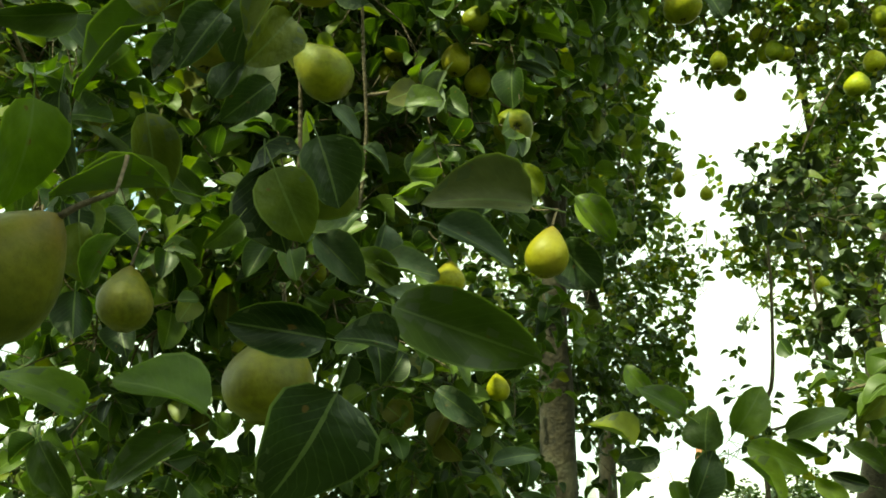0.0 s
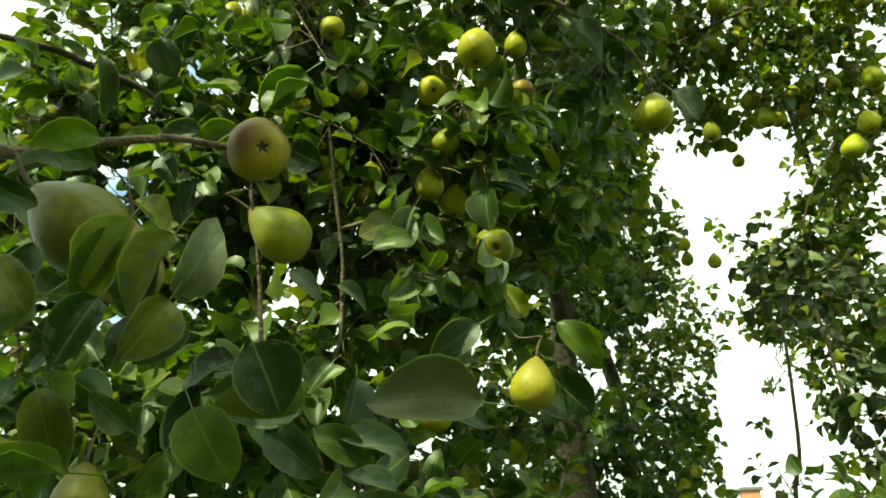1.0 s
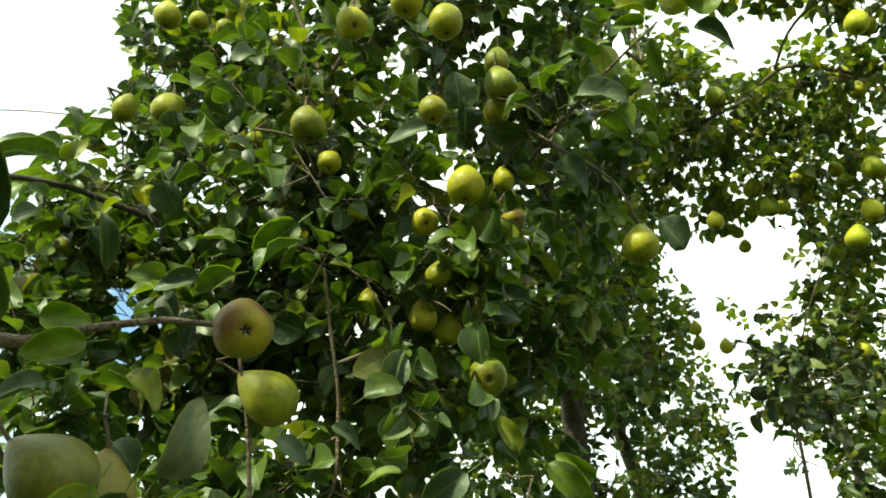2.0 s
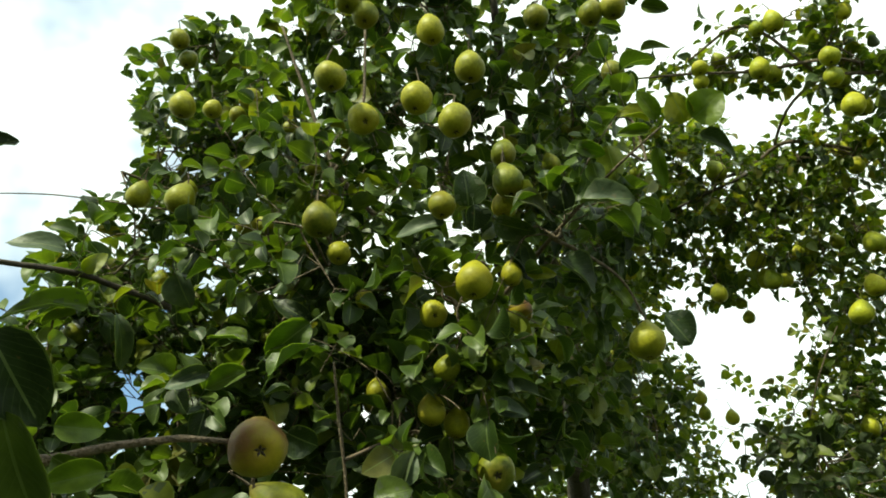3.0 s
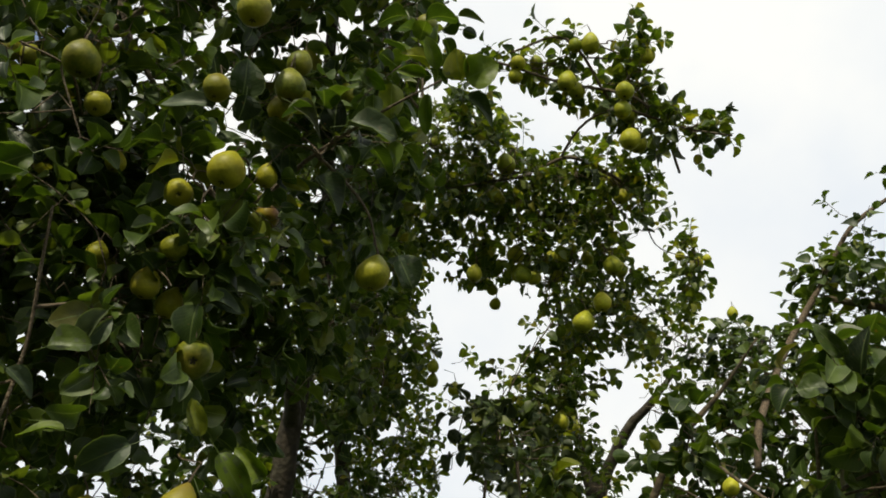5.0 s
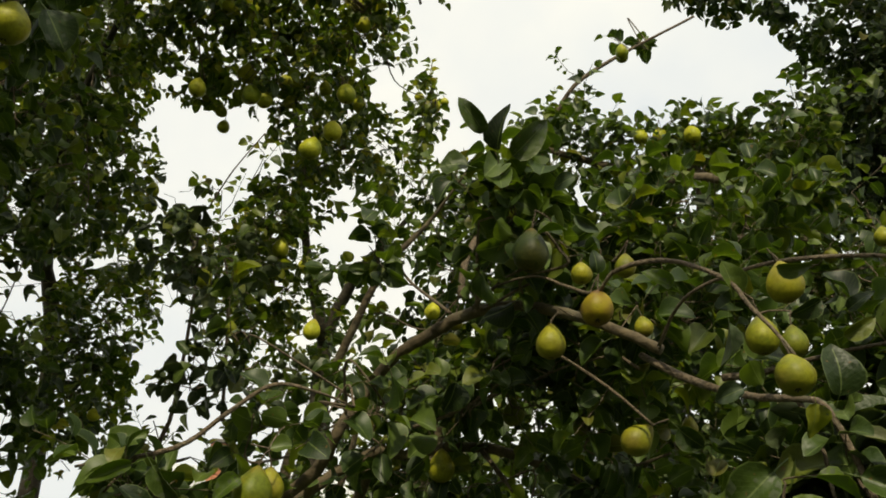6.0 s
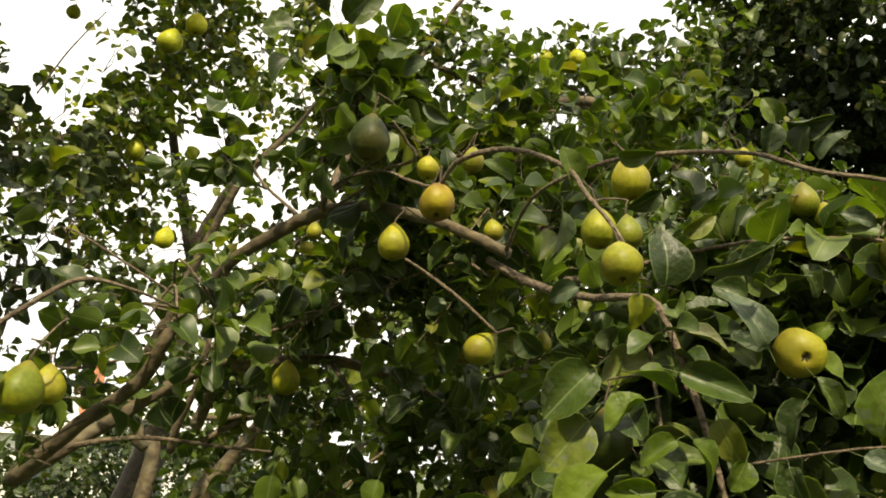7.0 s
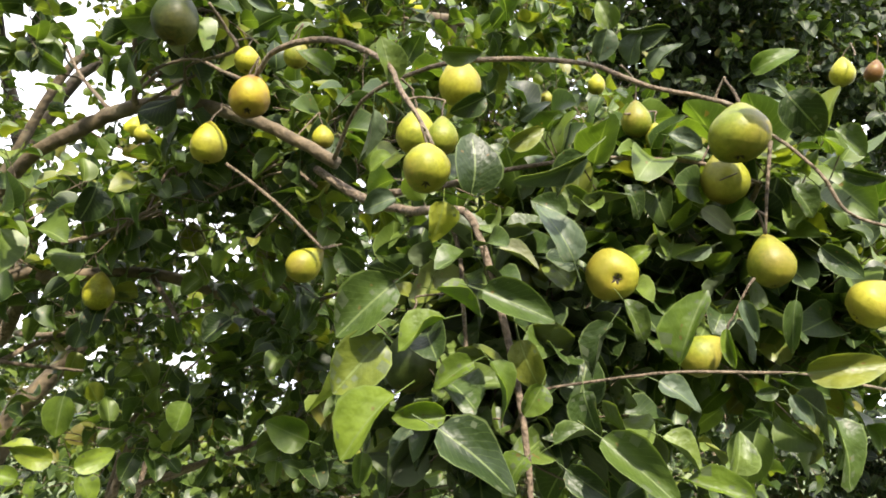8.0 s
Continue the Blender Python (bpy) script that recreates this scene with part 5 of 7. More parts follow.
tree_c = tree("pear_tree", "low pear tree with arching limbs and yellow pears", [
    ('trunk', [(1.300, 2.750, 0.000, 0.0750), (1.580, 2.593, 1.531, 0.0269), (1.550, 2.601, 1.699, 0.0231), (1.508, 2.601, 1.868, 0.0183), (1.548, 2.456, 2.067, 0.0148), (1.623, 2.213, 2.443, 0.0115), (1.732, 2.090, 2.620, 0.0071), (1.785, 1.924, 2.760, 0.0026)]),
    ('trunk', [(1.360, 2.720, 0.400, 0.0600), (1.671, 2.404, 1.488, 0.0319), (1.717, 2.340, 1.606, 0.0261), (1.784, 2.258, 1.745, 0.0213), (1.835, 2.164, 1.930, 0.0166), (1.822, 2.096, 2.029, 0.0130), (1.824, 1.954, 2.146, 0.0106)]),
    ('limb', [(1.108, 1.829, 1.585, 0.0163), (1.182, 1.682, 1.691, 0.0138), (1.256, 1.586, 1.773, 0.0127), (1.275, 1.517, 1.854, 0.0123), (1.338, 1.528, 1.949, 0.0131), (1.360, 1.454, 2.002, 0.0123), (1.391, 1.380, 2.031, 0.0119), (1.424, 1.314, 2.060, 0.0112), (1.457, 1.228, 2.065, 0.0107), (1.484, 1.160, 2.056, 0.0099), (1.518, 1.060, 2.018, 0.0093), (1.553, 0.991, 1.982, 0.0092), (1.586, 0.931, 1.942, 0.0083)]),
    ('limb', [(1.108, 1.829, 1.585, 0.0159), (1.434, 1.786, 1.831, 0.0140), (1.511, 1.708, 1.838, 0.0127), (1.589, 1.632, 1.855, 0.0115), (1.677, 1.570, 1.853, 0.0114), (1.770, 1.503, 1.817, 0.0103), (1.852, 1.458, 1.773, 0.0095), (1.897, 1.444, 1.715, 0.0078), (1.913, 1.435, 1.675, 0.0052)]),
    ('branch', [(1.435, 1.270, 2.072, 0.0047), (1.396, 1.137, 2.067, 0.0028), (1.402, 1.020, 2.056, 0.0021), (1.422, 0.963, 2.027, 0.0025), (1.403, 0.868, 1.985, 0.0028), (1.399, 0.824, 2.002, 0.0032), (1.405, 0.768, 2.002, 0.0034), (1.414, 0.715, 1.987, 0.0033), (1.407, 0.636, 1.939, 0.0030), (1.392, 0.591, 1.889, 0.0025), (1.385, 0.559, 1.853, 0.0020), (1.378, 0.536, 1.824, 0.0017)]),
    ('branch', [(1.581, 0.933, 1.945, 0.0030), (1.543, 0.833, 1.994, 0.0026), (1.541, 0.711, 2.004, 0.0026), (1.568, 0.622, 1.998, 0.0029), (1.591, 0.533, 1.975, 0.0028), (1.603, 0.493, 1.953, 0.0026), (1.614, 0.465, 1.937, 0.0026), (1.630, 0.422, 1.921, 0.0024), (1.638, 0.393, 1.906, 0.0021), (1.644, 0.372, 1.882, 0.0018), (1.659, 0.351, 1.862, 0.0018), (1.675, 0.330, 1.835, 0.0017), (1.689, 0.315, 1.802, 0.0015), (1.720, 0.287, 1.789, 0.0013)]),
    ('branch', [(1.568, 0.797, 1.872, 0.0057), (1.581, 0.742, 1.871, 0.0046), (1.609, 0.643, 1.884, 0.0028), (1.645, 0.554, 1.889, 0.0026), (1.668, 0.498, 1.883, 0.0023), (1.684, 0.449, 1.873, 0.0023), (1.703, 0.397, 1.847, 0.0015)]),
    ('branch', [(1.588, 0.981, 1.944, 0.0051), (1.586, 0.873, 1.883, 0.0061), (1.521, 0.716, 1.828, 0.0051), (1.482, 0.618, 1.805, 0.0041), (1.479, 0.581, 1.789, 0.0036), (1.491, 0.558, 1.719, 0.0035), (1.501, 0.541, 1.638, 0.0032), (1.499, 0.526, 1.576, 0.0028), (1.498, 0.521, 1.535, 0.0025)]),
    ('branch', [(1.482, 0.618, 1.805, 0.0031), (1.476, 0.594, 1.762, 0.0023), (1.479, 0.588, 1.709, 0.0021), (1.486, 0.588, 1.657, 0.0019)]),
    ('branch', [(1.498, 0.529, 1.619, 0.0010), (1.492, 0.504, 1.633, 0.0012), (1.509, 0.441, 1.644, 0.0013), (1.520, 0.398, 1.649, 0.0012), (1.545, 0.342, 1.650, 0.0012), (1.555, 0.313, 1.649, 0.0010), (1.580, 0.264, 1.639, 0.0008)]),
    ('twig', [(1.522, 1.117, 1.961, 0.0029), (1.537, 1.091, 1.941, 0.0028), (1.573, 1.035, 1.890, 0.0027), (1.618, 0.994, 1.834, 0.0024)]),
    ('twig', [(1.429, 1.244, 2.058, 0.0050), (1.408, 1.214, 2.094, 0.0043), (1.383, 1.172, 2.154, 0.0030), (1.373, 1.153, 2.197, 0.0021)]),
    ('twig', [(1.479, 1.151, 2.055, 0.0024), (1.439, 1.110, 2.084, 0.0020), (1.445, 0.988, 2.075, 0.0029), (1.427, 0.985, 2.099, 0.0024), (1.391, 0.969, 2.115, 0.0018)]),
    ('twig', [(1.726, 1.840, 1.395, 0.0091), (1.766, 1.835, 1.566, 0.0073), (1.814, 1.812, 1.632, 0.0046), (1.873, 1.779, 1.700, 0.0027)]),
    ('twig', [(1.691, 1.640, 1.439, 0.0057), (1.784, 1.596, 1.480, 0.0057), (1.859, 1.531, 1.517, 0.0048), (1.886, 1.514, 1.535, 0.0024)]),
    ('twig', [(1.649, 1.585, 1.850, 0.0063), (1.646, 1.494, 1.787, 0.0052), (1.641, 1.444, 1.752, 0.0029)]),
    ('twig', [(1.638, 0.361, 1.865, 0.0018), (1.643, 0.368, 1.824, 0.0016), (1.650, 0.374, 1.781, 0.0013)]),
    ('twig', [(1.501, 1.936, 1.676, 0.0063), (1.557, 1.916, 1.716, 0.0063), (1.619, 1.871, 1.751, 0.0056), (1.652, 1.824, 1.774, 0.0034)]),
    ('twig', [(1.692, 1.745, 1.397, 0.0093), (1.714, 1.745, 1.499, 0.0080), (1.727, 1.720, 1.552, 0.0066), (1.750, 1.677, 1.601, 0.0045), (1.770, 1.666, 1.616, 0.0026)]),
    ('twig', [(1.706, 1.731, 1.563, 0.0039), (1.730, 1.697, 1.615, 0.0033), (1.755, 1.662, 1.657, 0.0019)]),
    ('twig', [(1.460, 1.558, 1.880, 0.0040), (1.507, 1.482, 1.902, 0.0039), (1.540, 1.405, 1.934, 0.0032), (1.556, 1.358, 1.956, 0.0026), (1.578, 1.321, 1.965, 0.0016)]),
    ('twig', [(1.862, 1.451, 1.770, 0.0054), (1.854, 1.367, 1.799, 0.0046), (1.861, 1.297, 1.814, 0.0039), (1.873, 1.219, 1.832, 0.0021)]),
    ('twig', [(1.843, 1.679, 1.728, 0.0053), (1.888, 1.656, 1.681, 0.0047), (1.913, 1.642, 1.632, 0.0027)]),
    ('twig', [(1.416, 1.222, 2.067, 0.0033), (1.438, 1.162, 2.101, 0.0028), (1.446, 1.095, 2.107, 0.0018)]),
    ('twig', [(1.439, 1.238, 2.060, 0.0034), (1.448, 1.159, 2.073, 0.0028), (1.464, 1.097, 2.085, 0.0018)]),
    ('branch', [(1.524, 2.031, 1.723, 0.0148), (1.526, 1.974, 1.784, 0.0130), (1.525, 1.917, 1.824, 0.0105), (1.526, 1.754, 1.851, 0.0058)]),
    ('twig', [(1.427, 1.773, 2.417, 0.0028), (1.465, 1.739, 2.343, 0.0034), (1.496, 1.704, 2.268, 0.0040), (1.427, 1.350, 2.080, 0.0036)]),
    ('branch', [(1.936, 2.160, 1.240, 0.0085), (1.945, 2.148, 1.368, 0.0073), (1.961, 2.128, 1.500, 0.0060), (2.015, 2.075, 1.615, 0.0047), (2.077, 2.026, 1.687, 0.0035)]),
    ('twig', [(1.961, 2.128, 1.500, 0.0045), (1.916, 2.112, 1.588, 0.0032), (1.903, 2.075, 1.633, 0.0020)]),
    ('branch', [(1.923, 1.974, 1.413, 0.0065), (1.956, 1.851, 1.460, 0.0053), (1.986, 1.732, 1.509, 0.0040), (2.019, 1.613, 1.544, 0.0028)]),
    ('branch', [(1.676, 2.417, 1.771, 0.0080), (1.716, 2.279, 1.767, 0.0065), (1.760, 2.125, 1.797, 0.0050), (1.775, 2.002, 1.828, 0.0035)]),
    ('branch', [(1.188, 1.780, 1.652, 0.0062), (1.320, 1.761, 1.676, 0.0051), (1.489, 1.727, 1.665, 0.0041), (1.598, 1.736, 1.661, 0.0030)]),
    ('limb', [(1.616, 2.497, 1.668, 0.0130), (1.610, 2.424, 1.756, 0.0113), (1.617, 2.344, 1.843, 0.0097), (1.611, 2.253, 1.981, 0.0080)]),
    ('twig', [(1.622, 1.024, 1.934, 0.0030), (1.622, 1.119, 1.988, 0.0024), (1.628, 1.225, 1.979, 0.0018)]),
    ('twig', [(0.801, 1.418, 1.733, 0.0026), (0.936, 1.353, 1.768, 0.0044), (1.006, 1.333, 1.828, 0.0044), (1.071, 1.309, 1.880, 0.0037), (1.142, 1.290, 1.874, 0.0025), (1.223, 1.318, 1.862, 0.0019)]),
], [
    ((1.766, 0.568, 1.825), (0.23, 0.12, 0.11), -61, 66),
    ((1.655, 0.596, 1.694), (0.21, 0.10, 0.12), -55, 50),
    ((1.834, 0.448, 1.74), (0.16, 0.15, 0.16), -69, 62),
    ((1.576, 0.623, 1.585), (0.15, 0.08, 0.08), -51, 27),
    ((1.736, 1.125, 2.061), (0.25, 0.20, 0.17), -38, 44),
    ((1.66, 1.365, 2.058), (0.19, 0.20, 0.14), -29, 22),
    ((1.761, 1.717, 1.79), (0.40, 0.25, 0.19), -27, 22),
    ((1.964, 1.36, 1.632), (0.30, 0.25, 0.21), -39, 56),
    ((1.675, 1.655, 1.527), (0.31, 0.20, 0.15), -25, 16),
    ((1.99, 1.24, 2.364), (0.38, 0.30, 0.14), -43, 52),
    ((1.925, 0.409, 1.80), (0.12, 0.15, 0.08), -73, 16),
    ((1.479, 1.684, 1.979), (0.33, 0.30, 0.23), -24, 20),
    ((1.432, 1.095, 2.192), (0.10, 0.15, 0.15), -33, 26),
    ((0.9, 1.414, 1.705), (0.15, 0.12, 0.07), -6, 9),
    ((1.252, 1.947, 1.792), (0.10, 0.15, 0.08), -12, 9),
    ((1.379, 1.621, 2.301), (0.11, 0.10, 0.14), -24, 8),
    ((1.739, 1.169, 2.205), (0.23, 0.10, 0.11), -43, 16),
    ((1.587, 1.244, 1.956), (0.16, 0.08, 0.10), -30, 4),
    ((1.692, 1.126, 1.892), (0.14, 0.08, 0.08), -36, 4),
    ((1.506, 1.389, 1.902), (0.12, 0.08, 0.09), -26, 2),
    ((1.639, 1.448, 1.934), (0.20, 0.12, 0.12), -30, 16),
    ((1.539, 1.752, 2.005), (0.12, 0.10, 0.12), -26, 6),
    ((1.735, 1.298, 1.859), (0.14, 0.10, 0.09), -34, 8),
    ((1.190, 1.386, 1.835), (0.13, 0.10, 0.09), -8, 2),
    ((1.098, 1.520, 1.830), (0.13, 0.10, 0.10), -6, 2),
    ((1.096, 1.637, 2.040), (0.14, 0.12, 0.09), -6, 2),
    ((1.261, 1.387, 1.865), (0.10, 0.08, 0.07), -10, 2),
    ((1.357, 1.392, 1.839), (0.12, 0.10, 0.08), -14, 2),
    ((1.081, 1.477, 1.634), (0.12, 0.10, 0.06), -4, 2),
], 0.056, 13, EYE_STRETCH, 290, (6, 10), None, 0.0014, 2, fruit=FRUIT["low"])
tree_d = tree("pear_tree", "bushy pear tree behind the arching limbs", [
    ('trunk', [(3.200, 3.000, 0.000, 0.0900), (3.150, 2.800, 1.500, 0.0700), (3.129, 2.189, 3.091, 0.0336), (2.798, 2.292, 3.195, 0.0201), (2.476, 2.474, 3.308, 0.0113)]),
    ('limb', [(1.989, 2.319, 2.480, 0.0100), (2.033, 2.336, 2.669, 0.0145), (2.288, 2.487, 3.062, 0.0142), (2.463, 2.438, 3.371, 0.0113), (2.557, 2.342, 3.587, 0.0104), (2.719, 2.227, 3.736, 0.0080), (2.959, 1.992, 3.893, 0.0055)]),
    ('limb', [(2.520, 2.152, 2.877, 0.0111), (2.609, 2.025, 2.951, 0.0155), (2.717, 1.896, 2.979, 0.0177), (2.851, 1.775, 2.936, 0.0155), (2.989, 1.699, 2.799, 0.0111)]),
], [
    ((2.835, 2.33, 3.308), (0.67, 0.40, 0.18), -43, 90),
    ((3.323, 1.903, 3.363), (0.45, 0.40, 0.19), -54, 60),
    ((2.394, 2.79, 3.102), (0.39, 0.30, 0.23), -31, 55),
    ((2.62, 2.452, 2.679), (0.78, 0.50, 0.43), -38, 200),
    ((3.014, 1.787, 2.611), (0.55, 0.50, 0.47), -53, 160),
    ((2.576, 2.327, 3.586), (0.16, 0.08, 0.21), -39, 16),
    ((2.463, 2.438, 3.371), (0.10, 0.08, 0.15), -36, 12),
    ((2.803, 2.17, 3.799), (0.22, 0.12, 0.08), -44, 8),
    ((2.418, 2.75, 2.196), (0.71, 0.50, 0.43), -32, 110),
    ((2.893, 1.984, 2.082), (0.71, 0.50, 0.39), -48, 170),
    ((2.077, 3.076, 2.001), (0.41, 0.40, 0.29), -24, 70),
    ((2.849, 2.895, 2.125), (1.01, 0.50, 0.58), -34, 110),
    ((3.296, 1.988, 1.782), (0.78, 0.50, 0.55), -51, 170),
    ((2.685, 2.562, 1.434), (1.11, 0.40, 0.33), -35, 80),
    ((3.59, 1.031, 2.03), (0.50, 0.40, 0.40), -71, 95),
    ((3.451, 1.84, 2.641), (0.78, 0.40, 0.28), -55, 90),
    ((2.846, 1.414, 1.414), (0.60, 0.40, 0.14), -56, 90),
    ((3.318, 1.205, 1.688), (0.48, 0.30, 0.23), -65, 90),
    ((2.263, 2.807, 1.384), (0.78, 0.40, 0.22), -26, 55),
    ((2.489, 2.435, 1.351), (0.50, 0.30, 0.16), -40, 60),
    ((2.678, 2.095, 1.339), (0.40, 0.30, 0.16), -45, 50),
    ((1.869, 2.686, 2.486), (0.20, 0.20, 0.20), -24, 20),
    ((2.011, 2.444, 2.627), (0.14, 0.15, 0.18), -26, 12),
    ((2.200, 3.000, 2.330), (0.25, 0.25, 0.24), -24, 28),
    ((2.128, 3.09, 1.777), (0.47, 0.40, 0.28), -21, 60),
], 0.060, 14, EYE_STRETCH, 200, fruit=FRUIT["farther"])
tree_e = tree("shade_tree", "tall broadleaf tree behind the orchard, leaves coloured dark for shade", [
    ('trunk', [(6.200, 2.600, 0.000, 0.1600), (6.200, 2.600, 2.200, 0.1300), (6.100, 2.650, 4.200, 0.0800), (6.000, 2.600, 6.000, 0.0300)]),
], [
    ((5.618, 2.404, 4.435), (0.89, 0.80, 0.71), -64, 195),
    ((5.373, 1.887, 5.459), (1.38, 0.90, 1.38), -68, 345),
    ((6.12, 1.714, 3.988), (1.11, 0.90, 1.46), -73, 380),
    ((6.238, 1.784, 3.924), (1.20, 0.80, 0.62), -72, 300),
    ((4.528, 2.867, 5.542), (0.55, 0.50, 0.50), -54, 105),
    ((6.633, 1.68, 2.774), (1.33, 0.60, 0.89), -75, 165),
    ((5.687, 3.392, 4.419), (1.18, 0.60, 0.57), -55, 105),
    ((6.401, 2.578, 3.275), (1.38, 0.60, 0.69), -66, 150),
    ((5.827, 3.407, 3.907), (1.42, 0.60, 0.85), -56, 130),
    ((7.412, 1.915, 4.675), (1.00, 0.60, 0.75), -72, 190),
    ((5.367, 2.652, 4.469), (0.71, 0.60, 0.98), -61, 155),
], 0.085, 15, None, 0, (8, 12), LEAF_SHADE)

tree_h = tree("shrub", "dense dark green shrub at the edge of the orchard", [
    ('trunk', [(5.500, 8.000, 0.000, 0.0800), (5.500, 8.000, 1.600, 0.0500), (5.600, 8.100, 2.600, 0.0200)]),
    ('limb', [(5.500, 8.000, 0.800, 0.0500), (7.000, 6.800, 1.600, 0.0300)]),
    ('limb', [(5.500, 8.000, 0.800, 0.0500), (4.200, 9.000, 1.600, 0.0300)]),
], [
    ((5.5, 8, 1.5), (1.6, 0.9, 1.4), -45, 230),
    ((7.3, 6.2, 1.6), (1.6, 0.9, 1.6), -45, 230),
    ((3.6, 9, 1.3), (1.4, 0.9, 1.1), -30, 260),
    ((8.4, 4.2, 1.7), (1.5, 0.9, 1.7), -60, 210),
    ((6.4, 7, 0.6), (2.6, 0.7, 0.6), -45, 150),
    ((4.2, 6.6, 1), (1.0, 0.7, 0.9), -35, 110),
    ((2.4, 8.2, 1.25), (1.2, 0.8, 1.0), -20, 260),
    ((1, 8.4, 1), (1.0, 0.8, 0.9), -8, 110),
    ((3.4, 10.2, 1.2), (1.6, 0.8, 1.3), -20, 190),
    ((5.6, 10.6, 1.2), (1.6, 0.8, 1.3), -25, 160),
    ((5, 6.2, 2), (1.7, 0.8, 0.9), -45, 170),
    ((6.8, 4.6, 2.2), (1.6, 0.8, 1.1), -60, 170),
], 0.085, 16, None, 0, (8, 12), LEAF_SHADE)
# shrub added to cover bright grass where the corner should be dark
tree_m = tree("shrub", "added low shrub by the tall tree, leaves coloured dark for shade", [
    ('trunk', [(5.225, 1.495, 0.000, 0.0300), (5.275, 1.495, 0.600, 0.0200), (5.255, 1.545, 1.100, 0.0080)]),
], [
    ((5.225, 1.495, 1.390), (0.60, 0.40, 0.45), -70, 130),
    ((5.242, 2.108, 1.249), (0.55, 0.40, 0.45), -66, 110),
    ((5.254, 1.105, 1.605), (0.55, 0.40, 0.50), -74, 120),
    ((5.225, 1.495, 0.500), (0.90, 0.50, 0.40), -70, 90),
], 0.070, 19, None, 0, (8, 12), LEAF_SHADE)
# unseen tree behind the camera, added to hold back light from the sky
tree_g = tree("pear_tree", "unseen leafy pear tree, added to block sky light", [
    ('trunk', [(-1.600, -3.200, 0.000, 0.0800), (-1.600, -3.200, 1.200, 0.0700), (-1.500, -3.100, 2.400, 0.0300)]),
    ('limb', [(-1.600, -3.200, 1.000, 0.0500), (-0.900, -2.900, 2.000, 0.0200)]),
], [
    ((-1.6, -3.1, 2.2), (1.3, 1.0, 1.1), 0, 170),
    ((-1.5, -3.0, 3.5), (1.4, 0.9, 0.8), 0, 150),
    ((-3.0, -1.4, 2.9), (0.8, 1.1, 0.9), 0, 120),
    ((-2.6, -2, 1.9), (0.8, 0.8, 0.9), 0, 120),
    ((-3.2, -0.6, 1.5), (0.8, 1.0, 1.2), 0, 130),
    ((-1.3, -3, 0.9), (1.6, 0.7, 0.8), 0, 130),
], 0.095, 17, None, 0, (8, 11))
# second unseen tree, added to dim the sky behind on the right
tree_k = tree("pear_tree", "unseen leafy pear tree, added to block sky light", [
    ('trunk', [(2.300, -3.300, 0.000, 0.0800), (2.300, -3.300, 1.200, 0.0700), (2.400, -3.200, 2.400, 0.0300)]),
    ('limb', [(2.300, -3.300, 1.000, 0.0500), (1.600, -3.000, 2.000, 0.0200)]),
], [
    ((2.3, -3.2, 2.2), (1.3, 1.0, 1.1), 0, 170),
    ((0.4, -3.4, 2), (1.1, 0.8, 1.1), 0, 160),
    ((0.6, -3.2, 3.4), (1.1, 0.8, 0.8), 0, 120),
    ((2, -3, 0.9), (1.8, 0.7, 0.8), 0, 150),
    ((4.2, -2.2, 1.7), (1.0, 1.0, 1.3), 0, 150),
    ((4.8, -0.6, 1.3), (0.8, 1.0, 1.1), 0, 110),
], 0.095, 18, None, 0, (8, 11))
set_leaves(tree_a, [
    ((0.282, 0.758, 1.765), (0.185, 0.751, 1.772), (0.035, -0.998, 0.051), 0.6, 'pale'),
    ((0.144, 0.829, 1.69), (0.282, 0.85, 1.648), (0.05, -0.966, 0.253), 0.45, 'leaf'),
    ((0.152, 0.599, 1.566), (0.122, 0.598, 1.497), (0.204, -0.932, 0.301), 1.0, 'leaf'),
    ((0.059, 0.625, 1.55), (0.01, 0.598, 1.574), (0.363, -0.911, 0.198), 0.85, 'bright'),
    ((-0.033, 0.636, 1.551), (-0.08, 0.602, 1.575), (0.478, -0.862, 0.171), 0.5, 'bright'),
    ((-0.009, 0.473, 1.705), (-0.019, 0.496, 1.648), (0.789, -0.613, -0.032), 0.6, 'bright'),
    ((-0.022, 0.514, 1.735), (-0.025, 0.54, 1.684), (0.512, -0.855, -0.088), 0.45, 'leaf'),
    ((0.02, 0.541, 1.736), (0.025, 0.569, 1.688), (0.039, -0.992, -0.116), 0.5, 'leaf'),
    ((0.043, 0.556, 1.684), (-0.017, 0.526, 1.671), (0.396, -0.886, 0.24), 0.28, 'bright'),
])
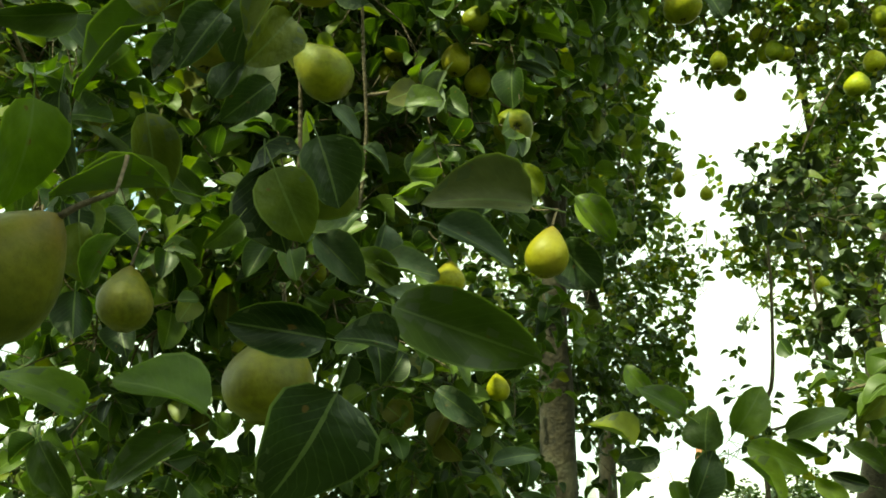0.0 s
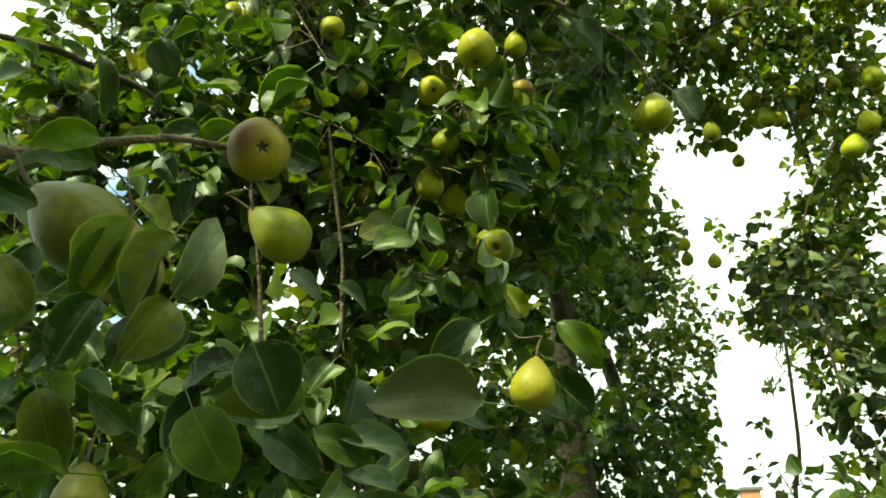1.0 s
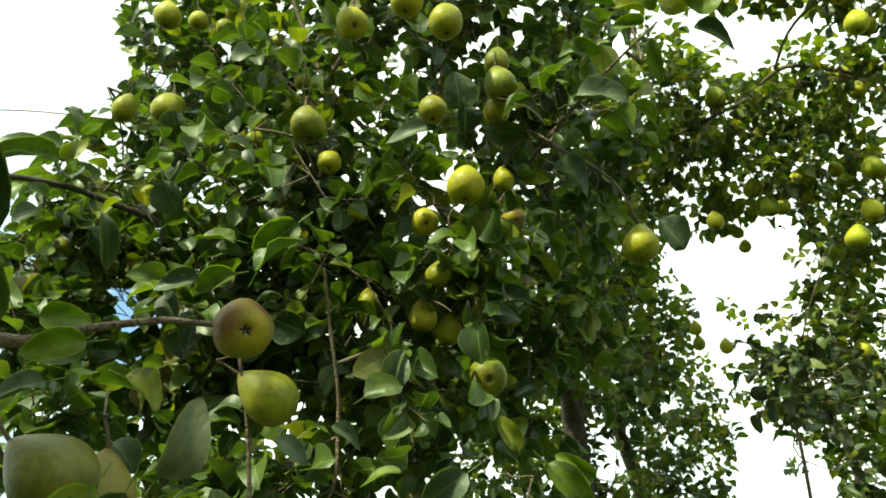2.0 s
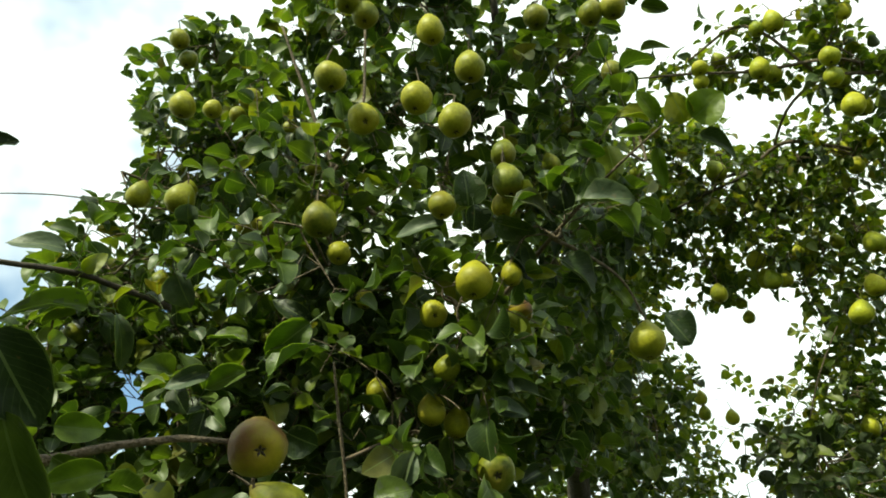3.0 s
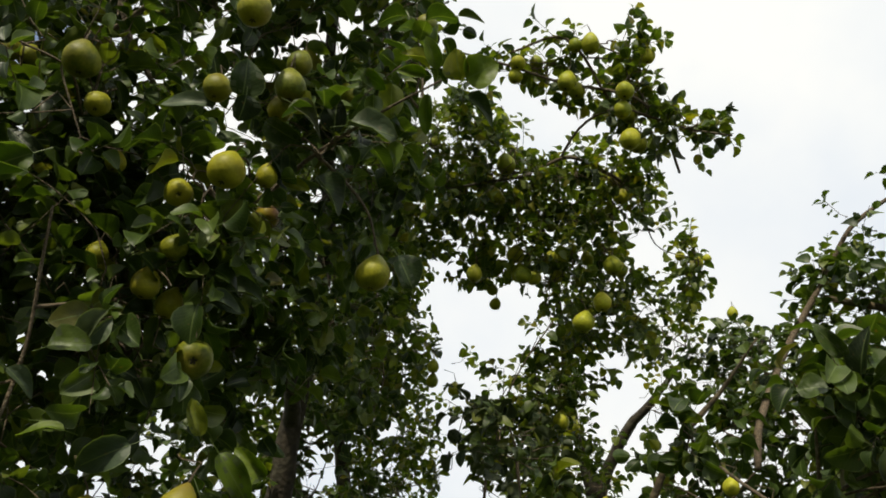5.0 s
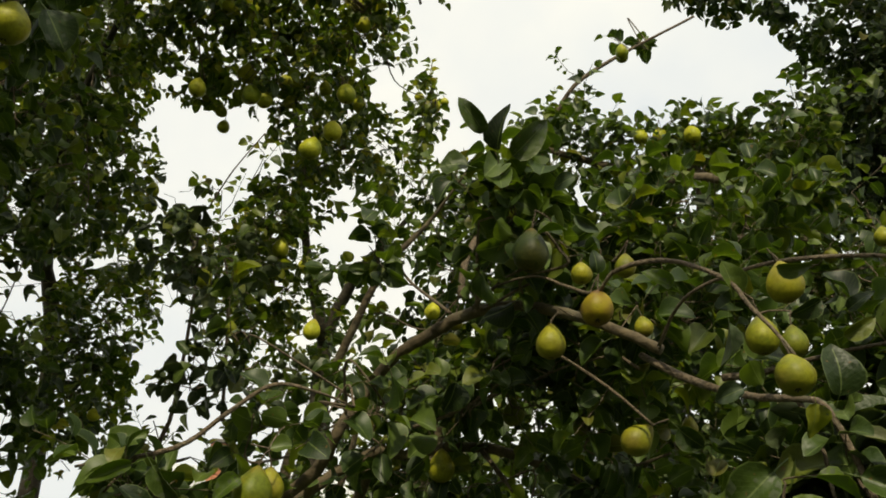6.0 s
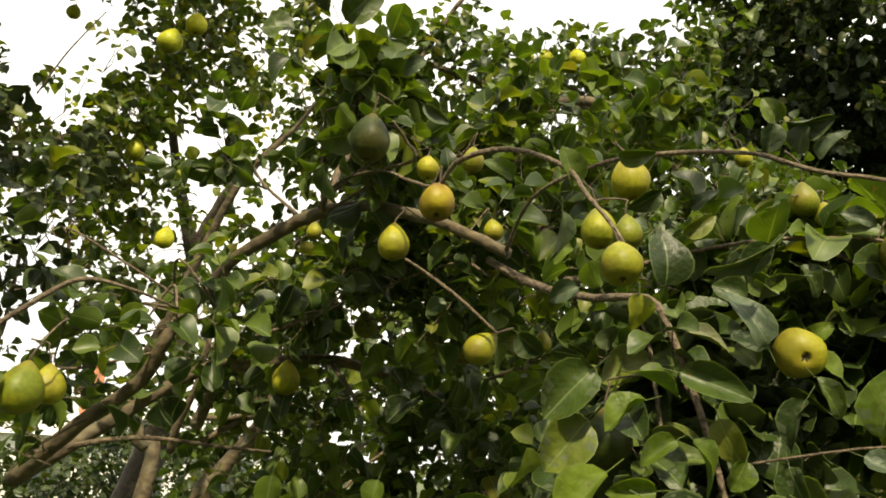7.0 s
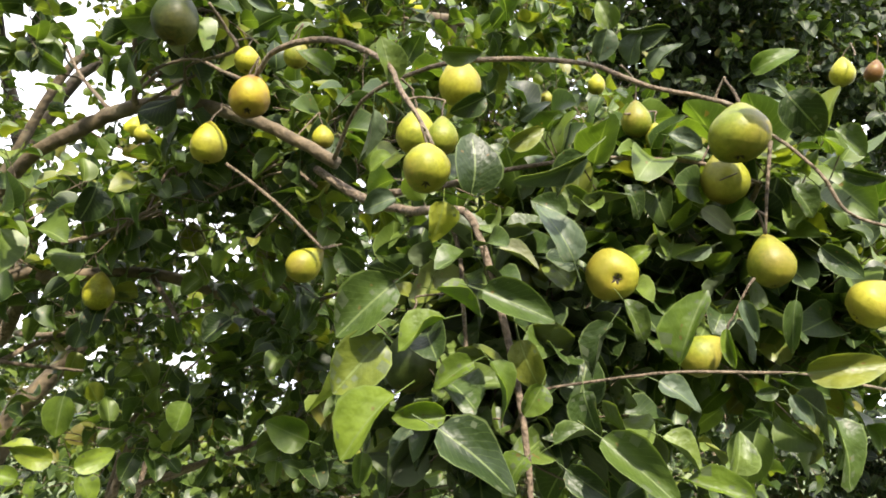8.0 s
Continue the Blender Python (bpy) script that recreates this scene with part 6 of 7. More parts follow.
set_leaves(tree_a, [
    ((0.057, 0.476, 1.764), (0.01, 0.481, 1.715), (0.47, -0.77, -0.432), 0.5, 'bright'),
    ((-0.033, 0.527, 1.805), (-0.079, 0.506, 1.785), (0.548, -0.811, -0.203), 0.4, 'leaf'),
    ((0.044, 0.711, 1.783), (0.057, 0.745, 1.716), (0.303, -0.827, -0.473), 0.6, 'leaf'),
    ((0.082, 0.727, 1.821), (0.101, 0.759, 1.767), (0.24, -0.908, -0.344), 0.95, 'leaf'),
    ((0.141, 0.61, 1.601), (0.081, 0.589, 1.606), (0.282, -0.958, -0.047), 0.55, 'leaf'),
    ((0.161, 0.793, 1.637), (0.108, 0.78, 1.649), (0.181, -0.974, -0.136), 0.7, 'leaf'),
    ((0.1, 0.954, 1.775), (0.172, 0.967, 1.767), (0.13, -0.992, 0.005), 0.4, 'pale'),
    ((-0.196, 0.833, 1.778), (-0.191, 0.859, 1.718), (0.476, -0.879, 0.029), 0.6, 'leaf'),
    ((-0.137, 0.817, 1.754), (-0.168, 0.816, 1.704), (0.457, -0.889, 0.034), 0.5, 'bright'),
])
set_leaves(tree_a, [
    ((-0.042, 0.711, 1.923), (-0.025, 0.736, 1.901), (0.376, -0.901, -0.217), 0.8, 'pale'),
    ((-0.058, 0.837, 1.918), (-0.002, 0.818, 1.982), (0.327, -0.924, -0.197), 0.5, 'pale'),
    ((0.029, 0.95, 1.986), (0.067, 0.973, 1.962), (0.211, -0.963, -0.166), 0.5, 'pale'),
    ((0.029, 0.668, 1.542), (-0.014, 0.65, 1.504), (0.373, -0.9, 0.227), 0.5, 'leaf'),
    ((-0.055, 0.625, 1.53), (-0.034, 0.639, 1.494), (0.448, -0.861, 0.242), 0.5, 'leaf'),
    ((0.092, 1.136, 2.094), (0.149, 1.133, 2.112), (0.116, -0.975, -0.192), 0.7, 'leaf'),
    ((-0.372, 1.421, 2.159), (-0.28, 1.432, 2.215), (0.359, -0.927, -0.112), 0.5, 'bright'),
    ((-0.302, 1.472, 2.237), (-0.242, 1.484, 2.258), (0.318, -0.938, -0.136), 0.6, 'bright'),
    ((0.166, 0.992, 1.842), (0.261, 1.013, 1.802), (0.046, -0.998, -0.03), 0.45, 'pale'),
])
set_leaves(tree_a, [
    ((0.351, 1.446, 2.37), (0.265, 1.435, 2.391), (-0.033, -0.97, -0.24), 0.45, 'pale'),
    ((0.44, 1.402, 2.014), (0.375, 1.394, 2.049), (-0.102, -0.993, -0.063), 0.6, 'bright'),
    ((0.145, 1.294, 1.693), (0.22, 1.307, 1.645), (0.056, -0.987, 0.152), 0.5, 'pale'),
    ((0.309, 1.391, 2.064), (0.283, 1.365, 2.119), (-0.026, -0.994, -0.106), 0.5, 'bright'),
    ((0.008, 1.241, 2.086), (0.054, 1.265, 2.057), (0.172, -0.977, -0.125), 0.5, 'pale'),
    ((0.055, 1.332, 2.035), (0.105, 1.336, 2.043), (0.127, -0.988, -0.083), 0.6, 'bright'),
    ((0.177, 1.183, 1.746), (0.226, 1.193, 1.717), (0.047, -0.995, 0.09), 0.5, 'leaf'),
    ((0.234, 1.314, 1.588), (0.302, 1.312, 1.607), (-0.007, -0.979, 0.201), 0.4, 'pale'),
    ((-0.049, 0.55, 1.618), (-0.062, 0.55, 1.582), (0.534, -0.839, 0.103), 0.6, 'leaf'),
])
set_leaves(tree_a, [
    ((-0.138, 0.853, 2.048), (-0.103, 0.887, 2.018), (0.464, -0.884, -0.061), 0.8, 'bright'),
    ((-0.061, 0.624, 1.956), (-0.101, 0.605, 1.932), (0.565, -0.822, -0.067), 0.5, 'pale'),
    ((-0.086, 0.586, 1.847), (-0.064, 0.613, 1.819), (0.572, -0.818, 0.053), 0.7, 'pale'),
    ((0.076, 0.517, 1.83), (0.05, 0.515, 1.785), (0.497, -0.867, 0.033), 0.35, 'bright'),
    ((0.098, 0.319, 1.936), (0.098, 0.364, 1.889), (0.77, -0.432, -0.469), 0.6, 'leaf'),
    ((-0.309, 1.148, 2.64), (-0.318, 1.18, 2.598), (0.449, -0.845, -0.292), 0.9, 'pale'),
    ((-0.3, 1.1, 2.696), (-0.309, 1.13, 2.66), (0.45, -0.828, -0.335), 1.0, 'pale'),
    ((-0.115, 1.063, 2.358), (-0.172, 1.037, 2.354), (0.401, -0.889, -0.222), 0.6, 'bright'),
    ((0.002, 1.04, 2.367), (-0.072, 1.047, 2.316), (0.331, -0.915, -0.232), 0.55, 'bright'),
])
set_leaves(tree_a, [
    ((-0.156, 0.705, 2.049), (-0.118, 0.743, 2.031), (0.542, -0.834, -0.109), 0.6, 'leaf'),
    ((-0.295, 0.948, 2.369), (-0.29, 1.004, 2.299), (0.513, -0.833, -0.206), 0.28, 'pale'),
    ((0.247, 1.17, 1.981), (0.178, 1.173, 1.939), (0.133, -0.99, 0.042), 0.6, 'pale'),
    ((0.139, 1.204, 1.993), (0.079, 1.194, 1.985), (0.206, -0.978, 0.03), 0.5, 'bright'),
    ((0.08, 1.112, 1.894), (0.071, 1.121, 1.836), (0.244, -0.964, 0.106), 0.65, 'pale'),
    ((0.037, 1.145, 1.928), (0.002, 1.144, 1.886), (0.279, -0.957, 0.082), 0.8, 'leaf'),
    ((0.36, 1.27, 2.012), (0.422, 1.286, 1.944), (-0.003, -0.999, 0.049), 0.45, 'bright'),
    ((0.193, 1.462, 2.199), (0.245, 1.481, 2.161), (0.107, -0.994, -0.034), 0.8, 'leaf'),
    ((0.102, 1.249, 2.151), (0.139, 1.237, 2.194), (0.191, -0.978, -0.079), 0.4, 'pale'),
])
set_leaves(tree_a, [
    ((0.263, 1.311, 2.301), (0.328, 1.321, 2.288), (0.065, -0.988, -0.137), 0.5, 'pale'),
    ((0.324, 1.232, 2.607), (0.373, 1.258, 2.573), (0.032, -0.949, -0.315), 0.6, 'pale'),
    ((0.35, 1.31, 2.589), (0.417, 1.31, 2.586), (0.009, -0.957, -0.29), 0.4, 'pale'),
    ((0.602, 1.303, 2.457), (0.642, 1.326, 2.405), (-0.149, -0.968, -0.204), 0.9, 'leaf'),
    ((0.34, 1.337, 1.957), (0.401, 1.351, 1.884), (0.012, -0.995, 0.096), 0.8, 'leaf'),
    ((0.089, 0.867, 1.806), (0.004, 0.834, 1.804), (0.354, -0.931, -0.084), 0.7, 'leaf'),
    ((-0.072, 1.047, 2.316), (-0.017, 1.045, 2.351), (0.338, -0.914, -0.225), 0.5, 'bright'),
    ((-0.215, 0.748, 2.315), (-0.188, 0.747, 2.338), (0.541, -0.784, -0.304), 0.6, 'bright'),
    ((-0.023, 0.767, 1.794), (0.014, 0.786, 1.79), (0.412, -0.903, 0.124), 0.6, 'leaf'),
])
set_leaves(tree_a, [
    ((0.028, 1.417, 2.237), (-0.039, 1.417, 2.195), (0.246, -0.968, -0.056), 0.5, 'leaf'),
    ((-0.001, 1.087, 1.894), (-0.023, 1.088, 1.857), (0.314, -0.944, 0.099), 0.6, 'pale'),
    ((0.46, 1.053, 2.552), (0.546, 1.045, 2.552), (-0.031, -0.989, -0.143), 0.5, 'pale'),
    ((0.645, 0.924, 2.6), (0.688, 0.895, 2.621), (-0.174, -0.921, -0.347), 1.0, 'bright'),
    ((0.638, 0.936, 2.605), (0.619, 0.907, 2.643), (-0.144, -0.925, -0.353), 0.9, 'bright'),
    ((0.595, 0.935, 2.617), (0.568, 0.906, 2.656), (-0.108, -0.926, -0.363), 0.5, 'bright'),
    ((0.583, 0.946, 2.622), (0.535, 0.935, 2.644), (-0.09, -0.931, -0.354), 0.5, 'bright'),
    ((0.58, 0.937, 2.602), (0.531, 0.942, 2.605), (-0.089, -0.936, -0.339), 0.4, 'bright'),
    ((0.551, 0.954, 2.65), (0.501, 0.946, 2.666), (-0.064, -0.929, -0.363), 0.5, 'bright'),
])
set_leaves(tree_a, [
    ((0.588, 0.962, 2.586), (0.596, 1.001, 2.533), (-0.114, -0.948, -0.297), 0.35, 'bright'),
    ((0.647, 0.942, 2.579), (0.704, 0.952, 2.545), (-0.179, -0.935, -0.305), 0.5, 'leaf'),
    ((0.466, 1.029, 2.665), (0.514, 1.04, 2.647), (-0.034, -0.944, -0.329), 0.5, 'bright'),
    ((0.351, 1.12, 2.632), (0.417, 1.139, 2.605), (0.039, -0.96, -0.276), 0.6, 'pale'),
    ((0.209, 1.169, 2.629), (0.115, 1.161, 2.614), (0.182, -0.982, -0.055), 0.4, 'pale'),
    ((0.26, 1.119, 2.622), (0.261, 1.079, 2.676), (0.085, -0.73, -0.678), 1.0, 'leaf'),
    ((0.275, 1.077, 2.597), (0.271, 1.104, 2.559), (0.115, -0.957, -0.267), 1.1, 'leaf'),
    ((0.302, 1.181, 2.627), (0.376, 1.2, 2.605), (0.067, -0.965, -0.254), 0.6, 'leaf'),
    ((0.438, 1.14, 2.603), (0.432, 1.106, 2.651), (0.005, -0.959, -0.283), 0.9, 'leaf'),
])
set_leaves(tree_a, [
    ((0.325, 1.211, 2.585), (0.359, 1.237, 2.545), (0.064, -0.974, -0.219), 0.6, 'pale'),
    ((0.353, 1.24, 2.541), (0.407, 1.245, 2.533), (0.04, -0.979, -0.2), 0.45, 'bright'),
    ((0.419, 1.189, 2.529), (0.477, 1.216, 2.479), (-0.003, -0.981, -0.195), 0.8, 'leaf'),
    ((0.262, 1.343, 2.315), (0.331, 1.353, 2.303), (0.095, -0.989, 0.114), 0.5, 'pale'),
    ((0.185, 1.311, 2.37), (0.263, 1.31, 2.394), (0.132, -0.986, -0.101), 0.4, 'leaf'),
    ((-0.03, 0.971, 2.24), (0.024, 0.965, 2.295), (0.33, -0.938, -0.106), 0.5, 'bright'),
    ((-0.285, 0.863, 2.149), (-0.234, 0.899, 2.151), (0.514, -0.858, -0.017), 0.6, 'bright'),
    ((0.001, 0.495, 2.103), (-0.061, 0.455, 2.087), (0.485, -0.855, 0.182), 0.3, 'bright'),
    ((0.094, 0.295, 1.972), (0.112, 0.33, 1.93), (0.588, -0.68, -0.438), 0.7, 'leaf'),
])
set_leaves(tree_a, [
    ((-0.428, 0.963, 2.511), (-0.494, 0.906, 2.511), (0.571, -0.799, -0.187), 0.5, 'pale'),
    ((-0.338, 0.632, 2.435), (-0.293, 0.642, 2.471), (0.612, -0.745, -0.266), 0.5, 'leaf'),
    ((-0.321, 1.144, 2.562), (-0.306, 1.186, 2.508), (0.442, -0.881, -0.169), 0.9, 'pale'),
    ((-0.193, 1.096, 2.321), (-0.255, 1.076, 2.29), (0.428, -0.901, -0.077), 0.5, 'pale'),
    ((-0.136, 1.121, 2.327), (-0.198, 1.104, 2.298), (0.391, -0.917, -0.082), 0.5, 'bright'),
    ((0.043, 0.877, 2.12), (0.077, 0.894, 2.105), (0.31, -0.95, -0.025), 1.0, 'leaf'),
    ((-0.069, 0.68, 2.018), (-0.118, 0.653, 2), (0.505, -0.862, 0.029), 0.5, 'bright'),
    ((0.152, 1.161, 2.18), (0.119, 1.172, 2.12), (0.203, -0.979, 0.004), 0.4, 'pale'),
    ((0.665, 1.192, 3.189), (0.723, 1.197, 3.172), (-0.129, -0.877, -0.464), 0.55, 'leaf'),
])
set_leaves(tree_a, [
    ((0.634, 1.149, 3.231), (0.65, 1.188, 3.195), (-0.102, -0.869, -0.485), 0.6, 'leaf'),
    ((0.521, 1.203, 3.199), (0.476, 1.198, 3.206), (-0.023, -0.879, -0.475), 0.8, 'leaf'),
    ((0.657, 1.267, 3.121), (0.719, 1.257, 3.117), (-0.124, -0.898, -0.423), 0.4, 'leaf'),
    ((-0.093, 1.288, 2.504), (-0.154, 1.244, 2.538), (0.328, -0.931, -0.16), 0.5, 'leaf'),
    ((-0.024, 1.363, 2.621), (-0.068, 1.325, 2.661), (0.272, -0.941, -0.202), 0.5, 'leaf'),
    ((0.055, 1.302, 2.914), (-0.026, 1.308, 2.879), (0.237, -0.917, -0.321), 0.5, 'leaf'),
    ((0.125, 0.492, 1.81), (0.102, 0.494, 1.76), (0.449, -0.892, 0.048), 0.5, 'leaf'),
    ((0.089, 0.484, 1.769), (0.07, 0.481, 1.73), (0.501, -0.858, 0.11), 0.6, 'leaf'),
    ((0.06, 0.468, 1.754), (0.045, 0.449, 1.782), (0.556, -0.827, 0.079), 0.7, 'leaf'),
])
set_leaves(tree_a, [
    ((0.029, 0.444, 1.829), (0.05, 0.464, 1.821), (0.575, -0.818, -0.012), 0.6, 'leaf'),
    ((0.131, 0.485, 1.766), (0.111, 0.482, 1.732), (0.445, -0.889, 0.104), 0.7, 'leaf'),
    ((0.085, 0.509, 1.833), (0.061, 0.517, 1.786), (0.496, -0.866, -0.064), 0.7, 'bright'),
    ((0.085, 0.546, 1.836), (0.065, 0.557, 1.785), (0.463, -0.885, -0.047), 0.6, 'leaf'),
    ((0.02, 0.51, 1.821), (0.004, 0.508, 1.798), (0.574, -0.818, -0.044), 0.6, 'pale'),
    ((0.063, 0.501, 1.765), (0.046, 0.501, 1.732), (0.532, -0.846, 0.035), 0.6, 'leaf'),
    ((0.056, 0.562, 1.756), (0.075, 0.56, 1.794), (0.47, -0.883, 0.014), 0.5, 'leaf'),
    ((0.075, 0.615, 1.805), (0.044, 0.61, 1.771), (0.441, -0.898, 0.017), 0.6, 'leaf'),
    ((0.07, 0.729, 1.805), (0.019, 0.714, 1.773), (0.395, -0.917, 0.054), 0.6, 'leaf'),
])
set_leaves(tree_a, [
    ((0.1, 0.791, 1.821), (0.041, 0.783, 1.768), (0.351, -0.924, -0.153), 0.8, 'leaf'),
    ((0.078, 0.637, 1.743), (0.101, 0.658, 1.693), (0.403, -0.911, -0.088), 0.8, 'leaf'),
    ((0.057, 0.844, 1.769), (0.105, 0.868, 1.728), (0.299, -0.946, 0.125), 0.6, 'pale'),
    ((-0.006, 0.585, 1.75), (-0.027, 0.576, 1.726), (0.546, -0.833, 0.092), 0.5, 'leaf'),
    ((-0.007, 0.593, 1.717), (-0.032, 0.568, 1.739), (0.549, -0.829, 0.106), 0.6, 'leaf'),
    ((-0.008, 0.707, 1.744), (-0.034, 0.685, 1.768), (0.474, -0.875, 0.095), 0.6, 'leaf'),
    ((0.125, 0.974, 1.755), (0.076, 0.954, 1.791), (0.249, -0.961, 0.118), 0.6, 'leaf'),
    ((0.171, 0.939, 1.713), (0.125, 0.925, 1.736), (0.211, -0.965, 0.158), 0.5, 'pale'),
    ((0.039, 0.68, 1.719), (0.019, 0.674, 1.69), (0.432, -0.889, 0.149), 0.6, 'leaf'),
])
set_leaves(tree_c, [
    ((0.431, 1.199, 1.607), (0.376, 1.202, 1.64), (-0.116, -0.978, 0.175), 0.8, 'bright'),
    ((0.497, 1.181, 1.648), (0.437, 1.187, 1.682), (-0.169, -0.975, 0.143), 0.6, 'bright'),
    ((0.52, 1.182, 1.601), (0.522, 1.174, 1.657), (-0.211, -0.963, 0.171), 1.0, 'leaf'),
    ((0.555, 1.17, 1.626), (0.591, 1.151, 1.679), (-0.254, -0.955, 0.152), 0.65, 'bright'),
    ((0.467, 1.214, 1.602), (0.415, 1.224, 1.586), (-0.143, -0.97, 0.198), 0.6, 'leaf'),
    ((0.613, 1.152, 1.622), (0.679, 1.123, 1.652), (-0.314, -0.935, 0.165), 0.45, 'leaf'),
    ((0.562, 1.15, 1.606), (0.626, 1.132, 1.579), (-0.273, -0.942, 0.197), 0.5, 'bright'),
    ((0.546, 1.125, 1.586), (0.593, 1.114, 1.544), (-0.258, -0.941, 0.217), 0.35, 'bright'),
    ((0.613, 1.153, 1.615), (0.652, 1.142, 1.598), (-0.3, -0.935, 0.188), 0.4, 'bright'),
])
set_leaves(tree_c, [
    ((0.673, 1.132, 1.608), (0.715, 1.117, 1.581), (-0.349, -0.916, 0.198), 0.4, 'leaf'),
    ((0.473, 1.175, 1.563), (0.484, 1.175, 1.522), (-0.176, -0.956, 0.235), 0.6, 'bright'),
    ((0.445, 1.181, 1.562), (0.408, 1.188, 1.54), (-0.134, -0.964, 0.228), 0.7, 'bright'),
    ((0.721, 1.102, 1.667), (0.698, 1.117, 1.641), (-0.367, -0.918, 0.152), 0.6, 'leaf'),
    ((0.503, 1.191, 1.54), (0.528, 1.18, 1.598), (-0.203, -0.955, 0.216), 0.7, 'leaf'),
    ((0.556, 1.198, 1.553), (0.513, 1.207, 1.574), (-0.214, -0.951, 0.221), 0.6, 'bright'),
    ((0.46, 1.234, 1.683), (0.429, 1.231, 1.722), (-0.145, -0.982, 0.121), 0.6, 'bright'),
    ((0.634, 1.13, 1.566), (0.666, 1.119, 1.547), (-0.316, -0.922, 0.225), 0.5, 'bright'),
    ((0.698, 1.127, 1.562), (0.659, 1.141, 1.574), (-0.334, -0.917, 0.217), 0.5, 'leaf'),
])
set_leaves(tree_c, [
    ((1.463, 0.456, 1.732), (1.441, 0.469, 1.779), (-0.62, -0.776, 0.119), 0.55, 'pale'),
    ((1.387, 0.502, 1.779), (1.381, 0.488, 1.821), (-0.686, -0.726, 0.036), 0.85, 'leaf'),
    ((1.434, 0.424, 1.811), (1.412, 0.469, 1.784), (-0.674, -0.483, -0.559), 0.35, 'pale'),
    ((1.437, 0.428, 1.811), (1.432, 0.452, 1.782), (-0.828, -0.56, 0.039), 0.6, 'leaf'),
    ((1.393, 0.588, 1.717), (1.362, 0.622, 1.673), (-0.831, -0.523, 0.188), 0.75, 'leaf'),
    ((1.391, 0.597, 1.67), (1.364, 0.623, 1.626), (-0.817, -0.521, 0.249), 0.8, 'leaf'),
    ((1.405, 0.539, 1.685), (1.38, 0.567, 1.663), (-0.677, -0.654, 0.337), 0.55, 'bright'),
    ((1.403, 0.551, 1.709), (1.431, 0.525, 1.692), (-0.694, -0.615, 0.375), 0.45, 'bright'),
    ((1.421, 0.517, 1.709), (1.458, 0.474, 1.688), (-0.734, -0.566, 0.375), 0.5, 'leaf'),
])
set_leaves(tree_c, [
    ((1.368, 0.554, 1.623), (1.337, 0.58, 1.579), (-0.808, -0.502, 0.308), 0.6, 'bright'),
    ((1.396, 0.526, 1.609), (1.368, 0.554, 1.606), (-0.639, -0.609, 0.47), 0.5, 'bright'),
    ((1.392, 0.559, 1.597), (1.379, 0.569, 1.571), (-0.659, -0.669, 0.343), 0.5, 'pale'),
    ((1.354, 0.497, 1.6), (1.389, 0.454, 1.564), (-0.748, -0.646, 0.152), 0.6, 'leaf'),
    ((1.363, 0.584, 1.579), (1.361, 0.583, 1.553), (-0.622, -0.693, 0.366), 0.6, 'bright'),
    ((1.436, 0.478, 1.581), (1.42, 0.494, 1.551), (-0.734, -0.571, 0.368), 0.8, 'bright'),
    ((1.431, 0.515, 1.653), (1.445, 0.499, 1.611), (-0.749, -0.601, 0.281), 0.55, 'bright'),
    ((1.453, 0.501, 1.672), (1.464, 0.491, 1.632), (-0.773, -0.581, 0.255), 0.65, 'leaf'),
    ((1.424, 0.524, 1.652), (1.403, 0.547, 1.631), (-0.716, -0.644, 0.268), 0.6, 'bright'),
])
set_leaves(tree_c, [
    ((1.45, 0.476, 1.636), (1.443, 0.486, 1.612), (-0.769, -0.569, 0.291), 0.8, 'bright'),
    ((1.46, 0.444, 1.632), (1.466, 0.435, 1.595), (-0.802, -0.514, 0.304), 0.7, 'leaf'),
    ((1.447, 0.463, 1.59), (1.467, 0.433, 1.604), (-0.787, -0.522, 0.327), 0.45, 'leaf'),
    ((1.424, 0.408, 1.599), (1.446, 0.363, 1.56), (-0.776, -0.443, 0.449), 0.45, 'leaf'),
    ((1.427, 0.438, 1.576), (1.441, 0.413, 1.558), (-0.779, -0.506, 0.37), 0.6, 'leaf'),
    ((1.488, 0.396, 1.6), (1.5, 0.37, 1.579), (-0.84, -0.426, 0.337), 0.6, 'leaf'),
    ((1.527, 0.359, 1.575), (1.531, 0.353, 1.604), (-0.864, -0.375, 0.336), 0.75, 'leaf'),
    ((1.494, 0.382, 1.569), (1.512, 0.341, 1.562), (-0.844, -0.39, 0.369), 0.4, 'bright'),
    ((1.505, 0.407, 1.641), (1.519, 0.38, 1.623), (-0.856, -0.435, 0.28), 0.6, 'pale'),
])
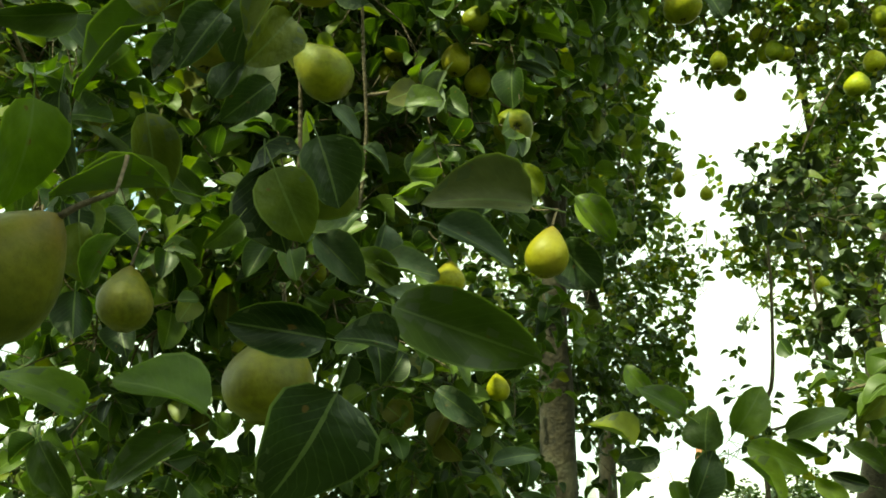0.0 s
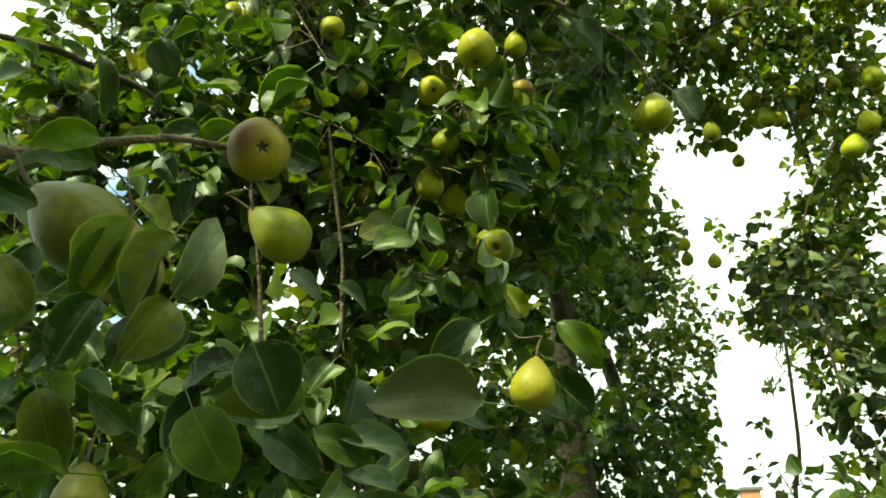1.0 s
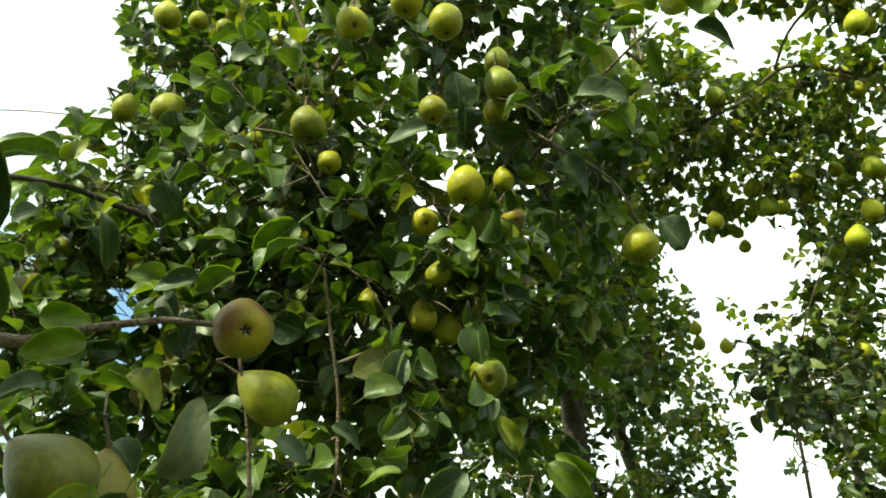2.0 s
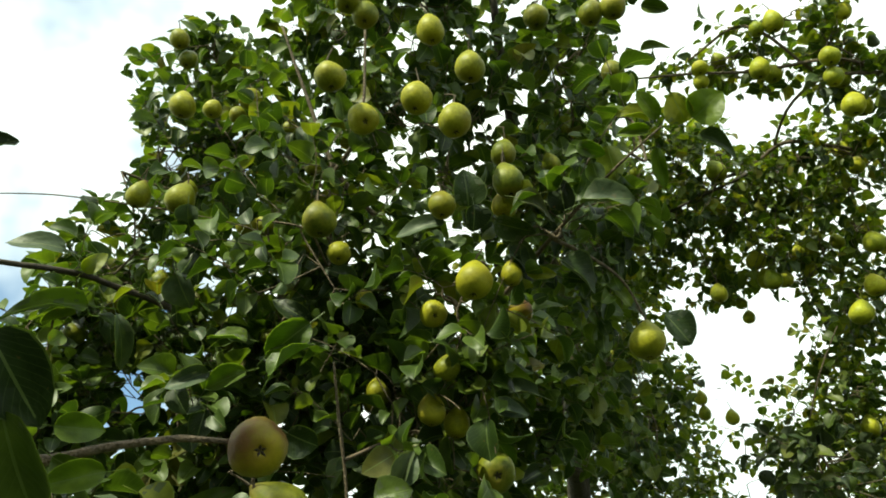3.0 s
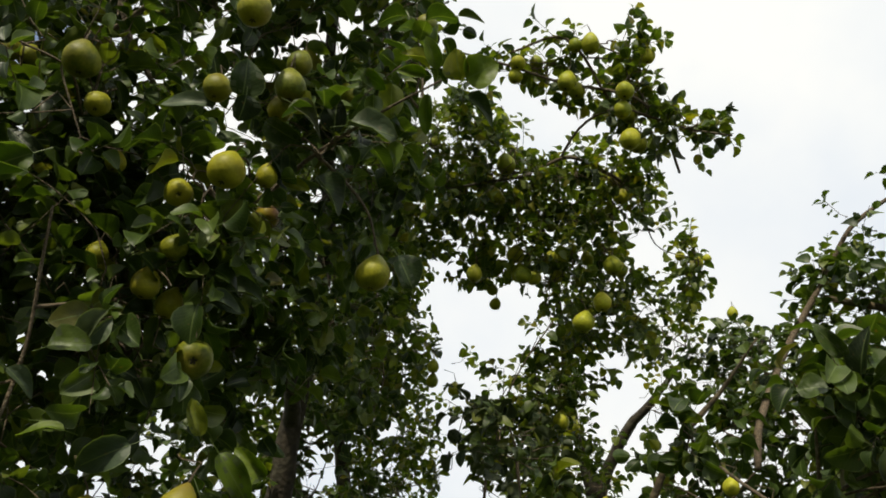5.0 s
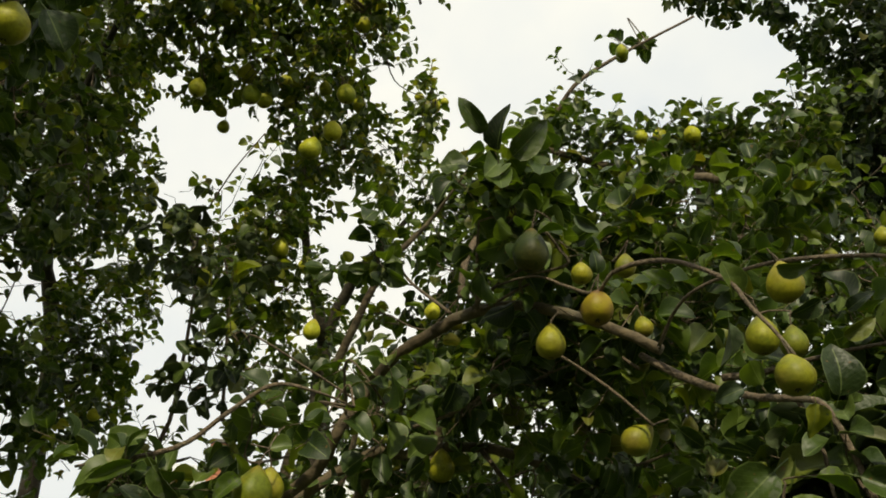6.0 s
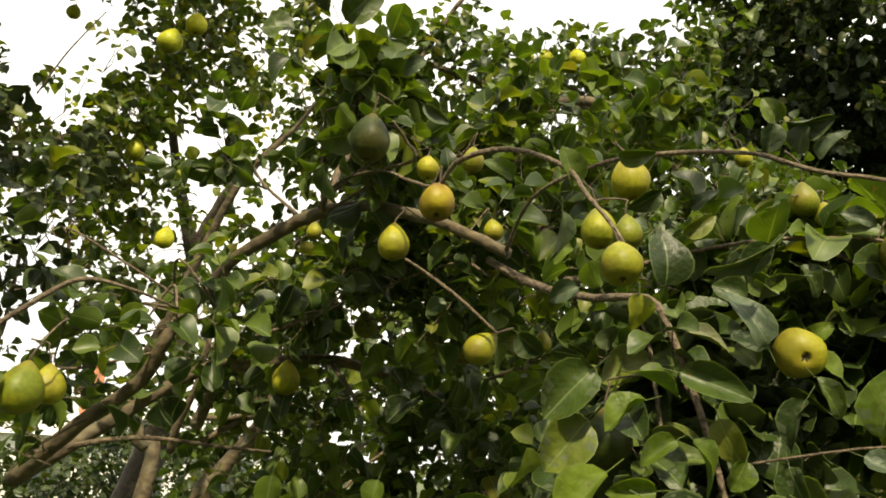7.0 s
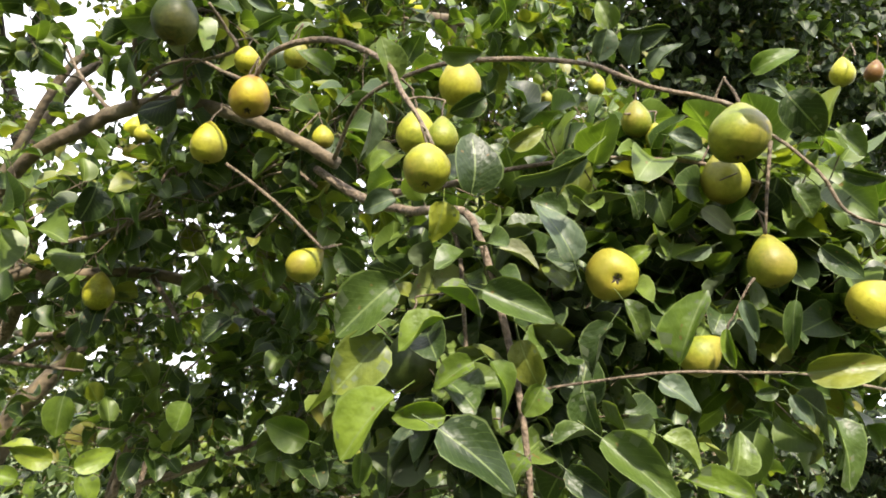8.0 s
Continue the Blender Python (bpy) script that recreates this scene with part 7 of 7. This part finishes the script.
set_leaves(tree_c, [
    ((1.526, 0.305, 1.649), (1.54, 0.257, 1.655), (-0.862, -0.277, 0.424), 0.42, 'leaf'),
    ((1.53, 0.297, 1.62), (1.536, 0.273, 1.581), (-0.719, -0.589, 0.368), 0.45, 'leaf'),
    ((1.613, 0.317, 1.757), (1.626, 0.291, 1.731), (-0.946, -0.289, 0.147), 0.5, 'leaf'),
    ((1.596, 0.332, 1.712), (1.598, 0.339, 1.671), (-0.919, -0.333, 0.21), 0.35, 'leaf'),
    ((1.548, 0.409, 1.655), (1.55, 0.391, 1.714), (-0.876, -0.431, 0.215), 0.45, 'bright'),
    ((1.519, 0.455, 1.691), (1.513, 0.472, 1.648), (-0.825, -0.515, 0.235), 0.5, 'leaf'),
    ((1.538, 0.457, 1.713), (1.551, 0.443, 1.679), (-0.849, -0.488, 0.204), 0.4, 'leaf'),
    ((1.581, 0.371, 1.712), (1.589, 0.362, 1.68), (-0.904, -0.375, 0.204), 0.4, 'pale'),
    ((1.56, 0.375, 1.687), (1.565, 0.372, 1.656), (-0.89, -0.391, 0.233), 0.3, 'bright'),
])
set_leaves(tree_c, [
    ((1.601, 0.403, 1.765), (1.59, 0.43, 1.756), (-0.893, -0.431, 0.131), 0.4, 'pale'),
    ((1.553, 0.466, 1.977), (1.576, 0.429, 1.971), (-0.694, -0.376, -0.614), 0.5, 'leaf'),
    ((1.55, 0.471, 1.977), (1.533, 0.476, 1.999), (-0.843, -0.519, -0.143), 0.8, 'leaf'),
    ((1.539, 0.471, 1.973), (1.546, 0.484, 1.948), (-0.845, -0.524, -0.111), 0.8, 'pale'),
    ((1.558, 0.446, 1.967), (1.561, 0.463, 1.944), (-0.865, -0.491, -0.104), 0.8, 'pale'),
    ((1.584, 0.451, 1.937), (1.585, 0.423, 1.961), (-0.883, -0.46, -0.09), 0.5, 'pale'),
    ((1.607, 0.335, 1.894), (1.628, 0.314, 1.859), (-0.947, -0.32, -0.012), 0.8, 'leaf'),
    ((1.599, 0.361, 1.917), (1.604, 0.325, 1.932), (-0.935, -0.347, -0.073), 0.5, 'bright'),
    ((1.604, 0.358, 1.907), (1.616, 0.336, 1.9), (-0.936, -0.349, -0.044), 0.4, 'pale'),
])
set_leaves(tree_c, [
    ((1.65, 0.307, 1.83), (1.662, 0.276, 1.818), (-0.962, -0.265, 0.06), 0.4, 'leaf'),
    ((1.639, 0.308, 1.864), (1.651, 0.288, 1.842), (-0.961, -0.277, 0.023), 0.6, 'leaf'),
    ((1.423, 0.737, 1.962), (1.388, 0.752, 1.979), (-0.6, -0.796, -0.079), 0.6, 'bright'),
    ((1.412, 0.632, 1.916), (1.394, 0.623, 1.953), (-0.669, -0.738, -0.087), 0.6, 'leaf'),
    ((1.376, 0.612, 1.876), (1.381, 0.63, 1.831), (-0.657, -0.754, 0), 0.3, 'pale'),
    ((1.464, 0.681, 1.869), (1.451, 0.699, 1.854), (-0.671, -0.741, 0.032), 0.8, 'bright'),
    ((1.477, 0.686, 1.827), (1.455, 0.71, 1.814), (-0.67, -0.738, 0.081), 0.7, 'pale'),
    ((1.389, 1.25, 1.917), (1.381, 1.265, 1.866), (-0.387, -0.915, 0.116), 0.9, 'leaf'),
    ((1.333, 1.28, 2.054), (1.299, 1.289, 2.058), (-0.338, -0.941, 0.002), 0.7, 'bright'),
])
set_leaves(tree_c, [
    ((1.374, 0.518, 1.774), (1.376, 0.527, 1.743), (-0.722, -0.685, 0.097), 0.8, 'bright'),
    ((1.399, 1.286, 1.612), (1.392, 1.287, 1.556), (-0.367, -0.871, 0.327), 0.75, 'bright'),
    ((1.367, 1.294, 1.532), (1.333, 1.307, 1.547), (-0.332, -0.874, 0.356), 0.7, 'bright'),
    ((1.388, 1.265, 1.523), (1.338, 1.283, 1.533), (-0.344, -0.866, 0.364), 0.55, 'bright'),
    ((1.401, 1.227, 1.514), (1.446, 1.21, 1.537), (-0.395, -0.843, 0.366), 0.55, 'bright'),
    ((1.408, 1.223, 1.506), (1.424, 1.212, 1.47), (-0.387, -0.836, 0.39), 0.8, 'bright'),
    ((1.339, 1.248, 1.499), (1.307, 1.26, 1.51), (-0.321, -0.867, 0.381), 0.7, 'bright'),
    ((1.358, 1.242, 1.499), (1.357, 1.239, 1.471), (-0.344, -0.853, 0.393), 0.7, 'bright'),
    ((1.619, 0.994, 1.564), (1.574, 1.027, 1.585), (-0.567, -0.753, 0.334), 0.75, 'bright'),
])
set_leaves(tree_c, [
    ((1.622, 1.226, 1.744), (1.588, 1.249, 1.709), (-0.512, -0.827, 0.234), 0.8, 'leaf'),
    ((1.528, 1.172, 1.61), (1.518, 1.177, 1.57), (-0.473, -0.82, 0.322), 0.9, 'bright'),
    ((1.479, 0.568, 1.91), (1.462, 0.596, 1.894), (-0.747, -0.663, -0.042), 0.6, 'leaf'),
    ((1.436, 0.589, 1.947), (1.462, 0.562, 1.945), (-0.735, -0.67, -0.103), 0.5, 'leaf'),
    ((1.669, 0.479, 1.906), (1.688, 0.451, 1.893), (-0.896, -0.443, 0.007), 0.5, 'pale'),
    ((1.58, 0.605, 1.924), (1.592, 0.577, 1.944), (-0.8, -0.599, -0.034), 0.5, 'leaf'),
    ((1.543, 0.591, 1.882), (1.56, 0.56, 1.898), (-0.795, -0.607, -0.003), 0.5, 'leaf'),
    ((1.619, 0.504, 1.842), (1.636, 0.488, 1.817), (-0.866, -0.496, 0.07), 0.6, 'leaf'),
    ((1.549, 0.524, 1.829), (1.57, 0.506, 1.802), (-0.832, -0.551, 0.071), 0.6, 'leaf'),
])
set_leaves(tree_c, [
    ((1.661, 0.44, 1.818), (1.678, 0.414, 1.795), (-0.907, -0.409, 0.097), 0.5, 'pale'),
    ((1.687, 0.362, 1.834), (1.699, 0.347, 1.807), (-0.942, -0.325, 0.081), 0.7, 'leaf'),
    ((1.67, 0.294, 1.767), (1.663, 0.309, 1.783), (-0.955, -0.272, 0.121), 0.5, 'pale'),
    ((1.568, 0.339, 1.638), (1.563, 0.354, 1.634), (-0.894, -0.353, 0.277), 0.6, 'leaf'),
    ((1.58, 0.335, 1.635), (1.585, 0.321, 1.614), (-0.901, -0.322, 0.292), 0.5, 'pale'),
    ((1.635, 0.514, 1.764), (1.646, 0.488, 1.781), (-0.861, -0.49, 0.136), 0.6, 'bright'),
    ((1.47, 0.541, 1.755), (1.493, 0.515, 1.741), (-0.782, -0.608, 0.136), 0.5, 'pale'),
    ((1.564, 0.886, 1.812), (1.592, 0.87, 1.785), (-0.64, -0.754, 0.148), 0.8, 'leaf'),
    ((1.589, 0.804, 1.793), (1.605, 0.782, 1.815), (-0.692, -0.709, 0.135), 0.7, 'leaf'),
])
set_leaves(tree_c, [
    ((1.169, 0.795, 2.141), (1.127, 0.791, 2.176), (-0.482, -0.846, -0.229), 0.45, 'leaf'),
    ((1.17, 0.84, 2.113), (1.137, 0.856, 2.114), (-0.469, -0.867, -0.168), 0.95, 'leaf'),
    ((1.19, 0.797, 2.121), (1.18, 0.766, 2.17), (-0.517, -0.828, -0.215), 0.5, 'leaf'),
    ((1.207, 0.79, 2.115), (1.232, 0.747, 2.152), (-0.55, -0.81, -0.201), 0.6, 'leaf'),
    ((1.405, 0.908, 2.191), (1.381, 0.933, 2.18), (-0.597, -0.789, -0.144), 0.7, 'pale'),
    ((0.829, 1.069, 1.686), (0.89, 1.065, 1.641), (-0.155, -0.957, 0.247), 0.35, 'leaf'),
    ((0.872, 1.113, 1.719), (0.912, 1.111, 1.676), (-0.179, -0.959, 0.222), 0.4, 'leaf'),
    ((0.836, 1.016, 1.71), (0.792, 1.021, 1.688), (-0.119, -0.969, 0.215), 0.35, 'bright'),
    ((0.961, 1.009, 1.704), (0.933, 1.017, 1.677), (-0.239, -0.945, 0.221), 0.7, 'bright'),
])
set_leaves(tree_c, [
    ((1.419, 0.932, 2.137), (1.454, 0.919, 2.113), (-0.62, -0.779, -0.093), 0.4, 'pale'),
    ((1.326, 0.902, 2.071), (1.356, 0.875, 2.079), (-0.584, -0.807, -0.086), 0.5, 'bright'),
    ((1.32, 1.406, 2.022), (1.291, 1.42, 2.014), (-0.407, -0.912, 0.056), 0.6, 'bright'),
    ((1.195, 1.381, 1.867), (1.163, 1.397, 1.835), (-0.338, -0.93, 0.144), 0.8, 'bright'),
])


# ---- the house behind ----
def box(x0, x1, y0, y1, z0, z1, bevel=0.02):
    bm = bmesh.new()
    bmesh.ops.create_cube(bm, size=1)
    bmesh.ops.scale(bm, vec=(x1 - x0, y1 - y0, z1 - z0), verts=bm.verts)
    bmesh.ops.translate(bm, vec=((x0 + x1) / 2, (y0 + y1) / 2, (z0 + z1) / 2), verts=bm.verts)
    if bevel:
        bmesh.ops.bevel(bm, geom=bm.edges[:], offset=bevel, segments=1, affect="EDGES")
    return bm


RENDER_WALL = rough_material("wall_render", (0.52, 0.51, 0.48), (0.72, 0.71, 0.68), 3.0, 0.9, 0.004)
ROOF_SHEET = rough_material("pale_roof", (0.36, 0.37, 0.38), (0.55, 0.56, 0.57), 2.0, 0.6, 0.004)
BRICK = rough_material("brick", (0.30, 0.11, 0.06), (0.48, 0.20, 0.11), 9.0, 0.9, 0.01)
DARK_CAP = rough_material("chimney_cap", (0.05, 0.05, 0.05), (0.12, 0.11, 0.10), 6.0, 0.9, 0.01)
PANE = rough_material("dark_glass", (0.02, 0.025, 0.03), (0.05, 0.06, 0.07), 1.0, 0.1, 0.0)
FRAME_PAINT = rough_material("white_frame", (0.6, 0.6, 0.58), (0.78, 0.78, 0.76), 8.0, 0.5, 0.001)
house = tagged(new("house"), "low white house with a pale roof and brick chimney", "house")
house.location = (8.2, 26.5, 0)
part("wall", box(-5, 5, -2.6, 2.6, -0.1, 2.5), RENDER_WALL, house)
roof_bm = bmesh.new()
rv = [roof_bm.verts.new(p) for p in ((-5.4, -3.0, 2.45), (5.4, -3.0, 2.45), (5.4, 0, 4.0), (-5.4, 0, 4.0), (5.4, 3.0, 2.45), (-5.4, 3.0, 2.45))]
for q in ((0, 1, 2, 3), (3, 2, 4, 5), (1, 4, 2), (0, 3, 5), (0, 5, 4, 1)):
    roof_bm.faces.new([rv[i] for i in q])
part("roof", roof_bm, ROOF_SHEET, house, "pale grey sheet roof")
chimney = part("chimney", box(-2.25, -1.75, -1.9, -1.4, 3.0, 4.55), BRICK, house, "orange brick chimney")
part("cap", box(-2.33, -1.67, -1.98, -1.32, 4.55, 4.66), DARK_CAP, chimney, "dark chimney cap")
for wx in (-3.2, -0.4, 2.4):
    pane = part("window", box(wx - 0.5, wx + 0.5, -2.64, -2.58, 0.9, 2.0, 0.0), PANE, house)
    part("frame", box(wx - 0.56, wx + 0.56, -2.66, -2.62, 2.0, 2.06, 0.0), FRAME_PAINT, pane)
    part("sill", box(wx - 0.6, wx + 0.6, -2.72, -2.6, 0.84, 0.9, 0.0), FRAME_PAINT, pane)


# ---- the pears ----
def pear_body(seed):
    """A squat pear one unit wide, calyx down at the origin's underside, with a slight lean."""
    rng = np.random.default_rng(seed)
    tall = rng.uniform(1.02, 1.28)
    neck = rng.uniform(0.16, 0.26)
    rows, cols = 15, 20
    v = np.linspace(0, 1, rows)
    belly = np.sin(np.pi * np.clip(v * 0.86 + 0.05, 0, 1)) ** 0.72
    body = 0.5 * (belly * (1 - v) ** 0.32 * 1.16)
    body = np.maximum(body, neck * (1 - v) ** 0.5 * 1.1)
    body[-1] = 0.03
    z = (v - 0.42) * tall
    body[0], body[1] = 0.055, 0.13
    z[0] += 0.105
    z[1] -= 0.035
    turn = np.linspace(0, 2 * np.pi, cols, endpoint=False)
    lump = 1 + 0.025 * np.sin(3 * turn + rng.uniform(0, 6)) + 0.02 * np.sin(5 * turn + rng.uniform(0, 6))
    r = body[:, None] * lump[None]
    lean = rng.uniform(-0.10, 0.10, 2)
    x = r * np.cos(turn) + lean[0] * (v[:, None] ** 2)
    y = r * np.sin(turn) + lean[1] * (v[:, None] ** 2)
    verts = np.stack([x, y, np.repeat(z[:, None], cols, 1)], axis=-1).reshape(-1, 3)
    i, j = np.meshgrid(np.arange(rows - 1), np.arange(cols), indexing="ij")
    k = (j + 1) % cols
    quads = np.stack([i * cols + j, i * cols + k, (i + 1) * cols + k, (i + 1) * cols + j], axis=-1).reshape(-1, 4)
    low, top = len(verts), len(verts) + 1
    verts = np.vstack([verts, [(0, 0, z[0] + 0.03)], [(lean[0], lean[1], z[-1] - 0.01)]])
    faces = quads.tolist() + [(low, (q + 1) % cols, q) for q in range(cols)] + [(top, (rows - 1) * cols + q, (rows - 1) * cols + (q + 1) % cols) for q in range(cols)]
    return verts, faces, z[0], (lean[0], lean[1], z[-1])


def calyx_mesh():
    """Five dry, curled sepals round a small dark eye."""
    verts, faces = [(0, 0, 0.02)], []
    for q in range(5):
        a = q * 2 * math.pi / 5
        tip = 0.13 if q % 2 else 0.10
        n = len(verts)
        verts += [(0.055 * math.cos(a - 0.5), 0.055 * math.sin(a - 0.5), 0.0), (tip * math.cos(a), tip * math.sin(a), -0.05), (0.055 * math.cos(a + 0.5), 0.055 * math.sin(a + 0.5), 0.0), (0.05 * math.cos(a), 0.05 * math.sin(a), -0.025)]
        faces += [(n, n + 1, n + 3), (n + 1, n + 2, n + 3), (0, n, n + 3), (0, n + 3, n + 2)]
    me = bpy.data.meshes.new("calyx")
    me.from_pydata(verts, [], faces)
    me.materials.append(CALYX)
    return me


CALYX_MESH = calyx_mesh()
PEAR_FORMS = []
for form in range(6):
    verts, faces, low, top = pear_body(40 + form)
    meshes = {}
    for skin in SKINS:
        me = bpy.data.meshes.new("fruit")
        me.from_pydata(verts.tolist(), [], faces)
        me.polygons.foreach_set("use_smooth", np.ones(len(me.polygons), dtype=bool))
        me.materials.append(SKINS[skin])
        meshes[skin] = me
    bend = shape_rng.uniform(-0.22, 0.22, 2)
    stalk_line = smooth_line([top, (top[0] + bend[0] * 0.3, top[1] + bend[1] * 0.3, top[2] + 0.18), (top[0] + bend[0], top[1] + bend[1], top[2] + 0.40)], 4)
    stalk = tube_mesh("stalk", stalk_line, np.linspace(0.032, 0.022, len(stalk_line)), 6, TWIG)
    PEAR_FORMS.append((meshes, stalk, low, stalk_line[-1].tolist()))

PEAR_LABELS = {
    "green": "green pear with a yellowish cheek on a leafy twig",
    "shaded": "green pear with a yellow cheek, its skin darkened for shade",
    "dark": "dark green pear with leaf shade put into its skin colour",
    "yellow": "ripe yellow pear with russet specks on a twig",
    "far": "small yellow-green pear high in the crown",
    "russet": "yellow pear with a large brown russet patch",
}
pear_count = 0


def hang_pears(where, root_tree, rows):
    """Pears at their places, each held by a spur of its tree."""
    global pear_count
    wood = WOOD[root_tree.name]
    spurs = np.random.default_rng(90 + pear_count)
    for place, wide, down, skin in rows:
        meshes, stalk, low, tops = PEAR_FORMS[pear_count % len(PEAR_FORMS)]
        root = tagged(new("pear"), PEAR_LABELS[skin], "pear", "pears on the " + where)
        q = Vector((0, 0, -1)).rotation_difference(Vector(down))
        root.matrix_basis = Matrix.Translation(place) @ q.to_matrix().to_4x4() @ Matrix.Rotation(pear_count * 2.4, 4, "Z") @ Matrix.Scale(wide, 4)
        link("fruit", meshes[skin], root)
        link("stalk", stalk, root, "thin brown stalk")
        eye = link("calyx", CALYX_MESH, root, "dark dried calyx")
        eye.location = (0, 0, low)
        held = np.array(root.matrix_basis @ Vector(tops))
        gap = np.linalg.norm(wood - held, axis=1) + 0.25 * np.maximum(held[2] - wood[:, 2], 0)
        near = wood[np.argmin(gap)]
        far = np.linalg.norm(near - held)
        if far > 0.07:
            near = held + unit((near - held) / far * 0.8 + np.array((0, 0, 0.35)) + spurs.normal(0, 0.3, 3)) * spurs.uniform(0.025, 0.055)
            far = np.linalg.norm(near - held)
        rise = unit(held - np.array(place)) * 0.12 * far
        line = smooth_line([held, held + rise, held * 0.3 + near * 0.7 + rise * 0.5 + spurs.normal(0, 0.05, 3) * far, near], 5)
        me = tube_mesh("spur", line - np.array(root_tree.location), np.linspace(0.0009, 0.0013, len(line)), 6, TWIG)
        link("spur", me, root_tree)
        pear_count += 1


hang_pears("pear tree in the middle", tree_a, FRUIT["middle"])
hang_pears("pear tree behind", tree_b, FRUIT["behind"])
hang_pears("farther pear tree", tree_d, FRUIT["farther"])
hang_pears("low pear tree", tree_c, FRUIT["low"])
